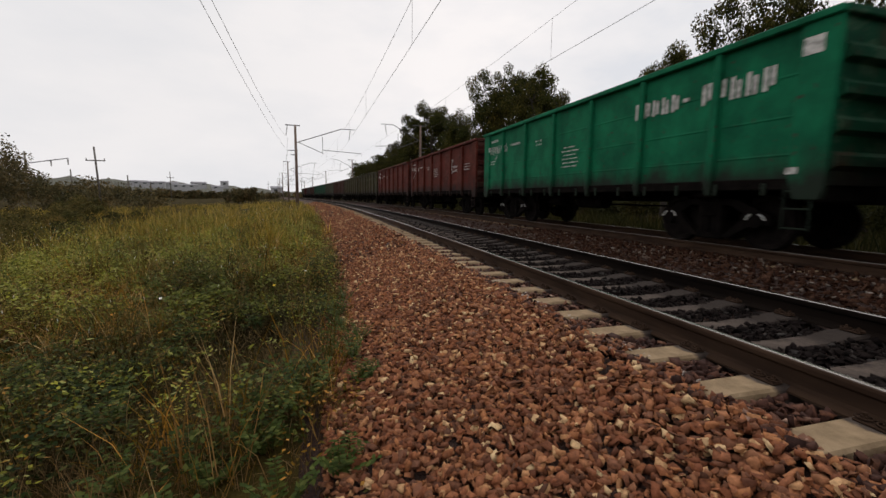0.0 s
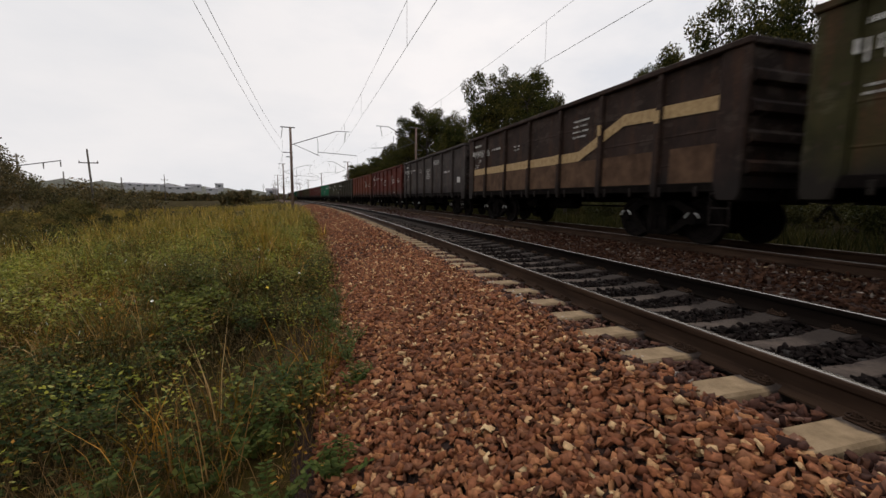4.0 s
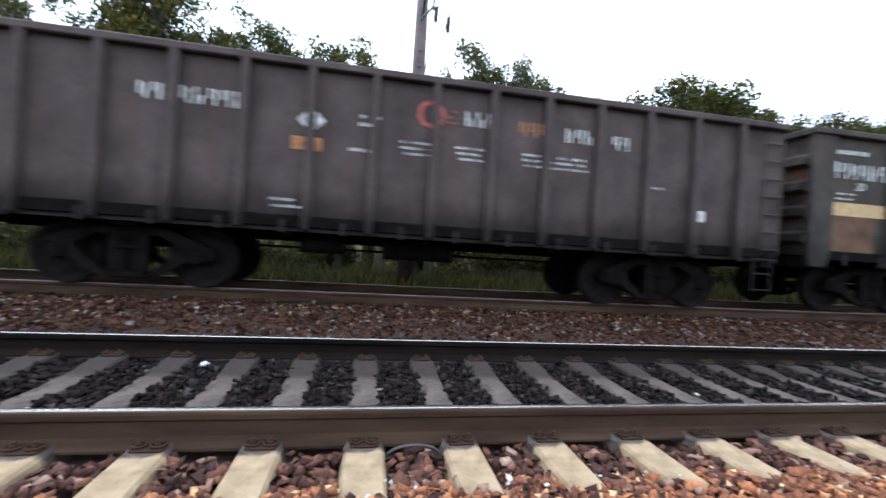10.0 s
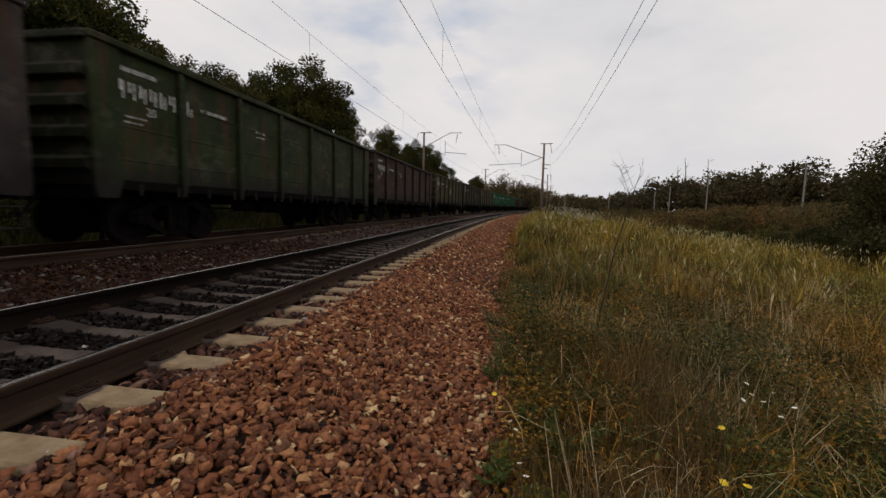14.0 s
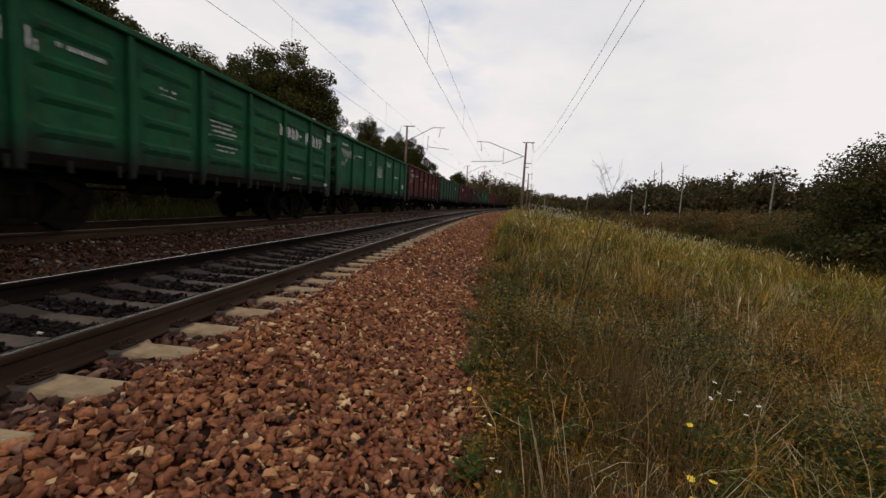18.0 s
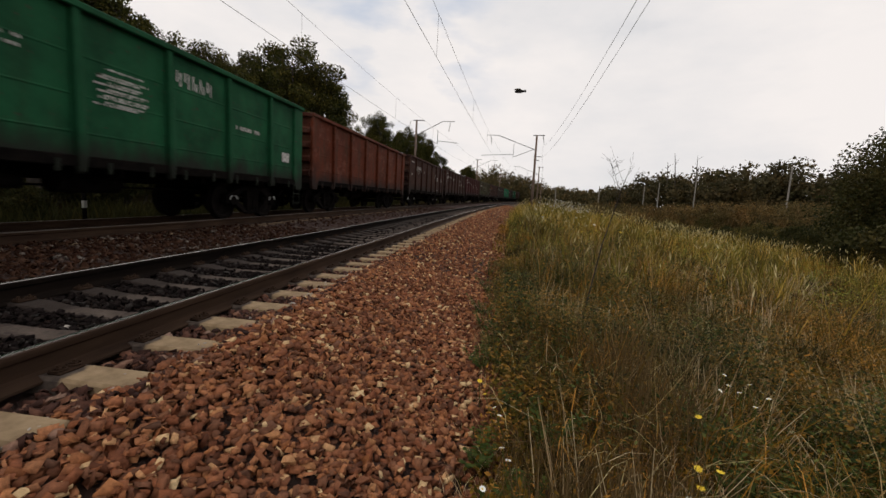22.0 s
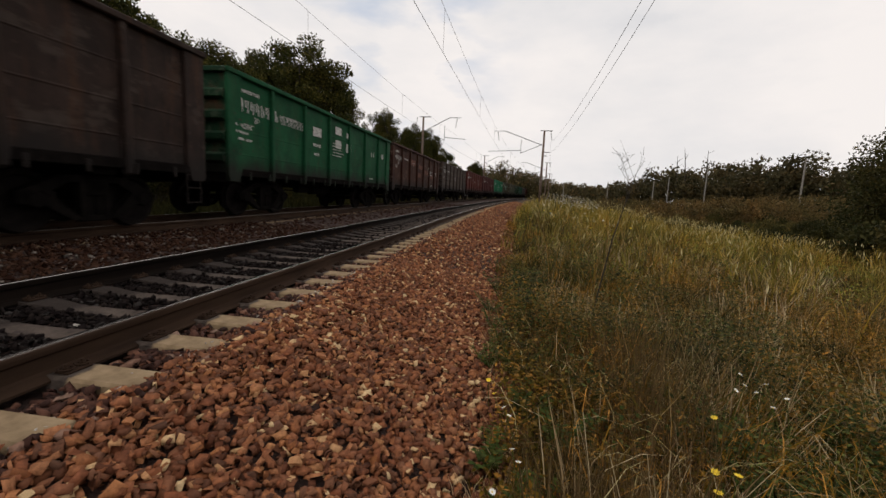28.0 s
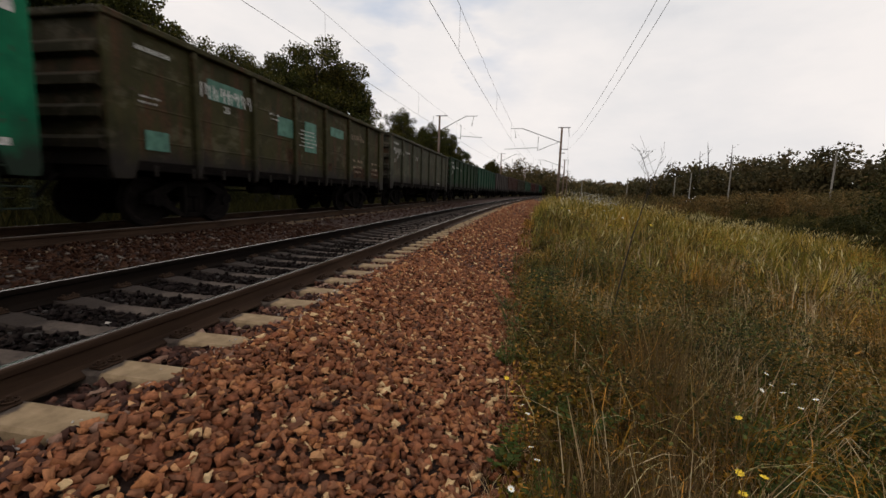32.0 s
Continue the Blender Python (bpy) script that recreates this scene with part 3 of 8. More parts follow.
def tube(bm, pts, r, sides=6):
    """One connected round bar through the given points."""
    rings = []
    pts = [Vector(q) for q in pts]
    for i, q in enumerate(pts):
        d = (pts[min(i + 1, len(pts) - 1)] - pts[max(i - 1, 0)]).normalized()
        m = d.to_track_quat("Z", "Y").to_matrix()
        rings.append([bm.verts.new(q + m @ Vector((r * math.cos(2 * math.pi * j / sides), r * math.sin(2 * math.pi * j / sides), 0))) for j in range(sides)])
    for a, b in zip(rings, rings[1:]):
        for j in range(sides):
            bm.faces.new((a[j], a[(j + 1) % sides], b[(j + 1) % sides], b[j]))
    bm.faces.new(rings[0][::-1])
    bm.faces.new(rings[-1])
    return bm


def prism(bm, outline, y0, y1):
    """An outline in x and z, drawn out from y0 to y1."""
    a = [bm.verts.new((x, y0, z)) for x, z in outline]
    b = [bm.verts.new((x, y1, z)) for x, z in outline]
    n = len(outline)
    for i in range(n):
        bm.faces.new((a[i], a[(i + 1) % n], b[(i + 1) % n], b[i]))
    bm.faces.new(a[::-1])
    bm.faces.new(b)
    bmesh.ops.recalc_face_normals(bm, faces=bm.faces[:])
    return bm


def soup(name, verts, faces, material):
    """A mesh from arrays of corners and faces."""
    me = bpy.data.meshes.new(name)
    me.from_pydata(verts.tolist() if isinstance(verts, np.ndarray) else verts, [], faces.tolist() if isinstance(faces, np.ndarray) else faces)
    me.materials.append(material)
    return me


def swept(name, outline, off, z, s0, s1, step, material, smooth=False):
    """An outline (across, up) carried along the curve of the tracks."""
    n = max(2, int(round((s1 - s0) / step)) + 1)
    v, f, k = [], [], len(outline)
    for i in range(n):
        s = s0 + (s1 - s0) * i / (n - 1)
        for ox, oz in outline:
            th, up = float(np.interp(s, S_TAB, TH_TAB)), rise(s)
            v.append((float(np.interp(s, S_TAB, X_TAB)) + (off + ox) * math.cos(th), float(np.interp(s, S_TAB, Y_TAB)) + (off + ox) * math.sin(th), z + oz + up))
    for i in range(n - 1):
        for j in range(k):
            a, b = i * k + j, i * k + (j + 1) % k
            f.append((a, b, b + k, a + k))
    me = soup(name, v, f, material)
    me.shade_smooth() if smooth else None
    return me


def big_mesh(name, verts, faces, material):
    """A large mesh from arrays; faces all of one size."""
    me = bpy.data.meshes.new(name)
    verts, faces = np.ascontiguousarray(verts, dtype=np.float32), np.ascontiguousarray(faces, dtype=np.int32)
    n, k = faces.shape
    me.vertices.add(len(verts))
    me.vertices.foreach_set("co", verts.ravel())
    me.loops.add(n * k)
    me.loops.foreach_set("vertex_index", faces.ravel())
    me.polygons.add(n)
    me.polygons.foreach_set("loop_start", np.arange(0, n * k, k, dtype=np.int32))
    me.update(calc_edges=True)
    me.validate()
    me.materials.append(material)
    return me


def arc_np(off, s):
    """arc() for arrays, s along the near track."""
    a = np.interp(s, S_TAB, TH_TAB)
    return np.interp(s, S_TAB, X_TAB) + off * np.cos(a), np.interp(s, S_TAB, Y_TAB) + off * np.sin(a)

# ---- ground, tracks ----
def ground_z(off):
    """Height of the ground at off metres from the near track's centre line."""
    pts = [(-400, -3.0), (-60, -2.2), (-14, -1.25), (-6, -0.85), (-4.0, -0.62), (-3.3, -0.50), (-2.0, -0.16), (-1.55, -0.03), (GAP + 1.6, -0.03), (GAP + 2.2, -0.20), (GAP + 3.6, -0.60),
           (GAP + 7, -0.35), (GAP + 14, 0.3), (60, 3.0), (400, 12.0)]
    return float(np.interp(off, [p[0] for p in pts], [p[1] for p in pts]))


def build_ground():
    offs = sorted({-1500, -700, -400, -200, -120, -80, -60, -45, -30, -22, -17, -14, -11, -9, -7.5, -6, -5, -4.4, -4, -3.6, GAP + 2.6, GAP + 3.6, GAP + 5, GAP + 7, GAP + 10, GAP + 14, 30, 45, 60, 100, 200, 400, 900})
    left = [o for o in offs if o < 0]
    ss = [-1500, -900, -600, -420, -300, -220, -160, -120, -95, -75, -60] + list(range(-50, 51, 1)) + [60, 75, 95, 120, 160, 220, 300, 420, 600, 900, 1500]
    offs = left + [-3.0, 0, GAP, GAP + 2.3] + [o for o in offs if o > 0]
    v, f = [], []
    for s in ss:
        for o in offs:
            th = float(np.interp(s, S_TAB, TH_TAB))
            x, y = float(np.interp(s, S_TAB, X_TAB)) + o * math.cos(th), float(np.interp(s, S_TAB, Y_TAB)) + o * math.sin(th)
            if o < -200:
                x, y = o, s
            z = ground_z(o) if not -3.2 < o < GAP + 2.5 else -0.75
            z += rise(s) + (float(verge(s, o)) if o < -3.2 else 0.0) + 0.10 * noise.noise((x * 0.25, y * 0.25, 0)) * (1 if o < -5 or o > GAP + 4 else 0.2)
            z -= 0.40 * math.exp(-((s - 4.3) / 1.0) ** 2 - ((o + 4.15) / 0.7) ** 2)
            v.append((x, y, z))
    k = len(offs)
    for i in range(len(ss) - 1):
        for j in range(k - 1):
            a = i * k + j
            f.append((a, a + 1, a + 1 + k, a + k))
    me = soup("ground", v, f, MEADOW)
    me.shade_smooth()
    ob = tagged(new("ground", me), "rough green and straw-coloured meadow beside the railway", "ground", kind="structure")
    return ob


def build_bed():
    outline = [(-3.7, -0.66), (-3.3, -0.52), (-2.0, -0.15), (-1.5, -0.045), (-1.3, -0.08), (1.3, -0.08), (1.6, -0.05), (GAP + 1.5, -0.06), (GAP + 2.2, -0.22), (GAP + 3.4, -0.62), (GAP + 3.4, -1.0), (-3.7, -1.0)]
    me = swept("ballast_bed", outline, 0, 0, -420, 420, 4, BALLAST_BED)
    return tagged(new("ballast_bed", me), "reddish crushed-stone bed under both tracks", "ballast", kind="structure")


RAIL_OUT = [(-0.075, 0.0), (0.075, 0.0), (0.075, 0.012), (0.02, 0.03), (0.0095, 0.045), (0.0095, 0.118), (0.033, 0.135), (0.0365, 0.160), (0.033, 0.1735), (-0.033, 0.1735), (-0.0365, 0.160), (-0.033, 0.135),
            (-0.0095, 0.118), (-0.0095, 0.045), (-0.02, 0.03), (-0.075, 0.012)]
HEAD_OUT = [(-0.012, 0.171), (0.024, 0.171), (0.022, 0.1785), (0.005, 0.180), (-0.010, 0.1785)]


def build_rails():
    for off in (0, GAP):
        for side in (-1, 1):
            o = off + side * 0.797
            z = RAIL_TOP - 0.18
            rail = tagged(new("rail", swept("rail", RAIL_OUT, o, z, -420, 420, 2, DARK_RAIL if off == 0 and side > 0 else RAIL_SIDE)), "dark rusty, shade-darkened steel rail with a polished running top" if off == 0 and side > 0 else "brown rusty steel rail with a polished running top", "rail", "rails", "structure")
            part("rail_head", swept("rail_head", HEAD_OUT, o, z, -420, 420, 2, RAIL_HEAD if off == 0 else DULL_HEAD), None, rail, "bright polished running surface" if off == 0 else "dulled grey running surface")


def sleeper_mesh():
    """A concrete sleeper, 2.8 m long, lower and narrower in the middle."""
    v, f = [], []
    for x, top, wt, wb in ((-1.385, -0.012, 0.095, 0.14), (-1.37, 0.0, 0.10, 0.145), (-0.95, 0.0, 0.10, 0.145), (-0.56, -0.004, 0.11, 0.14), (-0.36, -0.030, 0.105, 0.13), (0, -0.036, 0.10, 0.125), (0.36, -0.030, 0.105, 0.13), (0.56, -0.004, 0.11, 0.14), (0.95, 0.0, 0.10, 0.145), (1.37, 0.0, 0.10, 0.145), (1.385, -0.012, 0.095, 0.14)):
        v += [(x, -wb, -0.19), (x, -wt, top - 0.015), (x, -wt + 0.015, top), (x, wt - 0.015, top), (x, wt, top - 0.015), (x, wb, -0.19)]
    n = len(v) // 6
    for i in range(n - 1):
        for j in range(6):
            a, b = i * 6 + j, i * 6 + (j + 1) % 6
            f.append((a, b, b + 6, a + 6))
    f += [tuple(range(5, -1, -1)), tuple(range((n - 1) * 6, n * 6))]
    return soup("sleeper", v, f, CONCRETE)


def clip_mesh():
    """The rail fastening: a bolted clip, a nut and a looped spring washer."""
    bm = bmesh.new()
    box(bm, -0.04, -0.07, 0.0, 0.04, 0.07, 0.014, 0.005)
    for y in (-0.042, 0.042):
        rod(bm, (0, y, 0.0), (0, y, 0.045), 0.010, sides=6)
        rod(bm, (0, y, 0.014), (0, y, 0.030), 0.017, sides=6)
        prev = None
        for i in range(9):
            a = 2 * math.pi * i / 8
            p = (0.034 * math.cos(a), y + 0.034 * math.sin(a), 0.022)
            if prev:
                rod(bm, prev, p, 0.0055, sides=5)
            prev = p
    me = bpy.data.meshes.new("rail_clip")
    bm.to_mesh(me)
    bm.free()
    me.materials.append(RAIL_SIDE)
    return me


def build_sleepers():
    me, clip = sleeper_mesh(), clip_mesh()
    for i in range(-125, 126):
        s = i * SLEEPER_STEP
        x, y, a = arc(0, s)
        ob = tagged(new("sleeper", me), "weathered concrete sleeper half sunk in ballast", "sleeper", "sleepers of the near track", "structure")
        ob.matrix_world = pose(x, y, rise(s) + 0.004 * math.sin(i * 7.1), 0, 0, math.degrees(a) + 0.5 * math.sin(i * 3.3))
        if abs(i) < 26:
            for cx in (-0.89, -0.70, 0.70, 0.89):
                c = part("rail_clip", clip, None, ob)
                c.matrix_local = Matrix.Translation((cx, 0, 0.0))
    for i in range(-60, 61):
        x, y, a = arc(GAP, i * 0.545)
        ob = tagged(new("sleeper", me), "dirty concrete sleeper under the goods train", "sleeper", "sleepers of the far track", "structure")
        ob.matrix_world = pose(x, y, rise(i * 0.545) - 0.045, 0, 0, math.degrees(a))


build_ground()
build_bed()
build_rails()
build_sleepers()

# ---- goods train: open gondola wagons ----
HALF = 6.42     # half length of a wagon's body
SIDE = 1.43     # side sheet, from the middle line
TOP, SILL = 3.56, 1.16


def side_sheet(style):
    """One side wall seen from -x: steel sheet with pressed ribs, turned about z for the other side."""
    bm = bmesh.new()
    low = SILL - 0.02 if style != "tall" else 0.98
    if style == "tall":
        prism(bm, [(-SIDE + 0.02, TOP - 0.1), (-SIDE, TOP - 0.1), (-SIDE - 0.014, 2.2), (-SIDE, low), (-SIDE + 0.03, low)], -HALF - 0.05, HALF + 0.05)
        return bm
    z = [low, 1.56, 1.585, 1.61, 2.14, 2.165, 2.19, 2.76, 2.785, 2.81, TOP - 0.1]
    x = [0, 0, 0.010, 0, 0, 0.010, 0, 0, 0.010, 0, 0]
    if style == "pressed":
        x = [0] * 11
    prism(bm, [(-SIDE - b, a) for a, b in zip(z, x)] + [(-SIDE + 0.03, TOP - 0.1), (-SIDE + 0.03, low)], -HALF, HALF)
    return bm


def rib_mesh(z):
    """A long pressed swelling in a side panel, at height z."""
    bm = bmesh.new()
    h = HALF / 7 - 0.28
    a = [bm.verts.new(p) for p in ((-SIDE, -h, -0.11), (-SIDE, h, -0.11), (-SIDE, h + 0.06, 0.11), (-SIDE, -h - 0.06, 0.11))]
    b = [bm.verts.new(p) for p in ((-SIDE - 0.045, -h + 0.1, -0.02), (-SIDE - 0.045, h - 0.1, -0.02), (-SIDE - 0.045, h - 0.1, 0.05), (-SIDE - 0.045, -h + 0.1, 0.05))]
    bm.faces.new(b)
    for j in range(4):
        bm.faces.new((a[j], a[(j + 1) % 4], b[(j + 1) % 4], b[j]))
    bmesh.ops.recalc_face_normals(bm, faces=bm.faces[:])
    bmesh.ops.translate(bm, verts=bm.verts[:], vec=(0, 0, z))
    return bm


def post_mesh(style):
    """A pressed-channel side post: tapered outwards, with a foot that runs below the sill."""
    bm = bmesh.new()
    foot = 0.93 if style != "tall" else 0.98
    w, d = (0.075, 0.10) if style != "tall" else (0.062, 0.15)
    pts = [(TOP - 0.1, d, w * 0.8), (2.2, d + 0.012, w), (SILL, d + 0.02, w), (foot + 0.04, d, w * 0.85), (foot, d - 0.05, w * 0.6)]
    rows = []
    for z, dd, ww in pts:
        rows.append([bm.verts.new(p) for p in ((-SIDE + 0.01, -ww, z), (-SIDE - dd + 0.02, -ww, z), (-SIDE - dd, -ww * 0.6, z), (-SIDE - dd, ww * 0.6, z), (-SIDE - dd + 0.02, ww, z), (-SIDE + 0.01, ww, z))])
    for a, b in zip(rows, rows[1:]):
        for j in range(6):
            bm.faces.new((a[j], a[(j + 1) % 6], b[(j + 1) % 6], b[j]))
    bm.faces.new(rows[0])
    bm.faces.new(rows[-1][::-1])
    bmesh.ops.recalc_face_normals(bm, faces=bm.faces[:])
    me = bpy.data.meshes.new("side_post")
    bm.to_mesh(me)
    bm.free()
    me.materials.append(PAINT)
    return me


def corner_mesh(style):
    """The wide end panel of a side: a plate with a folded edge that tapers at its foot."""
    bm = bmesh.new()
    out = [(0.0, TOP - 0.08), (0.52, TOP - 0.08), (0.52, SILL + 0.1), (0.40, 0.90), (0.05, 0.90), (0.0, 1.05)]
    a = [bm.verts.new((-SIDE - 0.075, HALF + 0.03 - y, z)) for y, z in out]
    b = [bm.verts.new((-SIDE + 0.03, HALF + 0.03 - y, z)) for y, z in out]
    n = len(out)
    bm.faces.new(a)
    bm.faces.new(b[::-1])
    for j in range(n):
        bm.faces.new((a[j], a[(j + 1) % n], b[(j + 1) % n], b[j]))
    bmesh.ops.recalc_face_normals(bm, faces=bm.faces[:])
    bmesh.ops.bevel(bm, geom=[e for e in bm.edges if abs(e.verts[0].co.z - e.verts[1].co.z) > 1.5], offset=0.02, segments=1, affect="EDGES")
    me = bpy.data.meshes.new("corner_panel")
    bm.to_mesh(me)
    bm.free()
    me.materials.append(PAINT)
    return me


def wheel_mesh():
    bm = bmesh.new()
    prof = [(0.0, 0.075), (0.09, 0.075), (0.11, 0.03), (0.36, 0.02), (0.40, 0.065), (0.475, 0.065), (0.475, -0.035), (0.505, -0.065), (0.40, -0.065), (0.36, -0.02), (0.11, -0.05), (0.0, -0.05)]
    n, rings = 24, []
    for r, w in prof:
        rings.append([bm.verts.new((-w, r * math.cos(2 * math.pi * i / n), r * math.sin(2 * math.pi * i / n))) for i in range(n)] if r else [bm.verts.new((-w, 0, 0))])
    for a, b in zip(rings, rings[1:]):
        for i in range(n):
            j = (i + 1) % n
            q = [a[i % len(a)], a[j % len(a)], b[j % len(b)], b[i % len(b)]]
            q = [v for k, v in enumerate(q) if v not in q[:k]]
            bm.faces.new(q)
    bmesh.ops.recalc_face_normals(bm, faces=bm.faces[:])
    return bm


def side_frame_mesh():
    """A cast bogie side frame with two openings and a spring nest between."""
    bm = bmesh.new()
    t0, t1 = -0.07, 0.07
    for sgn in (-1, 1):
        pts = [(sgn * 1.15, 0.62), (sgn * 1.15, 0.44), (sgn * 0.78, 0.40), (sgn * 0.40, 0.17), (sgn * 0.25, 0.17), (sgn * 0.62, 0.50), (sgn * 0.70, 0.62), (sgn * 0.42, 0.78), (sgn * 0.25, 0.78), (sgn * 0.25, 0.90), (sgn * 0.55, 0.88), (sgn * 0.95, 0.70)]
        a = [bm.verts.new((t0, y, z)) for y, z in pts]
        b = [bm.verts.new((t1, y, z)) for y, z in pts]
        n = len(pts)
        bm.faces.new(a)
        bm.faces.new(b[::-1])
        for j in range(n):
            bm.faces.new((a[j], a[(j + 1) % n], b[(j + 1) % n], b[j]))
        box(bm, t0, sgn * 0.20 - 0.05, 0.17, t1, sgn * 0.20 + 0.05, 0.90)
    box(bm, t0, -0.26, 0.13, t1, 0.26, 0.24, 0.02)
    box(bm, t0, -0.26, 0.80, t1, 0.26, 0.92, 0.02)
    for y in (-0.09, 0.09):
        rod(bm, (0, y, 0.24), (0, y, 0.56), 0.075, sides=10)
    box(bm, -0.10, -0.14, 0.56, 0.10, 0.14, 0.80, 0.02)
    bmesh.ops.recalc_face_normals(bm, faces=bm.faces[:])
    return bm


def build_wagon(style):
    """A four-axle gondola: y along it, z from the rail tops."""
    w = empty("gondola_wagon")
    tag_paint = PAINT
    flip = Matrix.Rotation(math.pi, 4, "Z")
    side = part("side_wall", side_sheet(style), tag_paint, w)
    other = part("side_wall", side.data, None, w)
    other.matrix_local = flip
    if style == "pressed":
        for z in (1.55, 2.05, 2.55, 3.05):
            rib = None
            for i in range(7):
                for m in (Matrix.Identity(4), flip):
                    o = part("pressed_rib", rib or rib_mesh(z), tag_paint, w)
                    rib = o.data
                    o.matrix_local = m @ Matrix.Translation((0, panel(i), 0))
    post = post_mesh(style)
    count = 7 if style != "tall" else 14
    for i in range(1, count):
        y = -HALF + 2 * HALF * i / count
        for m in (Matrix.Translation((0, y, 0)), flip @ Matrix.Translation((0, -y, 0))):
            part("side_post", post, None, w).matrix_local = m
    corner = corner_mesh(style)
    for m in (Matrix.Identity(4), Matrix.Diagonal((1, -1, 1, 1)), flip, flip @ Matrix.Diagonal((1, -1, 1, 1))):
        if style != "tall":
            part("corner_panel", corner, None, w).matrix_local = m
    bm = bmesh.new()
    box(bm, -SIDE - 0.13, -HALF - 0.06, TOP - 0.115, -SIDE + 0.05, HALF + 0.06, TOP, 0.018)
    rail = part("top_rail", bm, tag_paint, w)
    part("top_rail", rail.data, None, w).matrix_local = flip
    bm = bmesh.new()
    box(bm, -SIDE - 0.06, -HALF, SILL - 0.12, -SIDE + 0.06, HALF, SILL + 0.06, 0.015)
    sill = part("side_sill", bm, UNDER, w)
    part("side_sill", sill.data, None, w).matrix_local = flip
    # end wall with its pressed ribs and top beam
    bm = bmesh.new()
    prof = [(HALF - 0.03, TOP - 0.13), (HALF - 0.03, SILL - 0.05), (HALF + 0.01, SILL - 0.05)]
    for z in (1.45, 1.95, 2.45, 2.95):
        prof += [(HALF + 0.01, z - 0.14), (HALF + 0.10, z - 0.07), (HALF + 0.10, z + 0.07), (HALF + 0.01, z + 0.14)]
    prof += [(HALF + 0.01, TOP - 0.13)]
    prism(bm, prof, -SIDE + 0.03, SIDE - 0.03)
    bmesh.ops.transform(bm, matrix=Matrix(((0, -1, 0, 0), (1, 0, 0, 0), (0, 0, 1, 0), (0, 0, 0, 1))), verts=bm.verts[:])
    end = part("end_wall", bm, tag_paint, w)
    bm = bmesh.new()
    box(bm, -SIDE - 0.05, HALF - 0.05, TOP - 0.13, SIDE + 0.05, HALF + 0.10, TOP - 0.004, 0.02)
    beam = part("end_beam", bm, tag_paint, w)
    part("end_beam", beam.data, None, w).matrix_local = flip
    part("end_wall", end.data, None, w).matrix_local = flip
    bm = bmesh.new()
    box(bm, -SIDE + 0.03, -HALF, SILL - 0.06, SIDE - 0.03, HALF, SILL + 0.02)
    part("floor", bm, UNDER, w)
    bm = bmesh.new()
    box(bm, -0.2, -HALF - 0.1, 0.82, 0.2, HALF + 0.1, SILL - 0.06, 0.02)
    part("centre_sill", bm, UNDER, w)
    for nm, ys, hw, z0, x1 in (("body_bolster", (-4.325, 4.325), 0.22, 0.92, 1.3), ("cross_bearer", (-2.1, 0.0, 2.1), 0.06, 0.9, 1.3), ("head_beam", (-HALF + 0.15, HALF - 0.15), 0.12, 0.86, 1.45)):
        bm = bmesh.new()
        box(bm, -x1, -hw, z0, x1, hw, SILL - 0.06, 0.02)
        me = None
        for y in ys:
            o = part(nm, bm if me is None else me, UNDER, w)
            me = o.data
            o.matrix_local = Matrix.Translation((0, y, 0))
    # brake reservoir and rods
    bm = bmesh.new()
    rod(bm, (-0.55, -0.55, 0.80), (-0.55, 0.65, 0.80), 0.20, sides=14)
    rod(bm, (-0.3, -3.2, 0.72), (-0.3, 3.2, 0.72), 0.022, sides=6)
    rod(bm, (-0.75, 1.3, 0.78), (-0.75, 2.0, 0.78), 0.13, sides=12)
    part("brake_gear", bm, UNDER, w)
    # bottom hatch doors hanging under the sill, with their hinges
    bm = bmesh.new()
    for i in range(14):
        y = -5.6 + 11.2 * i / 13
        box(bm, -SIDE - 0.085, y - 0.032, 0.95, -SIDE - 0.03, y + 0.032, SILL - 0.01, 0.012)
    hinge = tagged(part("hinge_rail", bm, tag_paint, w), kind="stuff")
    tagged(part("hinge_rail", hinge.data, None, w), kind="stuff").matrix_local = flip
    # couplers
    bm = bmesh.new()
    box(bm, -0.11, HALF, 0.90, 0.11, HALF + 0.38, 1.08, 0.02)
    prism_pts = [(-0.22, 0.84), (0.20, 0.86), (0.22, 1.12), (-0.20, 1.14)]
    prism(bm, prism_pts, HALF + 0.34, HALF + 0.56)
    rod(bm, (-0.5, HALF + 0.12, 0.95), (-0.42, HALF + 0.42, 0.55), 0.03, sides=6)
    coup = part("coupler", bm, UNDER, w)
    part("coupler", coup.data, None, w).matrix_local = flip
    # step ladder at one end of each side
    bm = bmesh.new()
    for y in (-HALF + 0.12, -HALF + 0.50):
        rod(bm, (-SIDE - 0.05, y, 0.42), (-SIDE - 0.05, y, 1.15), 0.014, sides=6)
    for z in (0.45, 0.75, 1.02):
        rod(bm, (-SIDE - 0.05, -HALF + 0.12, z), (-SIDE - 0.05, -HALF + 0.50, z), 0.014, sides=6)
    lad = part("step_ladder", bm, tag_paint, w)
    part("step_ladder", lad.data, None, w).matrix_local = flip
    if style == "tall":
        bm = bmesh.new()
        for y in (-HALF + 0.02, -HALF + 0.38):
            rod(bm, (-SIDE - 0.07, y, 1.1), (-SIDE - 0.07, y, 3.3), 0.016, sides=6)
        for i in range(7):
            rod(bm, (-SIDE - 0.07, -HALF + 0.02, 1.2 + 0.33 * i), (-SIDE - 0.07, -HALF + 0.38, 1.2 + 0.33 * i), 0.02, sides=6)
        part("side_ladder", bm, tag_paint, w)
    # bogies
    wheel, frame_me, first = None, None, None
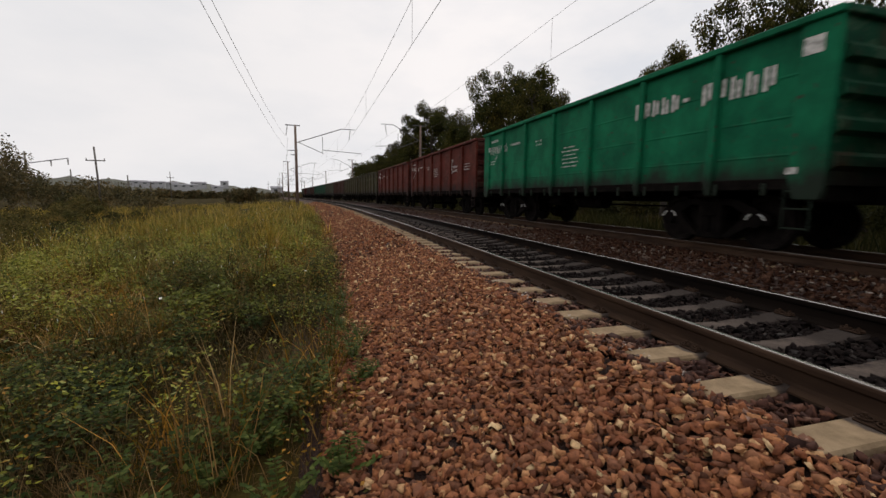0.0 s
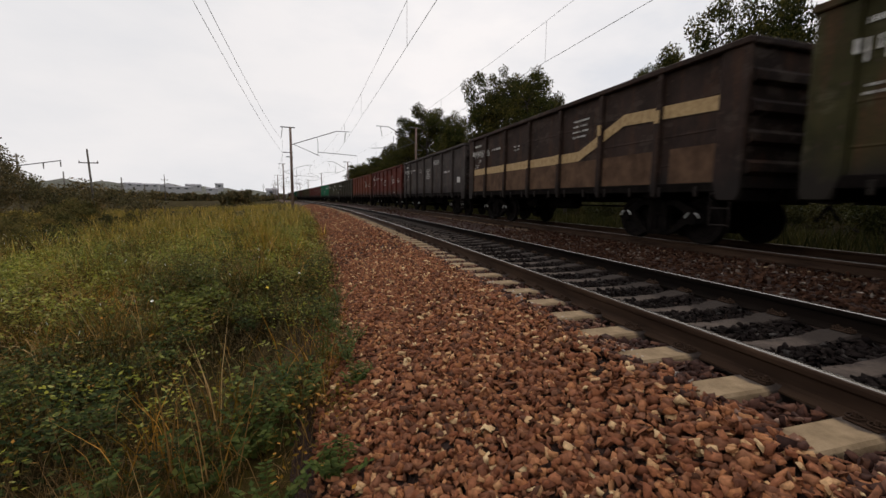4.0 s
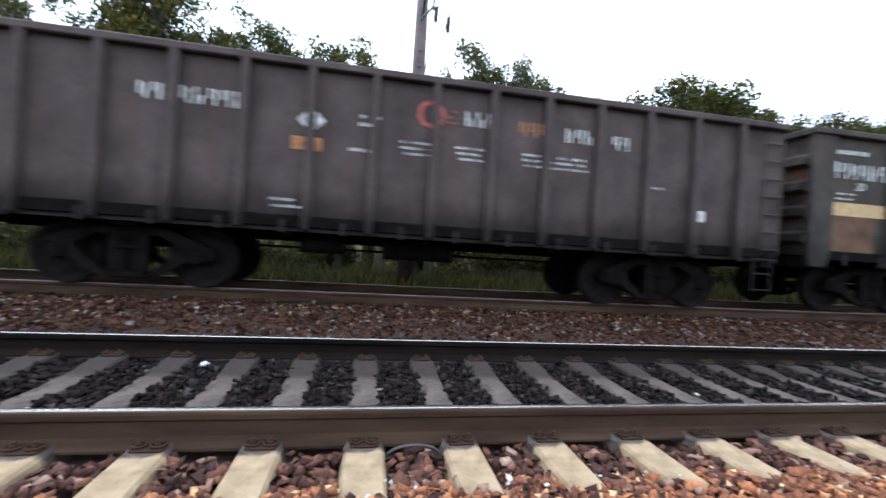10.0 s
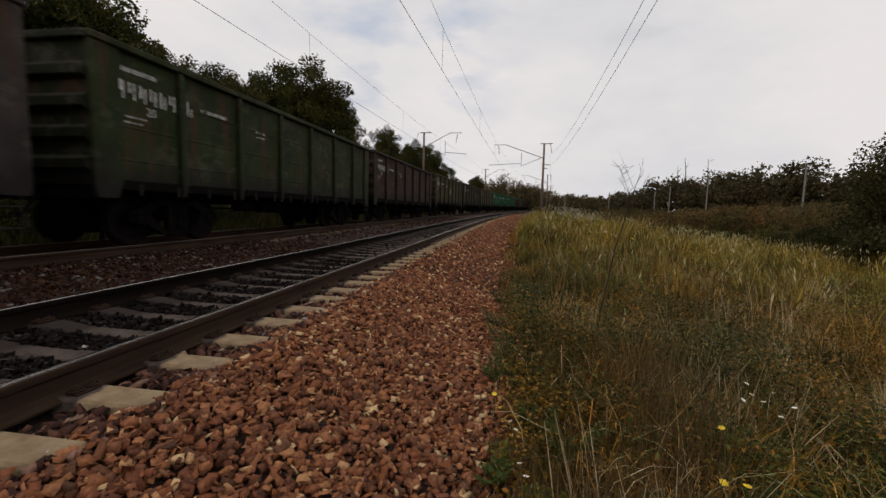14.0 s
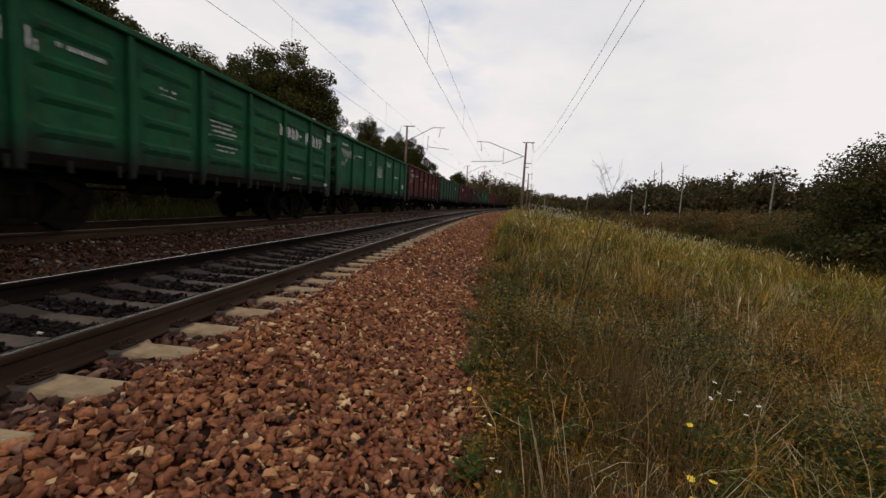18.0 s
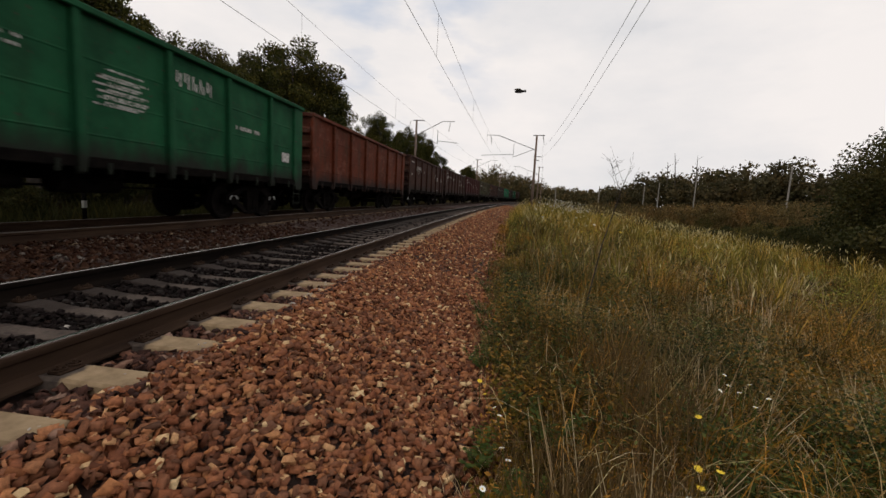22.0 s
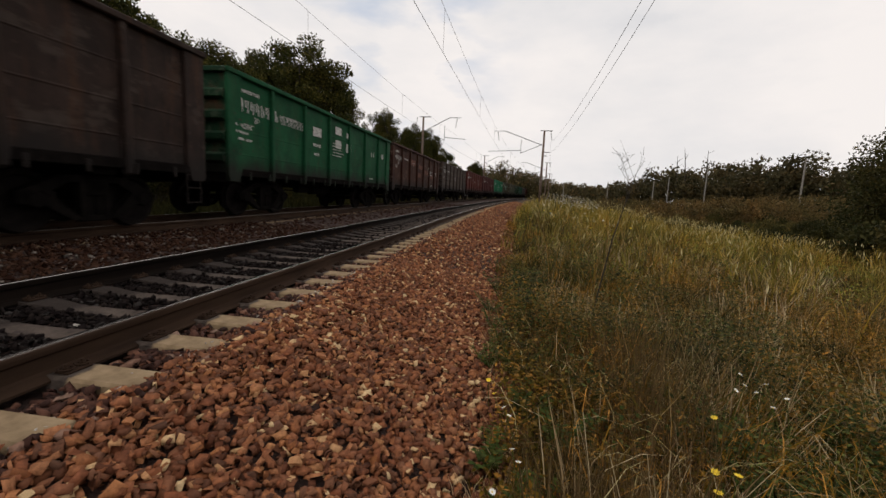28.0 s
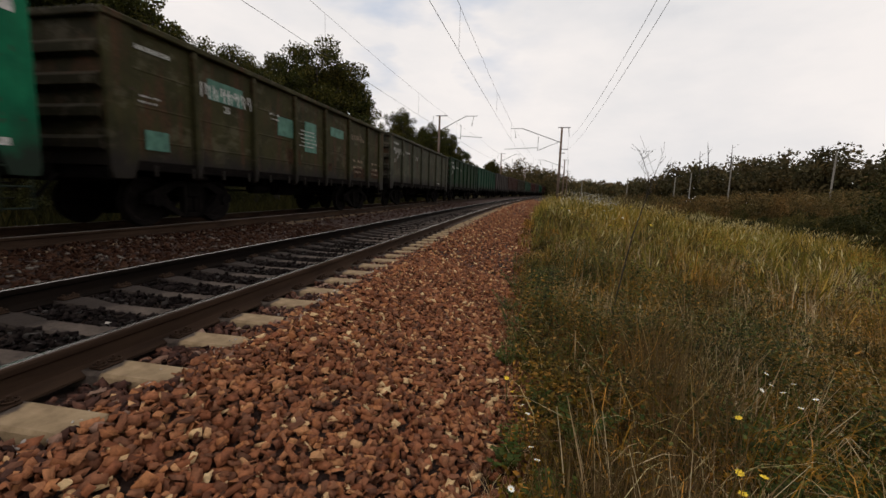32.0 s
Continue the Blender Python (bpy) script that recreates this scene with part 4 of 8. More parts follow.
    for y in (-4.325, 4.325):
        bm = bmesh.new()
        box(bm, -1.12, -0.17, 0.60, 1.12, 0.17, 0.86, 0.03)
        for yy in (-0.925, 0.925):
            rod(bm, (-1.05, yy, 0.475), (1.05, yy, 0.475), 0.075, sides=10)
        if first is None:
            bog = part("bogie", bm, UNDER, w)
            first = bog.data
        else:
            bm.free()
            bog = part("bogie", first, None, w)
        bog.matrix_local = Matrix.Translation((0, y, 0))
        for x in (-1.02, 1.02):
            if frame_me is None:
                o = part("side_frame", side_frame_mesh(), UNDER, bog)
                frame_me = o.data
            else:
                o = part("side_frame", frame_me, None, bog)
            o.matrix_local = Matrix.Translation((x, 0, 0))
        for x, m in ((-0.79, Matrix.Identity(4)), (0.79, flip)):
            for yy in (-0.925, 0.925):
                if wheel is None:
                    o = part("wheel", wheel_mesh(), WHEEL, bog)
                    wheel = o.data
                else:
                    o = part("wheel", wheel, None, bog)
                o.matrix_local = Matrix.Translation((x, yy, 0.475)) @ m
        for yy in (-0.925, 0.925):
            if "axle_box" not in bpy.data.meshes:
                bm = bmesh.new()
                rod(bm, (-1.02, 0, 0.02), (-1.13, 0, 0.02), 0.13, 0.11, 14)
                cap = part("axle_box", bm, UNDER, bog)
                cap.data.name = "axle_box"
                for a0 in (0.1, 0.62):
                    bm = bmesh.new()
                    tube(bm, [(-1.135, 0.17 * math.cos(math.pi * (a0 + 0.26 * i / 5)), 0.17 * math.sin(math.pi * (a0 + 0.26 * i / 5))) for i in range(6)], 0.016, 5)
                    arcs = part("adapter_edge", bm, PAINT, bog)
                    arcs.data.name = "adapter_edge_%d" % (a0 * 10)
                    arcs.matrix_local = Matrix.Translation((0, yy, 0.475))
            else:
                cap = part("axle_box", bpy.data.meshes["axle_box"], None, bog)
                for a0 in (1, 6):
                    part("adapter_edge", bpy.data.meshes["adapter_edge_%d" % a0], None, bog).matrix_local = Matrix.Translation((0, yy, 0.475))
            cap.matrix_local = Matrix.Translation((0, yy, 0.475))
    return w


# ---- painted marks on the sides: bars, rings and stripes ----
SKIN = -SIDE - 0.022


def bar(bm, y, z, wide, high, deep=0.004):
    if abs(y) > HALF - 0.5:      # on the folded end panel
        deep += 0.056
    box(bm, SKIN - deep, y - wide / 2, z - high / 2, SKIN, y + wide / 2, z + high / 2)


def torn(bm, y, z, wide, high, rnd):
    """A flaked patch with a ragged outline, flat on the side."""
    rim = []
    for i in range(22):
        a = 2 * math.pi * i / 22
        c, d = math.cos(a), math.sin(a)
        k = min(1 / max(abs(c), 1e-3), 1 / max(abs(d), 1e-3)) * rnd.uniform(0.68, 1.0)
        rim.append(bm.verts.new((SKIN - 0.003, y + c * k * wide / 2, z + d * k * high / 2)))
    bm.faces.new(rim)


def chars(bm, y, z, n, high, gap=0.35, bold=False):
    """A row of n places for characters that begins at y and runs towards -y, each of them plain upright bars."""
    w = high * 0.55
    rnd = random.Random(int(y * 100 + n))
    for i in range(n):
        c = y - (i + 0.5) * w * (1 + gap)
        if bold:
            bar(bm, c + w * 0.27, z, w * 0.36, high)
            bar(bm, c - w * 0.27, z + high * rnd.choice((-0.1, 0.0, 0.1)), w * 0.36, high * 0.8)
        else:
            a, b = rnd.choice(((1.0, 0.55), (0.6, 1.0), (1.0, 0.8), (0.75, 0.9)))
            bar(bm, c + w * 0.28, z + high * (1 - a) * 0.5, w * 0.24, high * a)
            bar(bm, c - w * 0.28, z - high * (1 - b) * 0.5, w * 0.24, high * b)


def ring(bm, y, z, r, thick, a0=0.0, a1=2 * math.pi, n=28):
    for i in range(n):
        a, b = a0 + (a1 - a0) * i / n, a0 + (a1 - a0) * (i + 1) / n
        vs = [bm.verts.new((SKIN - 0.003, y - rr * math.cos(c), z + rr * math.sin(c))) for rr, c in ((r, a), (r, b), (r - thick, b), (r - thick, a))]
        bm.faces.new(vs)


def lines(bm, y, z, n, wide, step=0.1, high=0.045):
    """Rows of small painted characters, each a plain upright bar."""
    rnd = random.Random(int(y * 100 + z * 10))
    high = high * 0.8
    for i in range(n):
        x, end = y + wide / 2 - rnd.uniform(0, 0.15) * wide, y - wide / 2 + rnd.uniform(0, 0.25) * wide
        while x > end:
            if rnd.random() < 0.16:
                x -= high
                continue
            l = high * rnd.uniform(0.28, 0.5)
            bar(bm, x - l / 2, z - i * step, l, high)
            x -= l + high * 0.28


LETTERS = {}


def words(text, y, z, high, w, material, label):
    """Short painted words or figures on a side, beginning at y."""
    if text not in LETTERS:
        cu = bpy.data.curves.new("letters", "FONT")
        cu.body, cu.extrude = text, 0.002
        ob = bpy.data.objects.new("letters", cu)
        LETTERS[text] = bpy.data.meshes.new_from_object(ob)
        bpy.data.objects.remove(ob)
        LETTERS[text].materials.clear()
        LETTERS[text].materials.append(material)
    o = part("lettering", LETTERS[text], None, w, label)
    o.matrix_local = Matrix(((0, 0, -1, SKIN - 0.003), (-1, 0, 0, y), (0, 1, 0, z), (0, 0, 0, 1))) @ Matrix.Scale(high * 1.42, 4)
    return o


def panel(i):
    """The middle of a side's panel i, 0 at the leading end."""
    return HALF - 2 * HALF * (i + 0.5) / 7


def draw_marks(w, kind, number, logo, seed):
    rnd = random.Random(seed)
    mat = {"o": ORANGE_MARK}.get(kind, WHITE_MARK)
    bm = bmesh.new()
    if number:
        chars(bm, panel(0) + (0.50 if number == 1 else -0.95), 2.80, 8, 0.30)
        lines(bm, panel(0) + 0.05, 3.16, 1, 0.8, 0.1, 0.10)
        lines(bm, panel(0) + 0.1, 2.35, 2, 0.5)
        words("20", panel(0) - 0.12 if number == 1 else panel(1) + 0.1, 2.44, 0.15, w, WHITE_MARK, "small painted figures")
        lines(bm, panel(1), 2.85, 1, 0.9, 0.12, 0.09)
        lines(bm, panel(2), 2.75, 2, 0.5, 0.12, 0.06)
        if rnd.random() < 0.6:
            lines(bm, panel(3) + 0.1, 2.55, 5, 1.1, 0.11)
        if rnd.random() < 0.5:
            lines(bm, panel(5), 1.42, 1, 0.7)
        tagged(part("number_lettering", bm, mat, w, "worn %s rows of characters" % ("orange" if kind == "o" else "white")), kind="stuff")
        bm = bmesh.new()
    if seed == 11:
        for text, y in (("75.0 т", 0.70), ("92 м³", 0.14), ("120 км/ч", -0.32)):
            words(text, panel(1) + y, 2.66, 0.10, w, WHITE_MARK, "small painted load figures")
    if seed == 33:
        words("22", panel(0) - 0.45, 1.62, 0.13, w, WHITE_MARK, "small painted figures")
    if logo == "ring":
        ring(bm, -2.85, 2.5, 0.37, 0.055, radians(40), radians(330))
        box(bm, SKIN - 0.004, -2.88, 2.28, SKIN, -2.82, 2.75)
        chars(bm, -3.02, 2.46, 8, 0.13)
        chars(bm, -3.02, 2.26, 8, 0.13)
        lines(bm, panel(6) + 0.35, 2.5, 3, 0.9, 0.13)
    elif logo == "bigring":
        ring(bm, panel(5), 2.40, 0.62, 0.13, radians(-20), radians(200))
        box(bm, SKIN - 0.004, panel(5) - 0.10, 2.0, SKIN, panel(5) + 0.05, 2.85)
        lines(bm, panel(5), 1.75, 2, 1.1, 0.16, 0.09)
    elif logo in ("arcs", "smallarcs"):
        big = bmesh.new()
        r, y, th = (0.72, panel(5) + 0.2, 0.17) if logo == "arcs" else (0.36, panel(5), 0.06)
        for a0, a1 in ((8, 100), (128, 215), (238, 345)):
            ring(big, y, 2.45, r, th, radians(a0), radians(a1), 12)
        bar(big, y, 2.45, 0.07, r * 0.8) if logo == "smallarcs" else None
        tagged(part("ring_sign", big, ORANGE_MARK, w, "faded orange broken ring"), kind="stuff")
    elif logo == "letters":
        chars(bm, -2.50, 2.82, 5, 0.34, 0.35, True)
        bar(bm, -3.90, 2.82, 0.14, 0.07)
        chars(bm, -4.22, 2.82, 5, 0.38, 0.35, True)
        bar(bm, -HALF + 0.30, 3.12, 0.27, 0.25)
        lines(bm, panel(3), 2.35, 6, 0.9, 0.11)
        bar(bm, -HALF + 0.42, 1.33, 0.16, 0.10)
    elif logo == "plates":
        for y, z, a, b in ((2.95, 3.05, 0.55, 0.28), (3.5, 3.0, 0.45, 0.2), (2.95, 2.55, 0.5, 0.3), (3.5, 2.5, 0.5, 0.34), (2.0, 2.75, 0.6, 0.3)):
            bar(bm, panel(y), z, a, b)
        lines(bm, panel(5), 2.55, 1, 1.1, 0.3, 0.26)
        lines(bm, panel(5.9), 2.6, 1, 0.3, 0.3, 0.3)
        lines(bm, panel(2), 2.3, 2, 0.6, 0.3, 0.12)
        chars(bm, panel(1) + 0.5, 2.75, 9, 0.24)
        lines(bm, panel(0) + 0.3, 2.3, 3, 0.8, 0.17, 0.07)
    elif logo == "words":
        chars(bm, panel(4) + 0.75, 3.0, 5, 0.30)
        lines(bm, panel(3), 2.7, 6, 1.0, 0.11, 0.045)
        lines(bm, panel(5), 2.35, 1, 1.3, 0.1, 0.12)
        bar(bm, -HALF + 0.95, 1.85, 0.42, 0.28)
    elif logo == "stripe":
        part_bm = bmesh.new()
        for y0, y1, z0, z1 in ((HALF, -HALF + 4.6, 2.05, 2.05), (-HALF + 4.6, -HALF + 2.9, 2.05, 2.72), (-HALF + 2.9, -HALF, 2.72, 2.60)):
            vs = [part_bm.verts.new((SKIN - 0.002, y, z)) for y, z in ((y0, z0 - 0.13), (y1, z1 - 0.13), (y1, z1 + 0.13), (y0, z0 + 0.13))]
            part_bm.faces.new(vs)
        for i in range(1, 7):
            y = -HALF + 2 * HALF * i / 7
            z = 2.05 if y > -HALF + 4.6 else 2.6
            box(part_bm, -SIDE - 0.122, y - 0.06, z - 0.13, -SIDE - 0.10, y + 0.06, z + 0.13)
        low = bmesh.new()
        for i in range(7):
            bar(low, panel(i), 1.56, 1.64 if 0 < i < 6 else 1.2, 0.70, 0.003)
        tagged(part("lower_paint", low, LOWER_BROWN, w, "brown paint below the stripe"), kind="stuff")
        part("yellow_stripe", part_bm, YELLOW_MARK, w, "dusty yellow zigzag stripe")
        lines(bm, panel(4), 3.0, 4, 0.8, 0.14, 0.06)
    elif logo == "orange":
        part_bm = bmesh.new()
        chars(part_bm, panel(5) + 0.6, 2.5, 3, 0.5)
        lines(part_bm, panel(3), 2.0, 3, 1.2, 0.2, 0.1)
        tagged(part("orange_lettering", part_bm, ORANGE_MARK, w, "faded orange lettering"), kind="stuff")
    elif logo == "teal":
        for i, z, a, b in ((1, 2.85, 1.1, 0.42), (2.3, 2.5, 0.9, 0.5), (3, 2.4, 0.7, 0.9), (4, 2.8, 1.0, 0.3), (0, 1.6, 0.5, 0.35)):
            mark = bmesh.new()
            bar(mark, panel(i), z, a, b, 0.003)
            part("paint_patch", mark, TEAL_PATCH, w, "teal repainted patch")
        rubbed = bmesh.new()
        chars(rubbed, panel(5) + 0.62, 2.86, 8, 0.20)
        for y in (5.0, 6.0):
            lines(rubbed, panel(y), 1.98, 2, 1.0, 0.24, 0.12)
            lines(rubbed, panel(y), 1.55, 1, 0.9, 0.24, 0.10)
        tagged(part("side_lettering", rubbed, FADED_MARK, w, "rubbed pinkish lettering"), kind="stuff")
        for i, z, a, b in ((5.05, 1.52, 1.3, 0.45), (6.0, 1.55, 1.1, 0.4), (2.5, 1.75, 0.7, 0.5), (3.6, 1.6, 0.8, 0.3)):
            flake = bmesh.new()
            torn(flake, panel(i), z, a, b, rnd)
            part("rust_patch", flake, BARE_RUST, w, "brown rusty patch")
    if logo == "diamond":
        chars(bm, panel(1) + 0.5, 2.85, 8, 0.24)
        for y in (0.25, -0.6, -1.72, -2.35):
            lines(bm, panel(3) + y, 2.5, 3, 0.62, 0.09, 0.05)
        for y, z, n in ((-0.45, 2.98, 3), (-2.15, 2.90, 4), (-3.0, 2.86, 2)):
            chars(bm, panel(3) + y, z, n, 0.24)
        lines(bm, panel(2) - 0.85, 2.82, 2, 0.34, 0.12, 0.07)
        lines(bm, panel(2) - 0.75, 2.30, 1, 0.5, 0.1, 0.06)
        lines(bm, panel(2) + 0.3, 1.45, 2, 0.5, 0.1, 0.05)
        lines(bm, panel(5) - 0.2, 2.15, 1, 0.6, 0.1, 0.05)
        bar(bm, panel(6) + 0.75, 1.72, 0.26, 0.2)
        for dy, dz, r in ((panel(2), 2.68, 0.2),):
            bm.faces.new([bm.verts.new((SKIN - 0.003, dy + a * r, dz + b * r)) for a, b in ((1, 0), (0, 1), (-1, 0), (0, -1))])
        mark = bmesh.new()
        bar(mark, panel(2) + 0.05, 2.32, 0.42, 0.2, 0.003)
        red = bmesh.new()
        ring(red, panel(3) + 0.06, 2.98, 0.22, 0.07)
        lines(red, panel(3) - 0.28, 3.06, 3, 0.22, 0.09, 0.045)
        part("ring_sign", red, RED_MARK, w, "faded red ring sign")
        chars(mark, panel(3) - 1.35, 2.92, 3, 0.24)
        tagged(part("orange_lettering", mark, ORANGE_MARK, w, "faded orange plate and signs"), kind="stuff")
    if logo == "patches":
        for i, z, a, b in ((0.0, 2.62, 1.35, 0.42), (1.0, 2.62, 1.6, 0.50), (1.9, 2.62, 1.3, 0.62), (2.95, 2.42, 0.75, 0.85), (0.05, 1.86, 0.7, 0.42), (1.05, 2.25, 0.42, 0.36), (2.1, 2.0, 0.8, 0.3)):
            mark = bmesh.new()
            bar(mark, panel(i), z, a, b, 0.003)
            part("paint_patch", mark, TEAL_PATCH, w, "teal repainted patch")
        # white frames and plates
        for i, z, a, b in ((0.05, 1.62, 0.8, 0.07), (-0.19, 1.86, 0.09, 0.5), (0.28, 1.86, 0.09, 0.5), (1.1, 1.68, 0.66, 0.05), (0.9, 1.84, 0.05, 0.3), (1.3, 1.84, 0.05, 0.3), (0.2, 2.98, 0.3, 0.3), (0.33, 2.28, 0.26, 0.3)):
            bar(bm, panel(i), z, a, b, 0.005)
        chars(bm, panel(0) + 0.6, 2.55, 5, 0.26)
    if logo == "tan":
        mark = bmesh.new()
        bar(mark, panel(5) - 0.3, 2.75, 0.34, 0.5, 0.003)
        part("tan_square", mark, YELLOW_MARK, w, "tan painted square")
        mark = bmesh.new()
        bar(mark, panel(3) + 0.2, 2.6, 0.8, 0.45, 0.003)
        part("rust_patch", mark, WORN_BAND, w, "brown bare patch")
        lines(bm, panel(2), 2.9, 1, 0.5, 0.1, 0.09)
    if seed == 46:
        for i, z, a, b in ((1.9, 2.78, 1.45, 0.36), (3.1, 2.62, 1.1, 0.26), (4.1, 2.34, 1.2, 0.30), (5.05, 2.10, 1.0, 0.26), (2.9, 2.05, 0.9, 0.3)):
            mark = bmesh.new()
            bar(mark, panel(i), z, a, b, 0.003)
            part("paint_patch", mark, PINK_PATCH, w, "faded pinkish patch")
    if logo == "scraped":
        for i, z, a, b, kind_of in ((0.4, 2.85, 0.55, 0.7, 0), (1.0, 2.3, 0.8, 0.5, 0), (1.2, 1.7, 0.9, 0.6, 1), (2.0, 2.65, 1.0, 0.6, 1), (2.1, 2.05, 0.6, 0.35, 0), (3.0, 2.55, 1.1, 0.9, 2), (3.1, 1.75, 0.9, 0.4, 1), (4.0, 2.45, 1.0, 0.7, 1), (4.0, 1.7, 1.0, 0.4, 0), (5.0, 2.3, 1.0, 1.1, 0), (6.0, 2.6, 0.7, 0.8, 2), (6.0, 1.9, 0.7, 0.4, 1)):
            mark = bmesh.new()
            torn(mark, panel(i), z, a, b, rnd)
            part("rust_patch" if kind_of != 1 else "paint_patch", mark, (BARE_RUST, PALE_PATCH, BARE_TAN)[kind_of], w, ("brown rusty patch", "pale grey-green repainted patch", "bare tan patch")[kind_of])
    if logo == "bands":
        mark = bmesh.new()
        for i in range(7):
            bar(mark, panel(i), 2.84, 1.62 if 0 < i < 6 else 1.2, 0.36, 0.003)
            bar(mark, panel(i) + 0.1, 2.52, 1.4 if 0 < i < 6 else 1.0, 0.16, 0.003)
        tagged(part("worn_band", mark, OCHRE_BAND, w, "bright ochre band below the dusty top edge"), kind="stuff")
    if len(bm.verts):
        tagged(part("side_lettering", bm, ORANGE_MARK if kind == "o" and logo != "stripe" else mat, w, "faded painted signs on the side"), kind="stuff")
    else:
        bm.free()


GREEN, TEAL, DKGREEN, OLIVE = (0.007, 0.185, 0.090), (0.020, 0.105, 0.062), (0.012, 0.048, 0.020), (0.055, 0.052, 0.021)
RED, ORANGE_RED, WINE, BROWN = (0.140, 0.027, 0.018), (0.165, 0.040, 0.019), (0.085, 0.016, 0.016), (0.068, 0.027, 0.019)
GREY, BLACK, OCHRE, DKBROWN = (0.066, 0.057, 0.055), (0.042, 0.044, 0.050), (0.160, 0.085, 0.040), (0.046, 0.030, 0.025)
MOSS, SLATE, SAGE = (0.078, 0.066, 0.025), (0.066, 0.058, 0.052), (0.056, 0.058, 0.027)
RUSTY, MOSSG = (0.100, 0.056, 0.032), (0.028, 0.040, 0.015)
OLDGREEN = (0.018, 0.140, 0.062)
BRICK = (0.128, 0.048, 0.036)
DUSTY = (0.098, 0.076, 0.066)
LEAD, DKTEAL = (0.086, 0.067, 0.066), (0.022, 0.085, 0.050)
DKOLIVE, PALE = (0.032, 0.032, 0.016), (0.080, 0.085, 0.058)
DULL = {LEAD: 0.85, BRICK: 1.0, OCHRE: 1.0, RUSTY: 1.0, MOSSG: 1.0, MOSS: 1.0, GREEN: 0.72, OLDGREEN: 0.62, DKGREEN: 0.62, TEAL: 0.62}    # scale on each paint colour
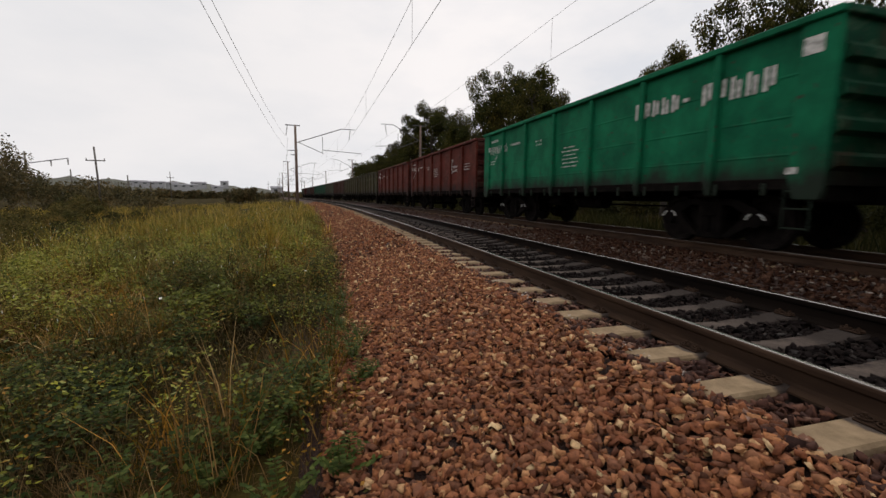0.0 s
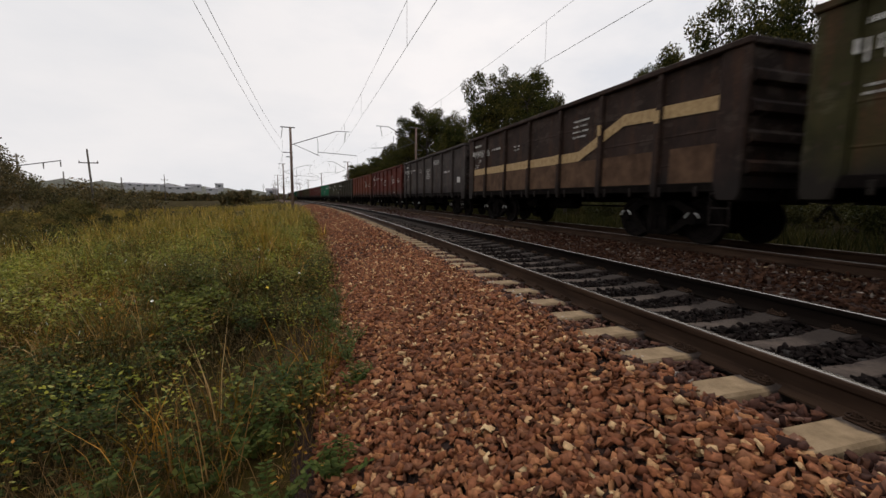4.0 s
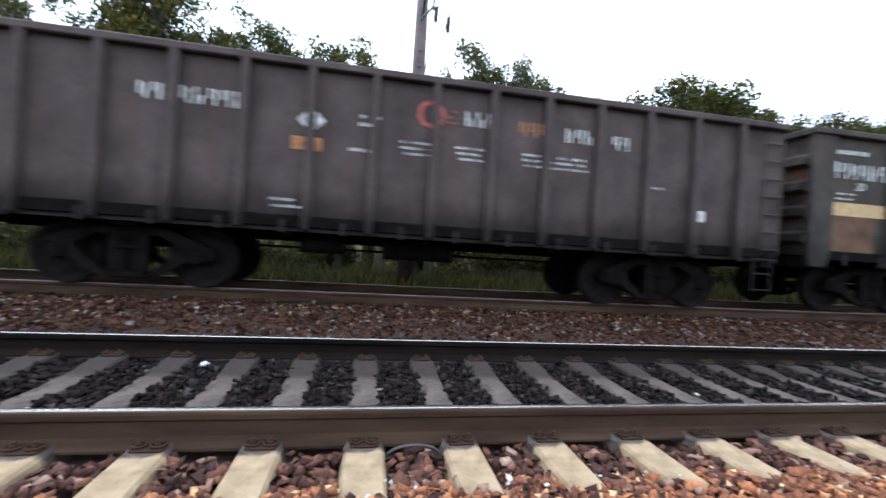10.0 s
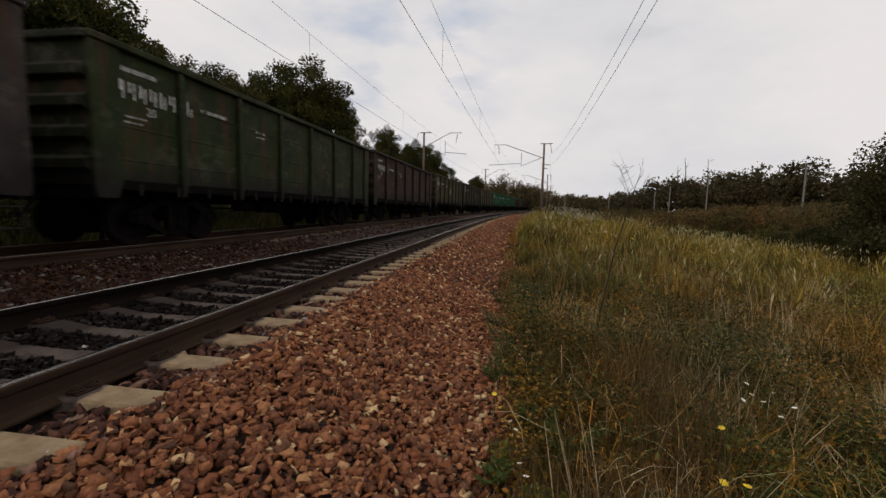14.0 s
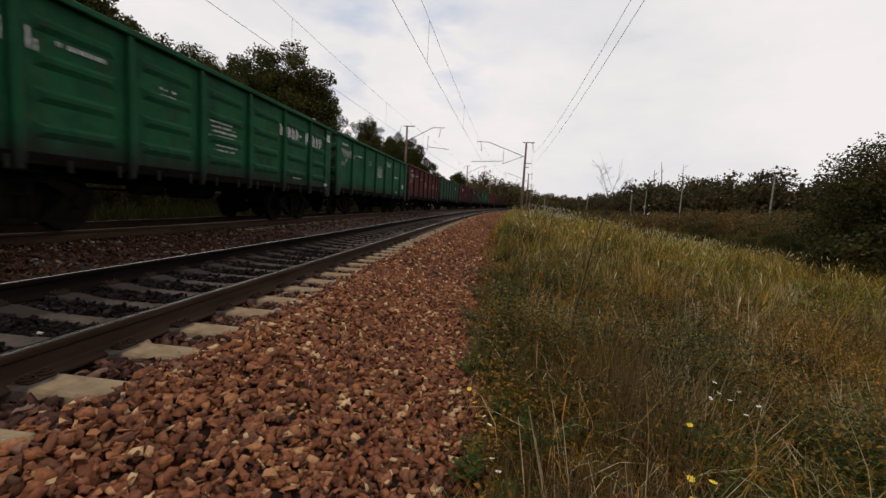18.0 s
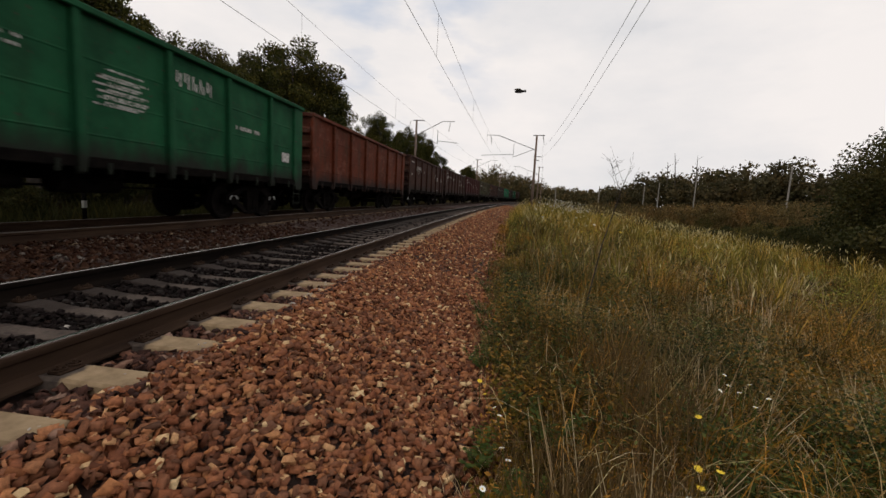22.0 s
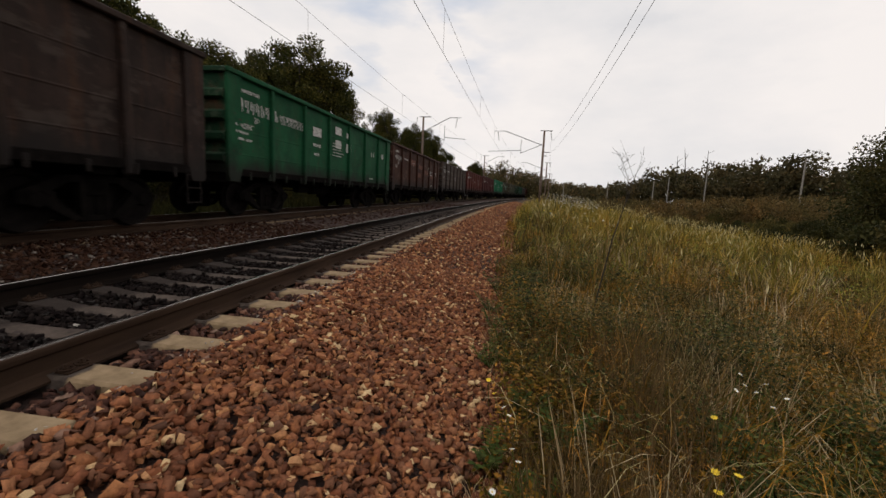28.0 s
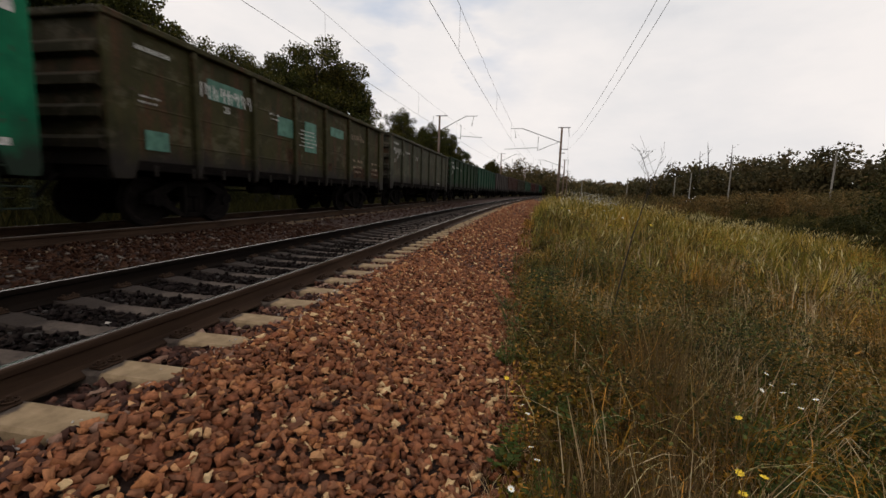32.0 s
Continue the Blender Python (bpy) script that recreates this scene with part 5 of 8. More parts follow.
# colour, rust, build, lettering, number, sign, in words
TRAIN = {
    -12: (PALE, .6, "a", "", 0, "", "pale grey-green"), -11: (WINE, .5, "a", "", 0, "", "wine red"), -10: (GREY, .4, "a", "", 0, "", "pale grey"), -9: (BROWN, .5, "a", "", 0, "", "brown"), -8: (TEAL, .4, "a", "", 0, "", "teal green"),
    -7: (TEAL, .3, "a", "", 0, "", "teal green"), -6: (PALE, .5, "a", "", 0, "", "pale green"), -5: (BROWN, .8, "a", "", 0, "", "rusty brown"), -4: (OLIVE, .8, "a", "", 0, "", "rusty olive"), -3: (OLIVE, .9, "a", "", 0, "", "rusty olive"),
    -2: (RED, .5, "a", "", 1, "", "dull red"), -1: (RED, .5, "a", "", 1, "ring", "dull red"), 0: (GREEN, .0, "a", "", 1, "letters", "bright green"), 1: (SAGE, .6, "a", "", 1, "words", "dull sage green"),
    2: (DKOLIVE, .8, "a", "", 1, "", "dark olive"), 3: (ORANGE_RED, .5, "a", "", 0, "ring", "orange red"), 4: (RED, .6, "a", "", 1, "ring", "dull red"), 5: (GREY, .4, "a", "", 1, "words", "dark grey"),
    6: (DKBROWN, .5, "a", "", 1, "stripe", "brown"), 7: (OLIVE, .7, "a", "", 1, "", "olive"), 8: (DKGREEN, .3, "a", "", 1, "orange", "dark green"), 9: (BRICK, .4, "a", "", 1, "ring", "brick red"),
    10: (WINE, .4, "a", "", 2, "ring", "wine red"), 11: (BLACK, .1, "a", "", 1, "words", "black"), 12: (RED, .3, "pressed", "", 1, "ring", "red"), 13: (RED, .8, "a", "", 1, "ring", "rusty red"),
    14: (MOSS, .9, "a", "", 2, "teal", "patched olive"), 15: (LEAD, .2, "tall", "o", 2, "words", "lead grey"), 16: (LEAD, .15, "tall", "", 0, "diamond", "dusty grey"), 17: (SLATE, .3, "a", "", 1, "stripe", "slate grey"),
    18: (RUSTY, .9, "pressed", "", 0, "teal", "rusty brown"), 19: (OCHRE, .6, "pressed", "", 0, "bands", "ochre"), 20: (MOSSG, .5, "a", "", 0, "patches", "dark moss green"), 21: (DKOLIVE, .5, "a", "", 0, "plates", "dark olive"),
    22: (GREY, .7, "a", "", 1, "", "dark grey"), 23: (MOSSG, .6, "a", "", 1, "", "dark moss green"), 24: (DKBROWN, .7, "a", "", 1, "", "dark brown"), 25: (OLIVE, .6, "a", "", 1, "", "olive"),
    26: (DKOLIVE, .6, "a", "", 1, "ring", "dark olive"), 27: (OLIVE, .9, "a", "o", 1, "arcs", "rusty olive"), 28: (OLDGREEN, .1, "a", "", 1, "letters", "bright green"), 29: (OLDGREEN, .15, "pressed", "", 1, "letters", "bright green"),
    30: (OLDGREEN, .05, "a", "", 1, "words", "bright green"), 31: (WINE, .4, "a", "", 1, "ring", "wine red"), 32: (DKTEAL, .5, "a", "", 0, "tan", "worn dark teal"), 33: (WINE, .3, "a", "", 2, "", "wine red"),
    34: (DKOLIVE, .8, "a", "", 1, "words", "dark olive"), 35: (OLDGREEN, .05, "a", "", 1, "words", "bright green"), 36: (ORANGE_RED, .7, "a", "", 0, "", "orange red"), 37: (BROWN, .5, "a", "", 2, "ring", "red-brown"),
    38: (BROWN, .5, "a", "", 1, "ring", "red-brown"), 39: (WINE, .6, "a", "", 1, "ring", "wine red"), 40: (SAGE, 0.8, "a", "", 1, "scraped", "patchy sage green"), 41: (BROWN, .6, "a", "o", 1, "smallarcs", "red-brown"),
    42: (DKBROWN, .5, "a", "", 2, "words", "dark brown"), 43: (GREEN, .05, "a", "", 1, "words", "bright green"), 44: (DKBROWN, .6, "a", "", 1, "", "dark brown"), 45: (OLDGREEN, .1, "a", "", 1, "plates", "bright green"),
    46: (BROWN, .9, "a", "", 1, "ring", "rusty brown"), 47: (DUSTY, .5, "pressed", "", 1, "", "dusty grey-brown"), 48: (RED, .3, "pressed", "", 1, "ring", "wine red"), 49: (WINE, .3, "pressed", "", 1, "ring", "wine red"),
    50: (GREEN, .05, "a", "", 1, "letters", "bright green"), 51: (OLIVE, .8, "a", "", 2, "teal", "rusty olive green"), 52: (PALE, .6, "a", "", 1, "", "grey-green"), 53: (DKGREEN, .5, "a", "", 1, "", "dark green"),
    54: (TEAL, .4, "a", "", 0, "", "teal green"), 55: (GREY, .5, "a", "", 0, "", "grey"), 56: (BROWN, .5, "a", "", 0, "", "brown"), 57: (DKOLIVE, .5, "a", "", 0, "", "dark olive"), 58: (TEAL, .5, "a", "", 0, "", "teal green"),
    59: (WINE, .5, "a", "", 0, "", "wine red"), 60: (DKBROWN, .5, "a", "", 0, "", "dark brown"), 61: (TEAL, .5, "a", "", 0, "", "teal green"), 62: (BROWN, .5, "a", "", 0, "", "brown"), 63: (WINE, .5, "a", "", 0, "", "wine red")}
WHITE_CAPS = {0, 4, 5, 6, 9, 10, 11, 13, 14, 18, 20, 31, 35, 37, 41, 42, 48}


def build_train():
    base = {}
    out = {}
    for k, (col, rust, style, kind, number, logo, paint) in TRAIN.items():
        if style not in base:
            base[style] = w = build_wagon(style)
        else:
            w = copy_thing(base[style], Matrix.Identity(4))
            for o in list(w.children):
                if o.name.split(".")[0] in ("lettering", "number_lettering", "side_lettering", "orange_lettering", "paint_patch", "yellow_stripe", "worn_band", "lower_paint", "tan_square", "rust_patch", "ring_sign"):
                    bpy.data.objects.remove(o)
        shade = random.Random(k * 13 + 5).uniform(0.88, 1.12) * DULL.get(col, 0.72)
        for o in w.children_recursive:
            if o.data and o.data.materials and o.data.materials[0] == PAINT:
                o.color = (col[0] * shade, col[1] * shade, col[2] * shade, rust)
                # end walls and beams: shade of the gap between wagons darkens their colour
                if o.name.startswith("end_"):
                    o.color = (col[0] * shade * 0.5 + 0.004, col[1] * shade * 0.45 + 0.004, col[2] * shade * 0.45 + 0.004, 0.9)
            if o.name.startswith("adapter_edge"):
                o.material_slots[0].link = "OBJECT"
                o.material_slots[0].material = CAP_WHITE if k in WHITE_CAPS else UNDER
        if style == "tall":
            w.scale = (1, 1.03, 1)
        tagged(w, f"{paint} steel gondola wagon with side posts" + (", worn and rusty" if rust > 0.55 else ", evenly painted"), "railway wagon", "wagons of the goods train")
        out[k] = w
    for k, w in out.items():
        _, _, _, kind, number, logo, _ = TRAIN[k]
        if number or logo:
            draw_marks(w, kind, number, logo, k)
    return out


WAGON = build_train()

# ---- overhead line: masts, arms, wires ----
def mast(x, y, height, side, turn=0.0, arm=True, z0=-0.8, reach=6.0):
    """A concrete mast with a raked bracket arm over the track, a droppers' strut and a feeder cross-arm. side: +1 when the arm points to +x."""
    w = empty("overhead_line_mast", pose(x, y, z0, 0, 0, turn))
    bm = bmesh.new()
    rod(bm, (0, 0, 0), (0, 0, height), 0.17, 0.11, 12)
    part("mast_shaft", bm, POLE_CONCRETE, w, smooth=True)
    bm = bmesh.new()
    s = side
    t = height
    rod(bm, (0, 0, t - 1.75), (s * (reach - 1.4), 0, t - 0.1), 0.04, sides=8)
    rod(bm, (s * (reach - 1.4), 0, t - 0.1), (s * reach, 0, t - 0.1), 0.035, sides=8)
    part("bracket_arm", bm, GALV, w)
    bm = bmesh.new()
    rod(bm, (s * 0.2, 0, t - 1.65), (s * 2.6, 0, t - 2.65), 0.03, sides=6)
    rod(bm, (s * 2.65, 0, t - 1.05), (s * 2.65, 0, t - 2.75), 0.03, sides=6)
    rod(bm, (s * 2.65, 0, t - 2.35), (s * (reach + 0.6), 0, t - 2.55), 0.03, sides=6)
    part("registration_arm", bm, GALV, w)
    bm = bmesh.new()
    for dx, z in ((s * (reach - 0.5), t - 0.15), (-s * 0.75, t + 0.0)):
        for i in range(8):
            rod(bm, (dx - s * 0.02 * i, 0, z - 0.08 - 0.13 * i), (dx - s * 0.02 * i, 0, z - 0.15 - 0.13 * i), 0.06, 0.035, 8)
    part("insulator_string", bm, GLASS_INS, w)
    for x0, x1, z0, z1 in ((-0.95, 0.45, -0.06, 0.03), (-0.8 if s > 0 else -0.2, 0.2 if s > 0 else 0.8, -2.55, -2.48), (-0.5 if s > 0 else -0.2, 0.2 if s > 0 else 0.5, -3.0, -2.92)):
        bm = bmesh.new()
        box(bm, x0, -0.05, t + z0, x1, 0.05, t + z1, 0.01)
        part("cross_arm", bm, GALV, w)
    return tagged(w, "stained concrete overhead-line mast with a raked steel bracket arm", "mast", "overhead line masts")


def wire(name, pts, r, label):
    """A hanging wire through the given places, sagging between them."""
    bm = bmesh.new()
    n, way = 10, []
    for (a, sag), (b, _) in zip(pts, pts[1:]):
        for i in range(n + 1):
            u = i / n
            if i or not way:
                way.append(Vector(a).lerp(Vector(b), u) - Vector((0, 0, sag * 4 * u * (1 - u))))
    tube(bm, way, r, 4)
    ob = part(name, bm, WIRE)
    return tagged(ob, label, "wire", "overhead wires")


BESIDE = -0.8       # the mast that stands level with the camera
MASTS = [-248, -199, -151, -102, -53, -4, 45, 94, 143, 192, 241]


def build_line():
    for s in MASTS:
        x, y, a = arc(-4.65 if s > -20 else -5.2, s)
        if s == -4:
            x, y, a = arc(-5.3, BESIDE)
        mast(x, y, 9.0 if s > -20 else 9.75, 1, math.degrees(a), z0=rise(s) - 0.9)
        if s != -4:
            x, y, a = arc(GAP + 3.9, s + 2)
            mast(x, y, 9.6 if s > -20 else 10.3, -1, math.degrees(a), z0=rise(s) - 0.5, reach=4.6)
    for off, stag in ((0.0, {45: 0.1, -53: -0.3}), (GAP, {-53: -0.2})):
        contact, carrier = [], []
        for i, s in enumerate(MASTS):
            x, y, a = arc(off + stag.get(s, 0.0), s)
            contact.append(((x, y, 6.0 + rise(s)), 0.10))
            carrier.append(((x, y, 7.75 + rise(s)), 0.5))
        wire("contact_wire", contact, 0.0085, "thin dark contact wire over the track")
        wire("carrier_wire", carrier, 0.007, "sagging carrier wire over the track")
        for a, b in zip(range(len(MASTS)), range(1, len(MASTS))):
            if -110 < MASTS[a] < 100:
                bm = bmesh.new()
                for u in (0.25, 0.5, 0.747) if MASTS[a] < -20 else (0.1, 0.35, 0.6, 0.85):
                    p = Vector(contact[a][0]).lerp(Vector(contact[b][0]), u)
                    lift = p.z - 6.0
                    top = lift + 7.75 - 0.5 * 4 * u * (1 - u)
                    rod(bm, (p.x, p.y, lift + 6.0 - 0.1 * 4 * u * (1 - u)), (p.x, p.y, top), 0.0055, sides=4)
                tagged(part("dropper_wires", bm, WIRE), "thin droppers between carrier and contact wire", "wire", "overhead wires", "stuff")
    # two feeders on the field side: one on the hanging insulators, one on the lower cross-arms
    for ahead, beside, behind, sags in (((-5.45, 5.55), (-6.13, 7.04), (-6.05, 6.3), (0.65, 0.9)), ((-5.40, 6.75), (-5.98, 7.35), (-6.0, 7.5), (0.85, 1.05))):
        pts = []
        for s in MASTS:
            o, z = beside if s == -4 else ahead if s > -20 else behind
            x, y, a = arc(o, BESIDE if s == -4 else s)
            pts.append(((x, y, z + rise(s)), sags[0] if s > -20 else sags[1]))
        wire("feeder_wire", pts, 0.008, "dark feeder wire strung along the masts")


build_line()
# the mast behind the train
xb, yb, ab = arc(GAP + 3.8, -2.1)
mast_b = mast(xb, yb, 9.6, -1, 0, z0=-0.5, reach=4.4)
for ob in mast_b.children:
    if ob.name.startswith("mast_shaft"):
        ob.data.materials[0] = DARK_CONCRETE
        ob.matrix_local = Matrix.Diagonal((1.45, 1.45, 1, 1))
for dy, z in ((-1.0, 9.0), (-0.8, 9.1), (-0.55, 9.0)):
    bm = bmesh.new()
    rod(bm, (0.1, dy, z), (0.05, dy * 0.25, 6.2), 0.02, sides=6)
    part("stay_wire", bm, WIRE, mast_b)
for dy, z in ((-0.80, 8.25), (-0.42, 8.5)):
    bm = bmesh.new()
    for i in range(5):
        rod(bm, (0.09, dy, z - 0.09 * i), (0.09, dy, z - 0.055 - 0.09 * i), 0.075, 0.05, 8)
    part("stay_insulator", bm, GLASS_INS, mast_b)

# ---- trees and bushes ----
def leaf_cloud(rng, centres, radii, count, size, squash=0.8, cup=0.0):
    """Small folded leaves round the given centres, as corners and faces."""
    centres, radii = np.asarray(centres, float), np.asarray(radii, float)
    pick = rng.choice(len(centres), count, p=radii ** 2 / (radii ** 2).sum())
    d = rng.normal(size=(count, 3))
    d /= np.linalg.norm(d, axis=1)[:, None]
    r = radii[pick] * rng.uniform(0.02, 1.0, count) ** 0.4 * rng.uniform(0.82, 1.14, count)
    d[:, 2] *= squash
    p = centres[pick] + d * r[:, None]
    u = rng.normal(size=(count, 3))
    u /= np.linalg.norm(u, axis=1)[:, None]
    v = np.cross(u, rng.normal(size=(count, 3)))
    v /= np.linalg.norm(v, axis=1)[:, None]
    s = size * rng.uniform(0.6, 1.35, count)[:, None]
    a, b, c, e = p - u * s, p + v * s * 0.55, p + u * s, p - v * s * 0.55
    verts = np.stack([a, b, c, e], 1).reshape(-1, 3)
    faces = np.arange(count * 4).reshape(-1, 4)
    return verts, faces


def oak_meshes(seed, leaves, size):
    """An oak 10 m high and 8 m across: forked limbs, and a domed crown of separate leaf clumps with gaps."""
    rng = np.random.default_rng(seed)
    bm = bmesh.new()
    lean = rng.normal(0, 0.2, 2)
    knots = [Vector((0, 0, 0)), Vector((lean[0] * 0.3, lean[1] * 0.3, 2.2)), Vector((lean[0], lean[1], 4.2)), Vector((lean[0] * 1.5, lean[1] * 1.2, 6.6))]
    for (a, b), (r0, r1) in zip(zip(knots, knots[1:]), ((0.26, 0.20), (0.20, 0.14), (0.14, 0.05))):
        rod(bm, a, b, r0, r1, 8)
    forks = []
    for i in range(13):
        start = knots[1].lerp(knots[3], (i + 0.5) / 13)
        ang, up = i * 2.4 + rng.uniform(-0.4, 0.4), rng.uniform(0.9, 2.4)
        reach = rng.uniform(1.5, 2.7)
        bend = start + Vector((math.cos(ang) * reach * 0.5, math.sin(ang) * reach * 0.5, up * 0.35))
        end = start + Vector((math.cos(ang) * reach, math.sin(ang) * reach, up))
        rod(bm, start, bend, 0.085, 0.06, 6)
        rod(bm, bend, end, 0.06, 0.03, 5)
        forks += [bend.lerp(end, 0.5), end]
    forks.append(knots[3])
    centres, rad = [], []
    lobes = Vector(rng.uniform(-9, 9, 3))
    for i in range(135):
        d = Vector(rng.normal(0, 1, 3)).normalized()
        if d.z < -0.45:
            d.z *= -1
        out = rng.uniform(0.42, 1.0) * (0.94 + 0.22 * noise.noise(d * 1.6 + lobes))
        q = Vector((lean[0] + d.x * 3.75 * out, lean[1] + d.y * 3.75 * out, 5.7 + (abs(d.z) ** 0.88 * 4.2 if d.z > 0 else d.z * 3.4) * out))
        near = min(forks, key=lambda f: (f - q).length)
        rod(bm, near, q, 0.022, 0.008, 4)
        centres.append(q)
        rad.append(rng.uniform(0.42, 0.85))
    v, f = leaf_cloud(rng, centres, rad, leaves, size, 0.72)
    return bm, v, f


def tree(name, seed, leaves, size, label):
    w = empty(name)
    bm, v, f = oak_meshes(seed, leaves, size)
    part("trunk", bm, BARK, w, smooth=True)
    part("crown", big_mesh("crown", v, f, LEAVES), None, w)
    return tagged(w, label, "tree")


TREES = [tree("oak_tree", 11 + i, 29000, 0.080, "broad dark-green oak tree with an open ragged crown") for i in range(4)]
# off the near track, along it, height of the top, half the crown's width, turn
ROW = [(14.0, 58.0, 15.3, 4.3, 10), (15.0, 49.5, 12.0, 2.8, 80), (15.0, 68.0, 13.2, 3.8, 150), (16.0, 78.0, 12.4, 4.0, 220), (17.0, 90.0, 12.0, 4.2, 20), (18.0, 104.0, 12.0, 4.6, 250), (19.0, 122.0, 12.0, 5.0, 300), (21.0, 145.0, 12.5, 5.0, 70),
       (14.0, 36.8, 13.9, 3.2, 120), (14.2, 31.2, 12.0, 2.6, 200), (14.0, 25.6, 7.9, 1.9, 310), (14.0, 17.3, 9.0, 2.1, 15), (14.0, 12.8, 10.1, 2.1, 95), (14.0, 7.6, 11.4, 2.4, 190), (14.0, 3.6, 10.4, 2.2, 40), (14.3, 0.2, 9.4, 2.1, 240),
       (14.0, -4.6, 9.8, 1.0, 130), (14.0, -7.2, 9.6, 1.6, 40), (14.2, -10.2, 8.9, 1.9, 190), (14.0, -14.5, 9.8, 3.3, 270), (14.6, -19.0, 9.3, 2.5, 330), (14.5, -23.6, 8.9, 2.2, 60), (14.2, -27.6, 10.4, 2.6, 10), (14.0, -32.8, 12.6, 4.4, 160), (14.4, -39.2, 12.4, 3.0, 220),
       (14.0, -51.0, 11.3, 2.0, 100), (14.0, -64.0, 12.4, 2.8, 15), (15.0, -74.0, 12.4, 3.2, 210), (16.0, -87.0, 11.5, 3.2, 280), (17.0, -102.0, 9.5, 3.2, 330), (17.0, -133.0, 12.9, 2.8, 45), (14.2, -16.8, 9.6, 2.9, 75), (14.4, -21.3, 9.5, 2.8, 205), (14.3, -25.6, 9.3, 2.6, 335), (13.0, -1.4, 6.3, 2.3, 60), (13.3, -3.4, 6.1, 2.2, 150)]
for i, (off, s, top, wide, turn) in enumerate(ROW):
    x, y, _ = arc(off, s)
    z = ground_z(off) + rise(s) - 0.1
    t = TREES[i] if i < 4 else copy_thing(TREES[i % 4], Matrix.Identity(4))
    wide = max(wide * 1.18, (top - z) * 0.27)
    t.matrix_world = pose(x, y, z, 0, 0, turn) @ Matrix.Diagonal((wide / 4.0, wide / 4.0, (top - z) / 10.3, 1))
    tagged(t, group="trees behind the train")


def bush(name, seed, w, h, leaves, size, label, leaf=None):
    """A low bush: thin stems and a mounded, uneven mass of leaves."""
    rng = np.random.default_rng(seed)
    ob = empty(name)
    bm = bmesh.new()
    cs, rs = [], []
    for i in range(16):
        a, r = rng.uniform(0, 6.283), w * 0.5 * rng.uniform(0, 1) ** 0.6
        z = h * rng.uniform(0.3, 0.85) * (1 - 0.5 * (r / (w * 0.5)) ** 2)
        p = (r * math.cos(a), r * math.sin(a), z)
        rod(bm, (p[0] * 0.3, p[1] * 0.3, 0), p, 0.03, 0.01, 5)
        cs.append(p)
        rs.append(h * rng.uniform(0.18, 0.34))
    part("stem_tangle", bm, BARK, ob)
    v, f = leaf_cloud(rng, cs, rs, leaves, size, 0.75)
    part("foliage", big_mesh("foliage", v, f, leaf or LEAVES), None, ob)
    return tagged(ob, label, "bush")


BUSHES = [bush("bush", 31 + i, 5.0, 3.0, 8000, 0.085, "dense dark-green bush with an uneven outline", DARK_LEAVES if i == 1 else DRY_LEAVES) for i in range(3)]
FAR_BUSH = [(-23, 28, 0.7), (-27, 33, 0.8), (-22, 41, 0.7), (-31, 38, 1.0), (-35, 48, 1.1), (-28, 56, 0.8), (-42, 60, 1.3), (-33, 70, 1.0), (-50, 75, 1.4), (-58, 58, 1.5), (-40, 34, 1.2), (-48, 46, 1.4),
            (-20.5, -19.5, 1.15), (-22.5, -17.5, 1.35), (-19.6, -22.5, 0.75), (-12.8, -17.5, 0.28), (-11.2, -21.0, 0.24), (-24, -50, 0.75), (-31, -54, 0.95), (-20, -62, 0.65), (-38, -60, 1.1), (-28, -72, 0.9), (-46, -70, 1.3), (-23, -88, 0.9), (-36, -90, 1.2), (-5.5, -43, 0.25), (-8, -41, 0.3), (-10.5, -43, 0.42), (-13, -40, 0.45), (-14.8, -43, 0.55), (-17, -39, 0.55), (-19.5, -36, 0.6), (-21.5, -35, 0.65), (-24, -32, 0.7), (-25.5, -30, 0.75), (-22, -33, 0.75), (-26, -35, 0.8), (-18.5, -37, 0.5), (-30, -38, 0.9), (-17, -46, 0.4), (-21, -40, 0.35), (-27, -42, 0.55), (-33, -46, 0.7)]
for az, dist, k in ((-33, 19, 0.42), (-31, 23, 0.5), (-29.5, 27, 0.42), (-28, 22, 0.38), (-26.5, 27, 0.45), (-25, 32, 0.5), (-23.5, 28, 0.36), (-22, 36, 0.5), (-30, 33, 0.6), (-35, 24, 0.6), (-27.5, 38, 0.6), (-20.5, 42, 0.45)):
    FAR_BUSH.append((-3.1 + dist * math.sin(radians(az)) + 0.5 * (dist * 0.87) ** 2 / R0, dist * math.cos(radians(az)) - 1.0, k))
left = list(BUSHES)
rnd = random.Random(4)
for off, s, k in FAR_BUSH:
    x, y, _ = arc(off, s)
    m = pose(x, y, ground_z(off) + rise(s) - 0.15, 0, 0, rnd.uniform(0, 360)) @ Matrix.Diagonal((k, k, k, 1))
    b = left.pop() if left else copy_thing(BUSHES[rnd.randrange(3)], Matrix.Identity(4))
    b.matrix_world = m
    tagged(b, group="bushes in the meadow")
for i in range(46):
    s = -75 + i * 3.5
    off = GAP + 8.4 + rnd.uniform(-0.6, 2.6)
    x, y, _ = arc(off, s)
    k = rnd.uniform(0.55, 0.95)
    # dark bush only: the trees' shade is put into its leaf colour
    b = copy_thing(BUSHES[1], Matrix.Identity(4))
    b.matrix_world = pose(x, y, ground_z(off) + rise(s) - 0.2, 0, 0, rnd.uniform(0, 360)) @ Matrix.Diagonal((k, k, k, 1))
    tagged(b, "low green shrub in the hedge behind the railway", group="shrubs behind the train")


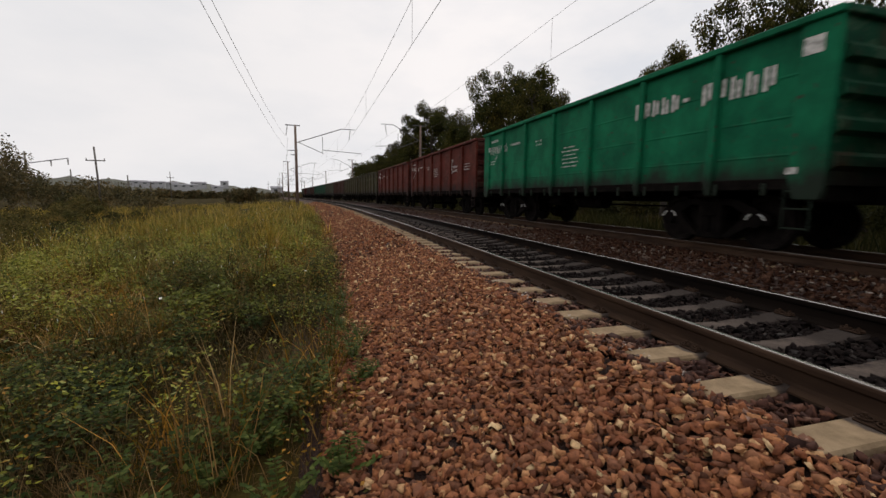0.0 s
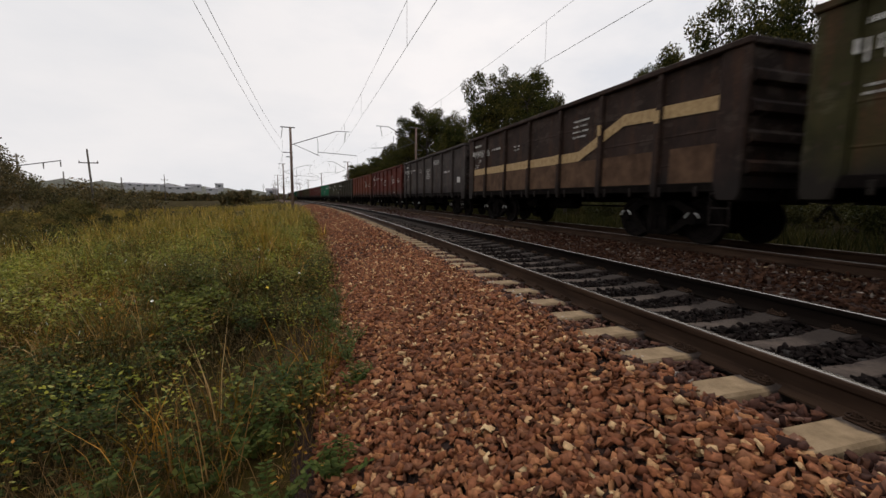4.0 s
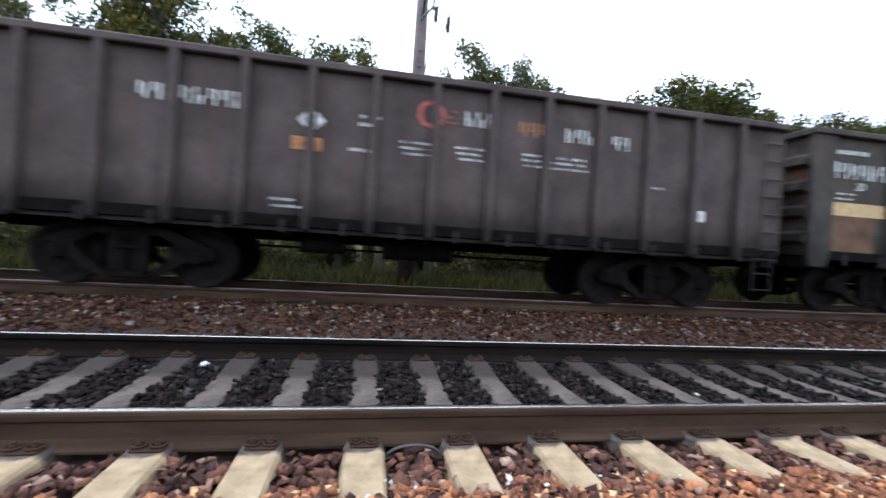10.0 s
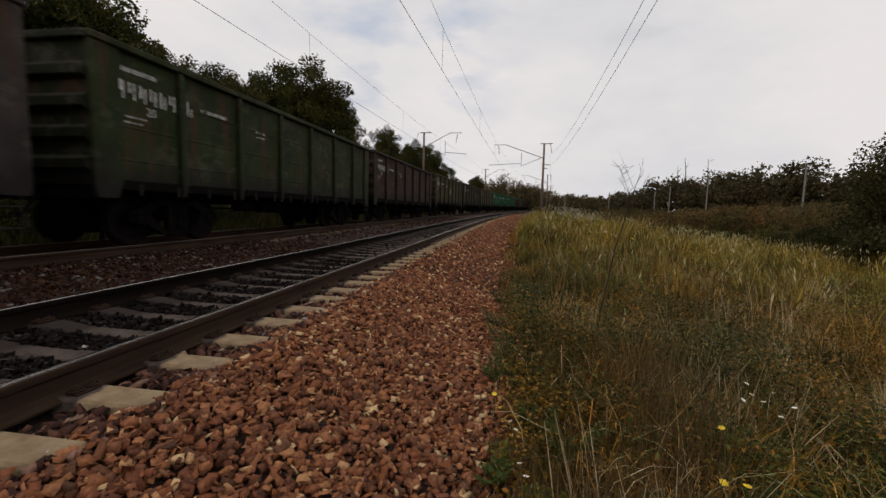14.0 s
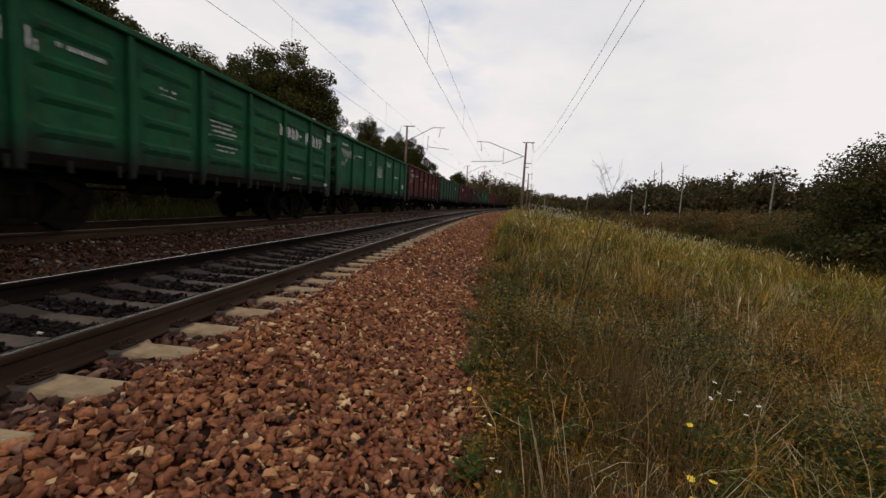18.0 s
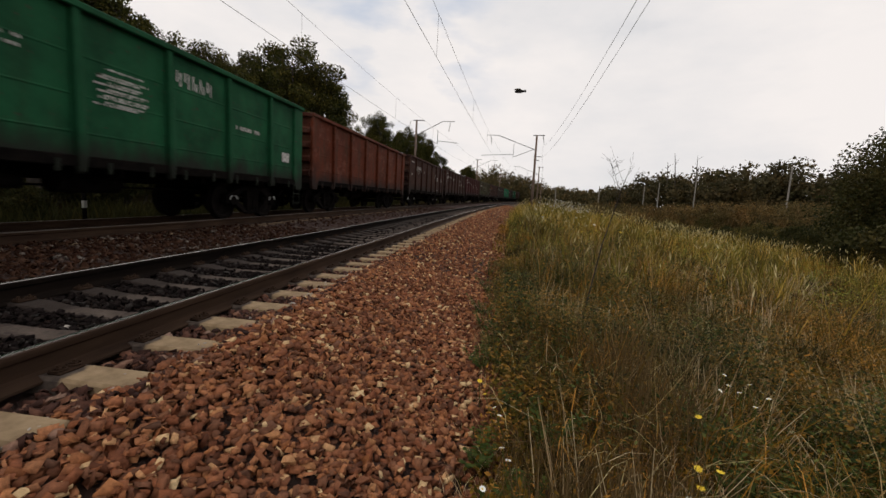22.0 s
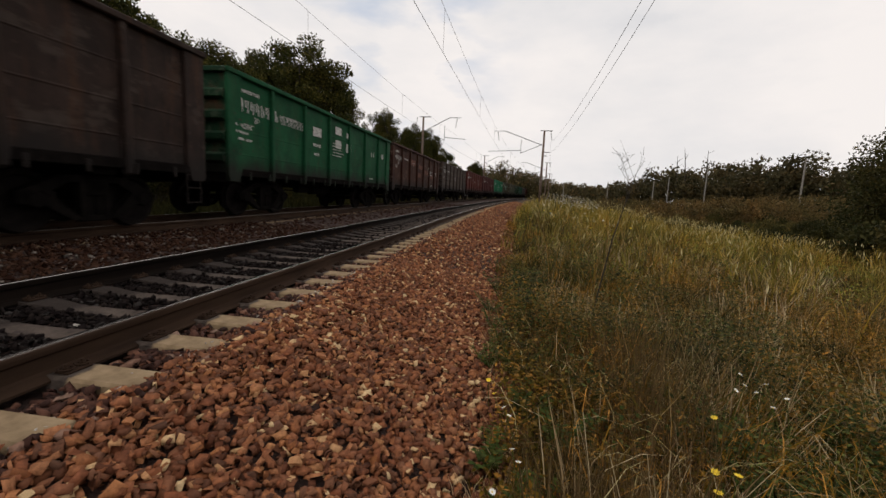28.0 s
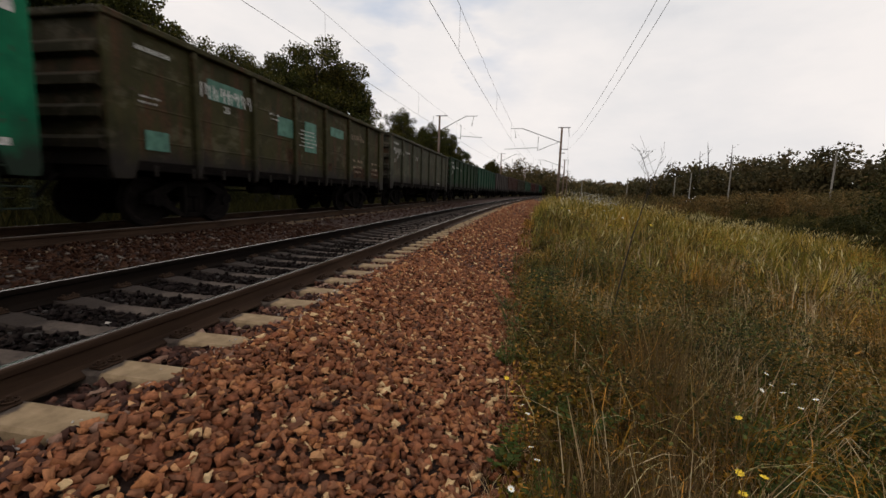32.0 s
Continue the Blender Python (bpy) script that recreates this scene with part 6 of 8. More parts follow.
def wood(name, rng, spots, leaves_each, size, label, leaf=None):
    """A far wood: many crowns whose leaves are one sheet of clumps."""
    cs, rs = [], []
    for x, y, z, h, w in spots:
        wide = min(w * 0.55, h * 0.34)
        for j in range(15):
            d = rng.normal(size=3)
            d /= np.linalg.norm(d)
            out = rng.uniform(0.35, 1.0)
            cs.append((x + d[0] * wide * out, y + d[1] * wide * out, z + h * (0.52 + 0.36 * d[2] * out)))
            rs.append(h * rng.uniform(0.08, 0.17))
    v, f = leaf_cloud(rng, cs, rs, leaves_each * len(spots), size, 0.9)
    return tagged(new(name, big_mesh(name, v, f, leaf or FAR_LEAVES)), label, "woodland", kind="stuff")


rng = np.random.default_rng(77)
spots = []
for i in range(64):
    s = -60 + i * 1.9
    x, y, _ = arc(GAP + rng.uniform(11.5, 15.5), s)
    spots.append((x, y, -0.3, rng.uniform(4.2, 5.6), 2.4))
wood("hedge_thicket", rng, spots, 1100, 0.12, "dense green thicket under the oaks", LEAVES)

# ---- far things, set out by bearing from the place where the camera stands ----
def bearing(az, dist):
    return -3.1 + dist * math.sin(radians(az)), -1.0 + dist * math.cos(radians(az))


def sown(profile, n, near, deep, rng, thick=6.0, drop=2.0):
    """Tree places along a skyline: (bearing, height angle) pairs."""
    spots = []
    a = [p[0] for p in profile]
    e = [p[1] for p in profile]
    for i in range(n):
        az = a[0] + (a[-1] - a[0]) * (i + rng.uniform(0, 1)) / n
        d = near + deep * rng.uniform(0, 1) ** 1.5
        h = 1.0 + d * math.tan(radians(float(np.interp(az, a, e)))) * rng.uniform(0.74, 1.06)
        x, y = bearing(az, d)
        spots.append((x, y, -drop, (h + drop) / 0.98, thick))
    return spots


rng = np.random.default_rng(5)
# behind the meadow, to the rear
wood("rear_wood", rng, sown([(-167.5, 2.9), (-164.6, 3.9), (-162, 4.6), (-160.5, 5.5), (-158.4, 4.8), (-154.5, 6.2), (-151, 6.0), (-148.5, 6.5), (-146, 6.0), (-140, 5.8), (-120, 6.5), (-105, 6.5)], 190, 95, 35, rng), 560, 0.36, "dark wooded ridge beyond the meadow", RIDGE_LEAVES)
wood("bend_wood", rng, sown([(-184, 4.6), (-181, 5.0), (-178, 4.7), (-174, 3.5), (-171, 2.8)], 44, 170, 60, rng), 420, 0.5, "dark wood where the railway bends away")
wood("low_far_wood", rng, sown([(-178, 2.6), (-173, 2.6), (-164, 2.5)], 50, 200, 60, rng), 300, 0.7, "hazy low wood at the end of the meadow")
wood("meadow_thicket", rng, sown([(-168, 1.0), (-158, 1.5), (-152, 2.1), (-146, 2.6), (-140, 3.4)], 80, 52, 36, rng, 3.4, 1.6), 850, 0.10, "brownish thicket along the meadow", THICKET_LEAVES)
wood("corner_trees", rng, sown([(-142.9, 9.8), (-141.5, 10.6), (-139, 10.8), (-130, 11), (-124, 11)], 19, 32, 7, rng, 4.2, 2.4), 4600, 0.09, "tall dark bushes at the edge of the meadow", DARK_LEAVES)
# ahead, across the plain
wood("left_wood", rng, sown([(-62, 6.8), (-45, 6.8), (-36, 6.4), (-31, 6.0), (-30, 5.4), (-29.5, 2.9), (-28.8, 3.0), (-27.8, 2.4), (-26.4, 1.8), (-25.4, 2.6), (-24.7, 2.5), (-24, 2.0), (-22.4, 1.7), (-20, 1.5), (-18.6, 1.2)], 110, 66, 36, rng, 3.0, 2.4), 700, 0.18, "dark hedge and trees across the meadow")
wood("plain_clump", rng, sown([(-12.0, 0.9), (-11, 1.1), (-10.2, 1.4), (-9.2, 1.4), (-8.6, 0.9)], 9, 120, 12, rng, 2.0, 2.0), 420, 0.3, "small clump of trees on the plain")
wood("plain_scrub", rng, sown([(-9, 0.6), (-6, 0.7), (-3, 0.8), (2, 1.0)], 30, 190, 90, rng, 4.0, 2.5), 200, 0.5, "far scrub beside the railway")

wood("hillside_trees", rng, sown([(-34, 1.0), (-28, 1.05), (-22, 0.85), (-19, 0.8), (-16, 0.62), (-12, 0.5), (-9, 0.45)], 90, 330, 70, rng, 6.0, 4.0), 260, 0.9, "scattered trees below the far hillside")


def far_hill():
    """A low wooded rise on the horizon."""
    v, f = [], []
    prof = [(-75, 1.2), (-60, 1.5), (-40, 1.6), (-30, 1.5), (-24, 1.5), (-19, 1.35), (-15, 1.25), (-11, 1.0), (-8, 0.75), (-4, 0.4), (4, 0.3)]
    az = np.linspace(-75, 4, 90)
    for a in az:
        h = float(np.interp(a, [p[0] for p in prof], [p[1] for p in prof])) * (1 + 0.10 * math.sin(a * 2.1) + 0.06 * math.sin(a * 5.7))
        for d, k in ((520, -0.1), (640, 0.75), (760, 1.0), (950, 0.9)):
            x, y = bearing(a, d)
            v.append((x, y, -3 + (4 + 760 * math.tan(radians(h))) * k if k > 0 else -3.5))
    for i in range(len(az) - 1):
        for j in range(3):
            p = i * 4 + j
            f.append((p, p + 1, p + 5, p + 4))
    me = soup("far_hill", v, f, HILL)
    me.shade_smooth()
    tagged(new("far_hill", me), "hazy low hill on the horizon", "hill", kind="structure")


far_hill()


def far_house(az, dist, up, wide, high, turn, roof):
    """A plain long building with a shallow roof and a row of windows."""
    x, y = bearing(az, dist)
    z = 1.0 + dist * math.tan(radians(up))
    w = empty("farm_building", pose(x, y, z, 0, 0, -az + turn))
    bm = bmesh.new()
    box(bm, -wide / 2, -5, -3, wide / 2, 5, high)
    part("wall", bm, HOUSE_WALL, w)
    bm = bmesh.new()
    prism(bm, [(-5.6, high), (5.6, high), (0, high + roof)], -wide / 2 - 0.5, wide / 2 + 0.5)
    part("roof", bm, HOUSE_ROOF, w).matrix_local = Matrix.Rotation(math.pi / 2, 4, "Z")
    for i in range(int(wide / 6)):
        bm = bmesh.new()
        box(bm, -wide / 2 + 2 + i * 6, -5.06, high * 0.3, -wide / 2 + 4.4 + i * 6, -4.97, high * 0.75)
        part("window", bm, DARK_PANE, w)
    return tagged(w, "pale long low building on the far hillside", "building", "buildings on the hillside")


for args in ((-20.5, 500, 1.05, 13, 2.4, 10, 1.2), (-19.2, 470, 1.0, 18, 2.2, -8, 1.2), (-17.4, 480, 0.95, 10, 2.4, 5, 1.2), (-16.2, 440, 0.75, 20, 2.4, 0, 1.0), (-14.8, 480, 1.0, 12, 2.6, 12, 1.4), (-12.9, 430, 0.65, 9, 2.2, 0, 1.0), (-12.1, 500, 1.05, 7, 4, 4, 1.2), (-6.2, 330, 0.35, 8, 3, 0, 1.5)):
    far_house(*args)


def wood_pole(az, dist, top, arms, lean=0.0):
    """A timber pole with a short cross-arm and pin insulators."""
    x, y = bearing(az, dist)
    h = 1.0 + dist * math.tan(radians(top)) + 2.2
    w = empty("wooden_power_pole", pose(x, y, -2.2, 0, lean, -az))
    bm = bmesh.new()
    rod(bm, (0, 0, 0), (0, 0, h), 0.16, 0.11, 10)
    part("pole_shaft", bm, WOOD_POLE, w, smooth=True)
    if arms:
        bm = bmesh.new()
        box(bm, -arms, -0.06, h - 2.0, arms, 0.06, h - 1.86, 0.01)
        part("cross_arm", bm, WOOD_POLE, w)
        for dx in (-arms * 0.9, arms * 0.9):
            bm = bmesh.new()
            rod(bm, (dx, 0, h - 1.86), (dx, 0, h - 1.6), 0.07, 0.04, 8)
            part("insulator", bm, GLASS_INS, w)
    return tagged(w, "grey weathered wooden pole with a short cross-arm", "power pole", "poles across the meadow")


wood_pole(-23.9, 78, 4.8, 1.1, -1.8)
wood_pole(-17.6, 170, 2.5, 1.0)
wood_pole(-26.1, 120, 2.4, 0)
wood_pole(-21.5, 110, 2.0, 0.6)
wood_pole(-19.5, 95, 1.3, 0)
for az, d, top in ((-4.9, 240, 1.8), (-3.2, 260, 2.3), (-7.2, 300, 1.7)):
    wood_pole(az, d, top, 0.9)
# an old mast with two raised arms
xv, yv = bearing(-29.3, 95)
vm = empty("twin_arm_mast", pose(xv, yv, -2.2, 0, 0, 29.3))
bm = bmesh.new()
rod(bm, (0, 0, 0), (0, 0, 9.7), 0.2, 0.14, 10)
part("mast_shaft", bm, POST_CONCRETE, vm, smooth=True)
bm = bmesh.new()
for sx in (-1, 1):
    rod(bm, (0, 0, 7.8), (sx * 5.2, 0, 9.0), 0.07, sides=6)
part("mast_arms", bm, GALV, vm)
for sx in (-5.1, -3.0, 3.0, 5.1):
    bm = bmesh.new()
    rod(bm, (sx, 0, 8.9 - (0.5 if abs(sx) < 4 else 0.1)), (sx, 0, 7.9 - (0.4 if abs(sx) < 4 else 0.0)), 0.10, 0.06, 8)
    part("insulator", bm, GLASS_INS, vm)
tagged(vm, "pale concrete mast with two raised steel arms", "mast")


def concrete_post(az, dist, top, width=0.28):
    x, y = bearing(az, dist)
    h = 1.0 + dist * math.tan(radians(top)) + 1.8
    bm = bmesh.new()
    rod(bm, (0, 0, 0), (0, 0, h), width * 0.42, width * 0.30, 8)
    ob = part("concrete_post", bm, POST_CONCRETE)
    ob.matrix_world = pose(x, y, -1.8)
    tagged(ob, "pale bare concrete post standing in the thicket", "post", "posts in the thicket")


for a in ((-147.7, 76, 5.4, 0.34), (-156.2, 84, 4.6, 0.3), (-160.0, 86, 3.4, 0.28), (-161.6, 86, 2.9, 0.28), (-166.8, 84, 2.7, 0.26), (-172.2, 120, 2.2, 0.35)):
    concrete_post(*a)


def dead_stalk(az, dist, seed):
    """A bare branching weed stalk."""
    r = random.Random(seed)
    x, y = bearing(az, dist)
    bm = bmesh.new()
    tip = Vector((-0.25, 0.05, 1.75))
    mid = Vector((-0.05, 0, 0.9))
    rod(bm, (0.22, 0, -0.9), mid, 0.011, 0.009, 5)
    rod(bm, mid, tip, 0.009, 0.004, 5)
    for i in range(11):
        a = mid.lerp(tip, r.uniform(0.45, 1.0))
        b = a + Vector((r.uniform(-0.26, 0.22), r.uniform(-0.2, 0.2), r.uniform(0.12, 0.5)))
        rod(bm, a, b, 0.0022, 0.0009, 4)
        for j in range(3):
            c = a.lerp(b, r.uniform(0.4, 1))
            rod(bm, c, c + Vector((r.uniform(-0.12, 0.12), r.uniform(-0.1, 0.1), r.uniform(0.02, 0.14))), 0.0022, 0.0014, 4)
    ob = part("dead_weed_stalk", bm, BARK)
    ob.matrix_world = pose(x, y, -0.36, 0, 0, -az + 180)
    tagged(ob, "bare dark branching weed stalk above the grass", "weed")


dead_stalk(-166.6, 6.2, 3)


def bare_snag(az, dist, top, seed):
    """A thin dead tree that stands out of the wood, bare but for a few stubs."""
    rnd = random.Random(seed)
    x, y = -3.1 + dist * math.sin(radians(az)), -1.1 + dist * math.cos(radians(az))
    w = empty("bare_snag", pose(x, y, 0, rnd.uniform(-4, 4), rnd.uniform(-4, 4), 0))
    bm = bmesh.new()
    rod(bm, (0, 0, -1.5), (0, 0, top * 0.6), 0.16, 0.11, 7)
    rod(bm, (0, 0, top * 0.6), (0.2, 0.1, top), 0.11, 0.03, 7)
    part("trunk", bm, BARK, w)
    for i in range(5):
        u, a = rnd.uniform(0.65, 0.95), rnd.uniform(0, 6.283)
        bm = bmesh.new()
        rod(bm, (0, 0, top * u), (math.cos(a) * 0.9, math.sin(a) * 0.9, top * u + 0.7), 0.04, 0.012, 5)
        part("branch_stub", bm, BARK, w)
    return tagged(w, "thin bare dead tree rising out of the wood", "tree", "dead trees on the ridge")


for az, el, seed in ((-159.1, 5.9, 1), (-158.0, 6.9, 2), (-156.3, 6.5, 3)):
    bare_snag(az, 100, 1.0 + 100 * math.tan(radians(el)), seed)

# a short striped stake beside the far track
stake = empty("track_marker_stake", pose(7.15, -10.36, -0.35))
bm = bmesh.new()
rod(bm, (0, 0, 0), (0, 0, 1.2), 0.05, 0.045, 10)
part("stake_shaft", bm, UNDER, stake, smooth=True)
for z0, z1 in ((1.08, 1.17), (0.66, 0.84)):
    bm = bmesh.new()
    rod(bm, (0, 0, z0), (0, 0, z1), 0.054, 0.053, 10)
    part("white_band", bm, CAP_WHITE, stake)
tagged(stake, "short dark stake with white painted bands beside the track", "marker post")

# ---- meadow grass, weeds and flowers ----
def blades(rng, n, s0, s1, o0, o1, h0, h1, width, lean=0.35, height=None, keep=None):
    """Bent tapering blades: two faces each, strewn between two distances along and across."""
    s, o = rng.uniform(s0, s1, n), rng.uniform(o0, o1, n)
    patch = np.array([noise.noise((a * 0.75, b * 0.75, 3.0)) for a, b in zip(s[::8], o[::8])]).repeat(8)[:n]
    if len(patch) < n:
        patch = np.pad(patch, (0, n - len(patch)), mode="edge")
    # tufts: pull the eight that share a patch value together
    s[: len(s) // 8 * 8] = (s[: len(s) // 8 * 8].reshape(-1, 8)[:, :1] + rng.normal(0, 0.10, (len(s) // 8, 8))).ravel()
    o[: len(o) // 8 * 8] = (o[: len(o) // 8 * 8].reshape(-1, 8)[:, :1] + rng.normal(0, 0.10, (len(o) // 8, 8))).ravel()
    o = np.minimum(o, -3.06 + 0.20 / (1 + np.exp((s + 1.5) * 3)) + 0.12 * np.sin(s * 1.7) + 0.10 * np.sin(s * 4.3) - rng.exponential(0.07, n))
    h = rng.uniform(h0, h1, n) * (1 + 0.85 * patch)
    edge = np.clip((-3.1 - o) / 0.8, 0.0, 1.0)
    h *= 0.5 + 0.5 * edge
    if height is not None:
        h *= height(s, o)
    bare = (patch < -0.12) & (rng.uniform(0, 1, n) < 0.65)
    h = np.where(bare, h * 0.4, h)
    if keep is not None:
        ok = rng.uniform(0, 1, n) < keep(s, o)
        s, o, h = s[ok], o[ok], h[ok]
        n = len(s)
    x, y = arc_np(o, s)
    z = np.interp(o, [-60, -14, -6, -4.0, -3.3, -3.0], [-2.2, -1.25, -0.85, -0.62, -0.5, -0.42]) - 0.03
    z = z + np.interp(s, [-420, -100, -52, -28, -10], [3.4, 0.8, 0.34, 0.13, 0.0]) + verge(s, o)
    p = np.stack([x, y, z], 1)
    ang = rng.uniform(0, 2 * np.pi, n)
    side = np.stack([np.cos(ang), np.sin(ang), 0 * ang], 1) * (width * rng.uniform(0.6, 1.3, n) / 2)[:, None]
    la = rng.uniform(0, 2 * np.pi, n)
    bend = np.stack([np.cos(la), np.sin(la), 0 * la], 1) * (h * lean * rng.uniform(0.2, 1.2, n))[:, None]
    up = np.zeros((n, 3))
    up[:, 2] = h
    mid = p + up * 0.55 + bend * 0.35
    tip = p + up + bend
    v = np.stack([p - side, p + side, mid + side * 0.75, mid - side * 0.75, tip - side * 0.12, tip + side * 0.12], 1).reshape(-1, 3)
    b = np.arange(n)[:, None] * 6
    f = np.concatenate([b + [0, 1, 2, 3], b + [3, 2, 5, 4]], 0)
    return v, f


def hollow(s, o):
    """Lower growth round a hollow beside the ballast and where people tread."""
    d = np.hypot((s - 3.9 + 0.5 * (o + 4.15)) / 1.7, (o + 4.15) / 0.9)
    low = np.clip((np.hypot((s + 0.2) / 2.2, (o + 3.4) / 1.6) - 0.35) / 0.8, 0.35, 1)
    return np.clip(d, 0.1, 1) * low


def tussocks(s, o):
    """Uneven growth: tufts and dips a stride across."""
    n = np.sin(1.7 * s + 0.9 * o + 0.8 * np.sin(1.3 * o)) + np.sin(2.6 * o - 1.1 * s + 1.0) + 0.8 * np.sin(4.3 * s + 3.1 * o) + 0.6 * np.sin(7.1 * o - 3.7 * s)
    return np.clip(0.74 + 0.24 * n, 0.28, 1.3)


def tufted(s, o):
    return hollow(s, o) * tussocks(s, o)


def dell(s, o):
    """Bare dark soil in the hollow."""
    return np.clip(np.hypot((s - 3.9 + 0.5 * (o + 4.15)) / 1.7, (o + 4.15) / 0.9) * 1.6 - 0.7, 0.04, 1)


rng = np.random.default_rng(2024)
tagged(new("meadow_grass", big_mesh("meadow_grass", *blades(rng, 46000, -9, 9, -10.5, -3.1, 0.12, 0.48, 0.0065, 0.95, tufted, lambda s, o: np.where(s > -1, np.clip(np.hypot(s + 0.7, o + 3.3) / 8, 0.2, 0.75), 1.0) * dell(s, o) * np.clip(tussocks(s, o) + 0.2, 0.35, 1)), GRASS)), "knee-high green and straw-coloured meadow grass", "grass", kind="stuff")
tagged(new("meadow_grass_mid", big_mesh("meadow_grass_mid", *blades(rng, 52000, -22, 22, -20, -3.1, 0.28, 0.72, 0.008, 0.55, tufted, lambda s, o: np.where(np.hypot(s + 1, o + 3.2) < 3.2, 0.15, 1.0) * dell(s, o) * np.clip(tussocks(s, o) + 0.2, 0.35, 1)), GRASS)), "knee-high green and straw-coloured meadow grass", "grass", kind="stuff")
# the far blades take the lightened colour
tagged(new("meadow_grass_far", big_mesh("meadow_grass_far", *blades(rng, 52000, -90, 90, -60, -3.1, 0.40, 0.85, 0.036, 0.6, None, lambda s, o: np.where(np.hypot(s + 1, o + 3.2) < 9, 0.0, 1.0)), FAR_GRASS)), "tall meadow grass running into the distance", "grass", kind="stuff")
tagged(new("seeding_grass", big_mesh("seeding_grass", *blades(rng, 46000, -34, 38, -24, -3.3, 0.44, 0.84, 0.014, 0.5, tussocks, lambda s, o: np.clip((np.hypot(s + 1, o + 3.2) - 6.5) / 5, 0.0, 1.0) * np.clip(tussocks(s, o) + 0.1, 0.3, 1)), FAR_GRASS)), "pale grass further out in the meadow, lightened for the bright distance", "grass", kind="stuff")
tagged(new("dry_stalks", big_mesh("dry_stalks", *blades(rng, 5200, -9, 9, -11, -3.25, 0.45, 0.9, 0.006, 0.55, None, lambda s, o: np.where(s < -1.5, 1.0, 0.2) * dell(s, o)), DRY_GRASS)), "thin straw-coloured dry grass stalks", "grass", kind="stuff")
tagged(new("dry_stalks_far", big_mesh("dry_stalks_far", *blades(rng, 6000, -45, 40, -24, -3.3, 0.5, 0.9, 0.008, 0.35), DRY_GRASS)), "pale dry grass stalks over the meadow", "grass", kind="stuff")
tagged(new("verge_grass", big_mesh("verge_grass", *blades(rng, 9000, GAP + 0 - 30, 30, -3.2, -3.0, 0.05, 0.22, 0.006, 0.6), GRASS)), "short grass creeping onto the ballast edge", "grass", kind="stuff")


def arching(n, s0, s1, o0, o1, h0, h1, width, droop, loose=0.06):
    """Long leaves that rise, arch over and hang at the tip."""
    k = n // 5
    s, o = rng.uniform(s0, s1, k).repeat(5) + rng.normal(0, loose, k * 5), rng.uniform(o0, o1, k).repeat(5) + rng.normal(0, loose, k * 5)
    open_ground = rng.uniform(0, 1, len(s)) < dell(s, o)
    s, o = s[open_ground], o[open_ground]
    n = len(s)
    h = rng.uniform(h0, h1, n) * np.clip(hollow(s, o), 0.45, 1)
    x, y = arc_np(o, s)
    z = np.interp(o, [-60, -14, -6, -4.0, -3.3, -3.0], [-2.2, -1.25, -0.85, -0.62, -0.5, -0.42]) + verge(s, o)
    a = rng.uniform(0, 6.283, n)
    d, q = np.stack([np.cos(a), np.sin(a), 0 * a], 1), np.stack([-np.sin(a), np.cos(a), 0 * a], 1)
    p = np.stack([x, y, z], 1)
    rows = []
    for u, w in ((0.0, 0.6), (0.4, 1.0), (0.75, 0.8), (1.0, 0.08)):
        c = p + d * (h * droop * u ** 1.7)[:, None]
        c[:, 2] += h * (1.55 * u - 0.75 * u * u * (1 + 0.35 * droop))
        rows += [c - q * width * w / 2, c + q * width * w / 2]
    v = np.stack(rows, 1).reshape(-1, 3)
    b = np.arange(n)[:, None] * 8
    return v, np.concatenate([b + [0, 1, 3, 2], b + [2, 3, 5, 4], b + [4, 5, 7, 6]], 0)


tagged(new("arching_grass", big_mesh("arching_grass", *arching(6500, 3.6, 16, -9.5, -3.5, 0.22, 0.5, 0.009, 0.75), GRASS)), "long arching leaves of coarse meadow grass", "grass", kind="stuff")
tagged(new("arching_grass_behind", big_mesh("arching_grass_behind", *arching(7000, -15, -2.2, -9.0, -3.5, 0.25, 0.55, 0.007, 0.6), GRASS)), "long arching leaves of coarse meadow grass", "grass", kind="stuff")
tagged(new("pale_stalks", big_mesh("pale_stalks", *arching(520, -7, -2.4, -7.5, -3.8, 0.35, 0.7, 0.0042, 0.8, 0.3), PLUME)), "pale leaning stalks of dead grass", "grass", kind="stuff")
tagged(new("bent_straw", big_mesh("bent_straw", *arching(1500, -12, -2.8, -9.5, -3.6, 0.32, 0.62, 0.0055, 0.9, 0.3), STRAW)), "bleached bent stalks over the meadow", "grass", kind="stuff")
tagged(new("pale_blades", big_mesh("pale_blades", *arching(1000, 3.0, 12, -9, -4.4, 0.3, 0.6, 0.012, 0.75), DRY_GRASS)), "pale arching leaves of coarse grass", "grass", kind="stuff")
tagged(new("brown_grass", big_mesh("brown_grass", *blades(rng, 4800, -5.2, -1.9, -4.4, -3.25, 0.42, 0.74, 0.0042, 0.26), BROWN_STALK)), "reddish-brown dead grass in a loose clump", "grass", kind="stuff")
tagged(new("brown_grass_ahead", big_mesh("brown_grass_ahead", *blades(rng, 4000, 0.6, 6, -6, -3.2, 0.15, 0.42, 0.0045, 0.7, None, dell), BROWN_STALK)), "reddish-brown dead grass among the herbs", "grass", kind="stuff")


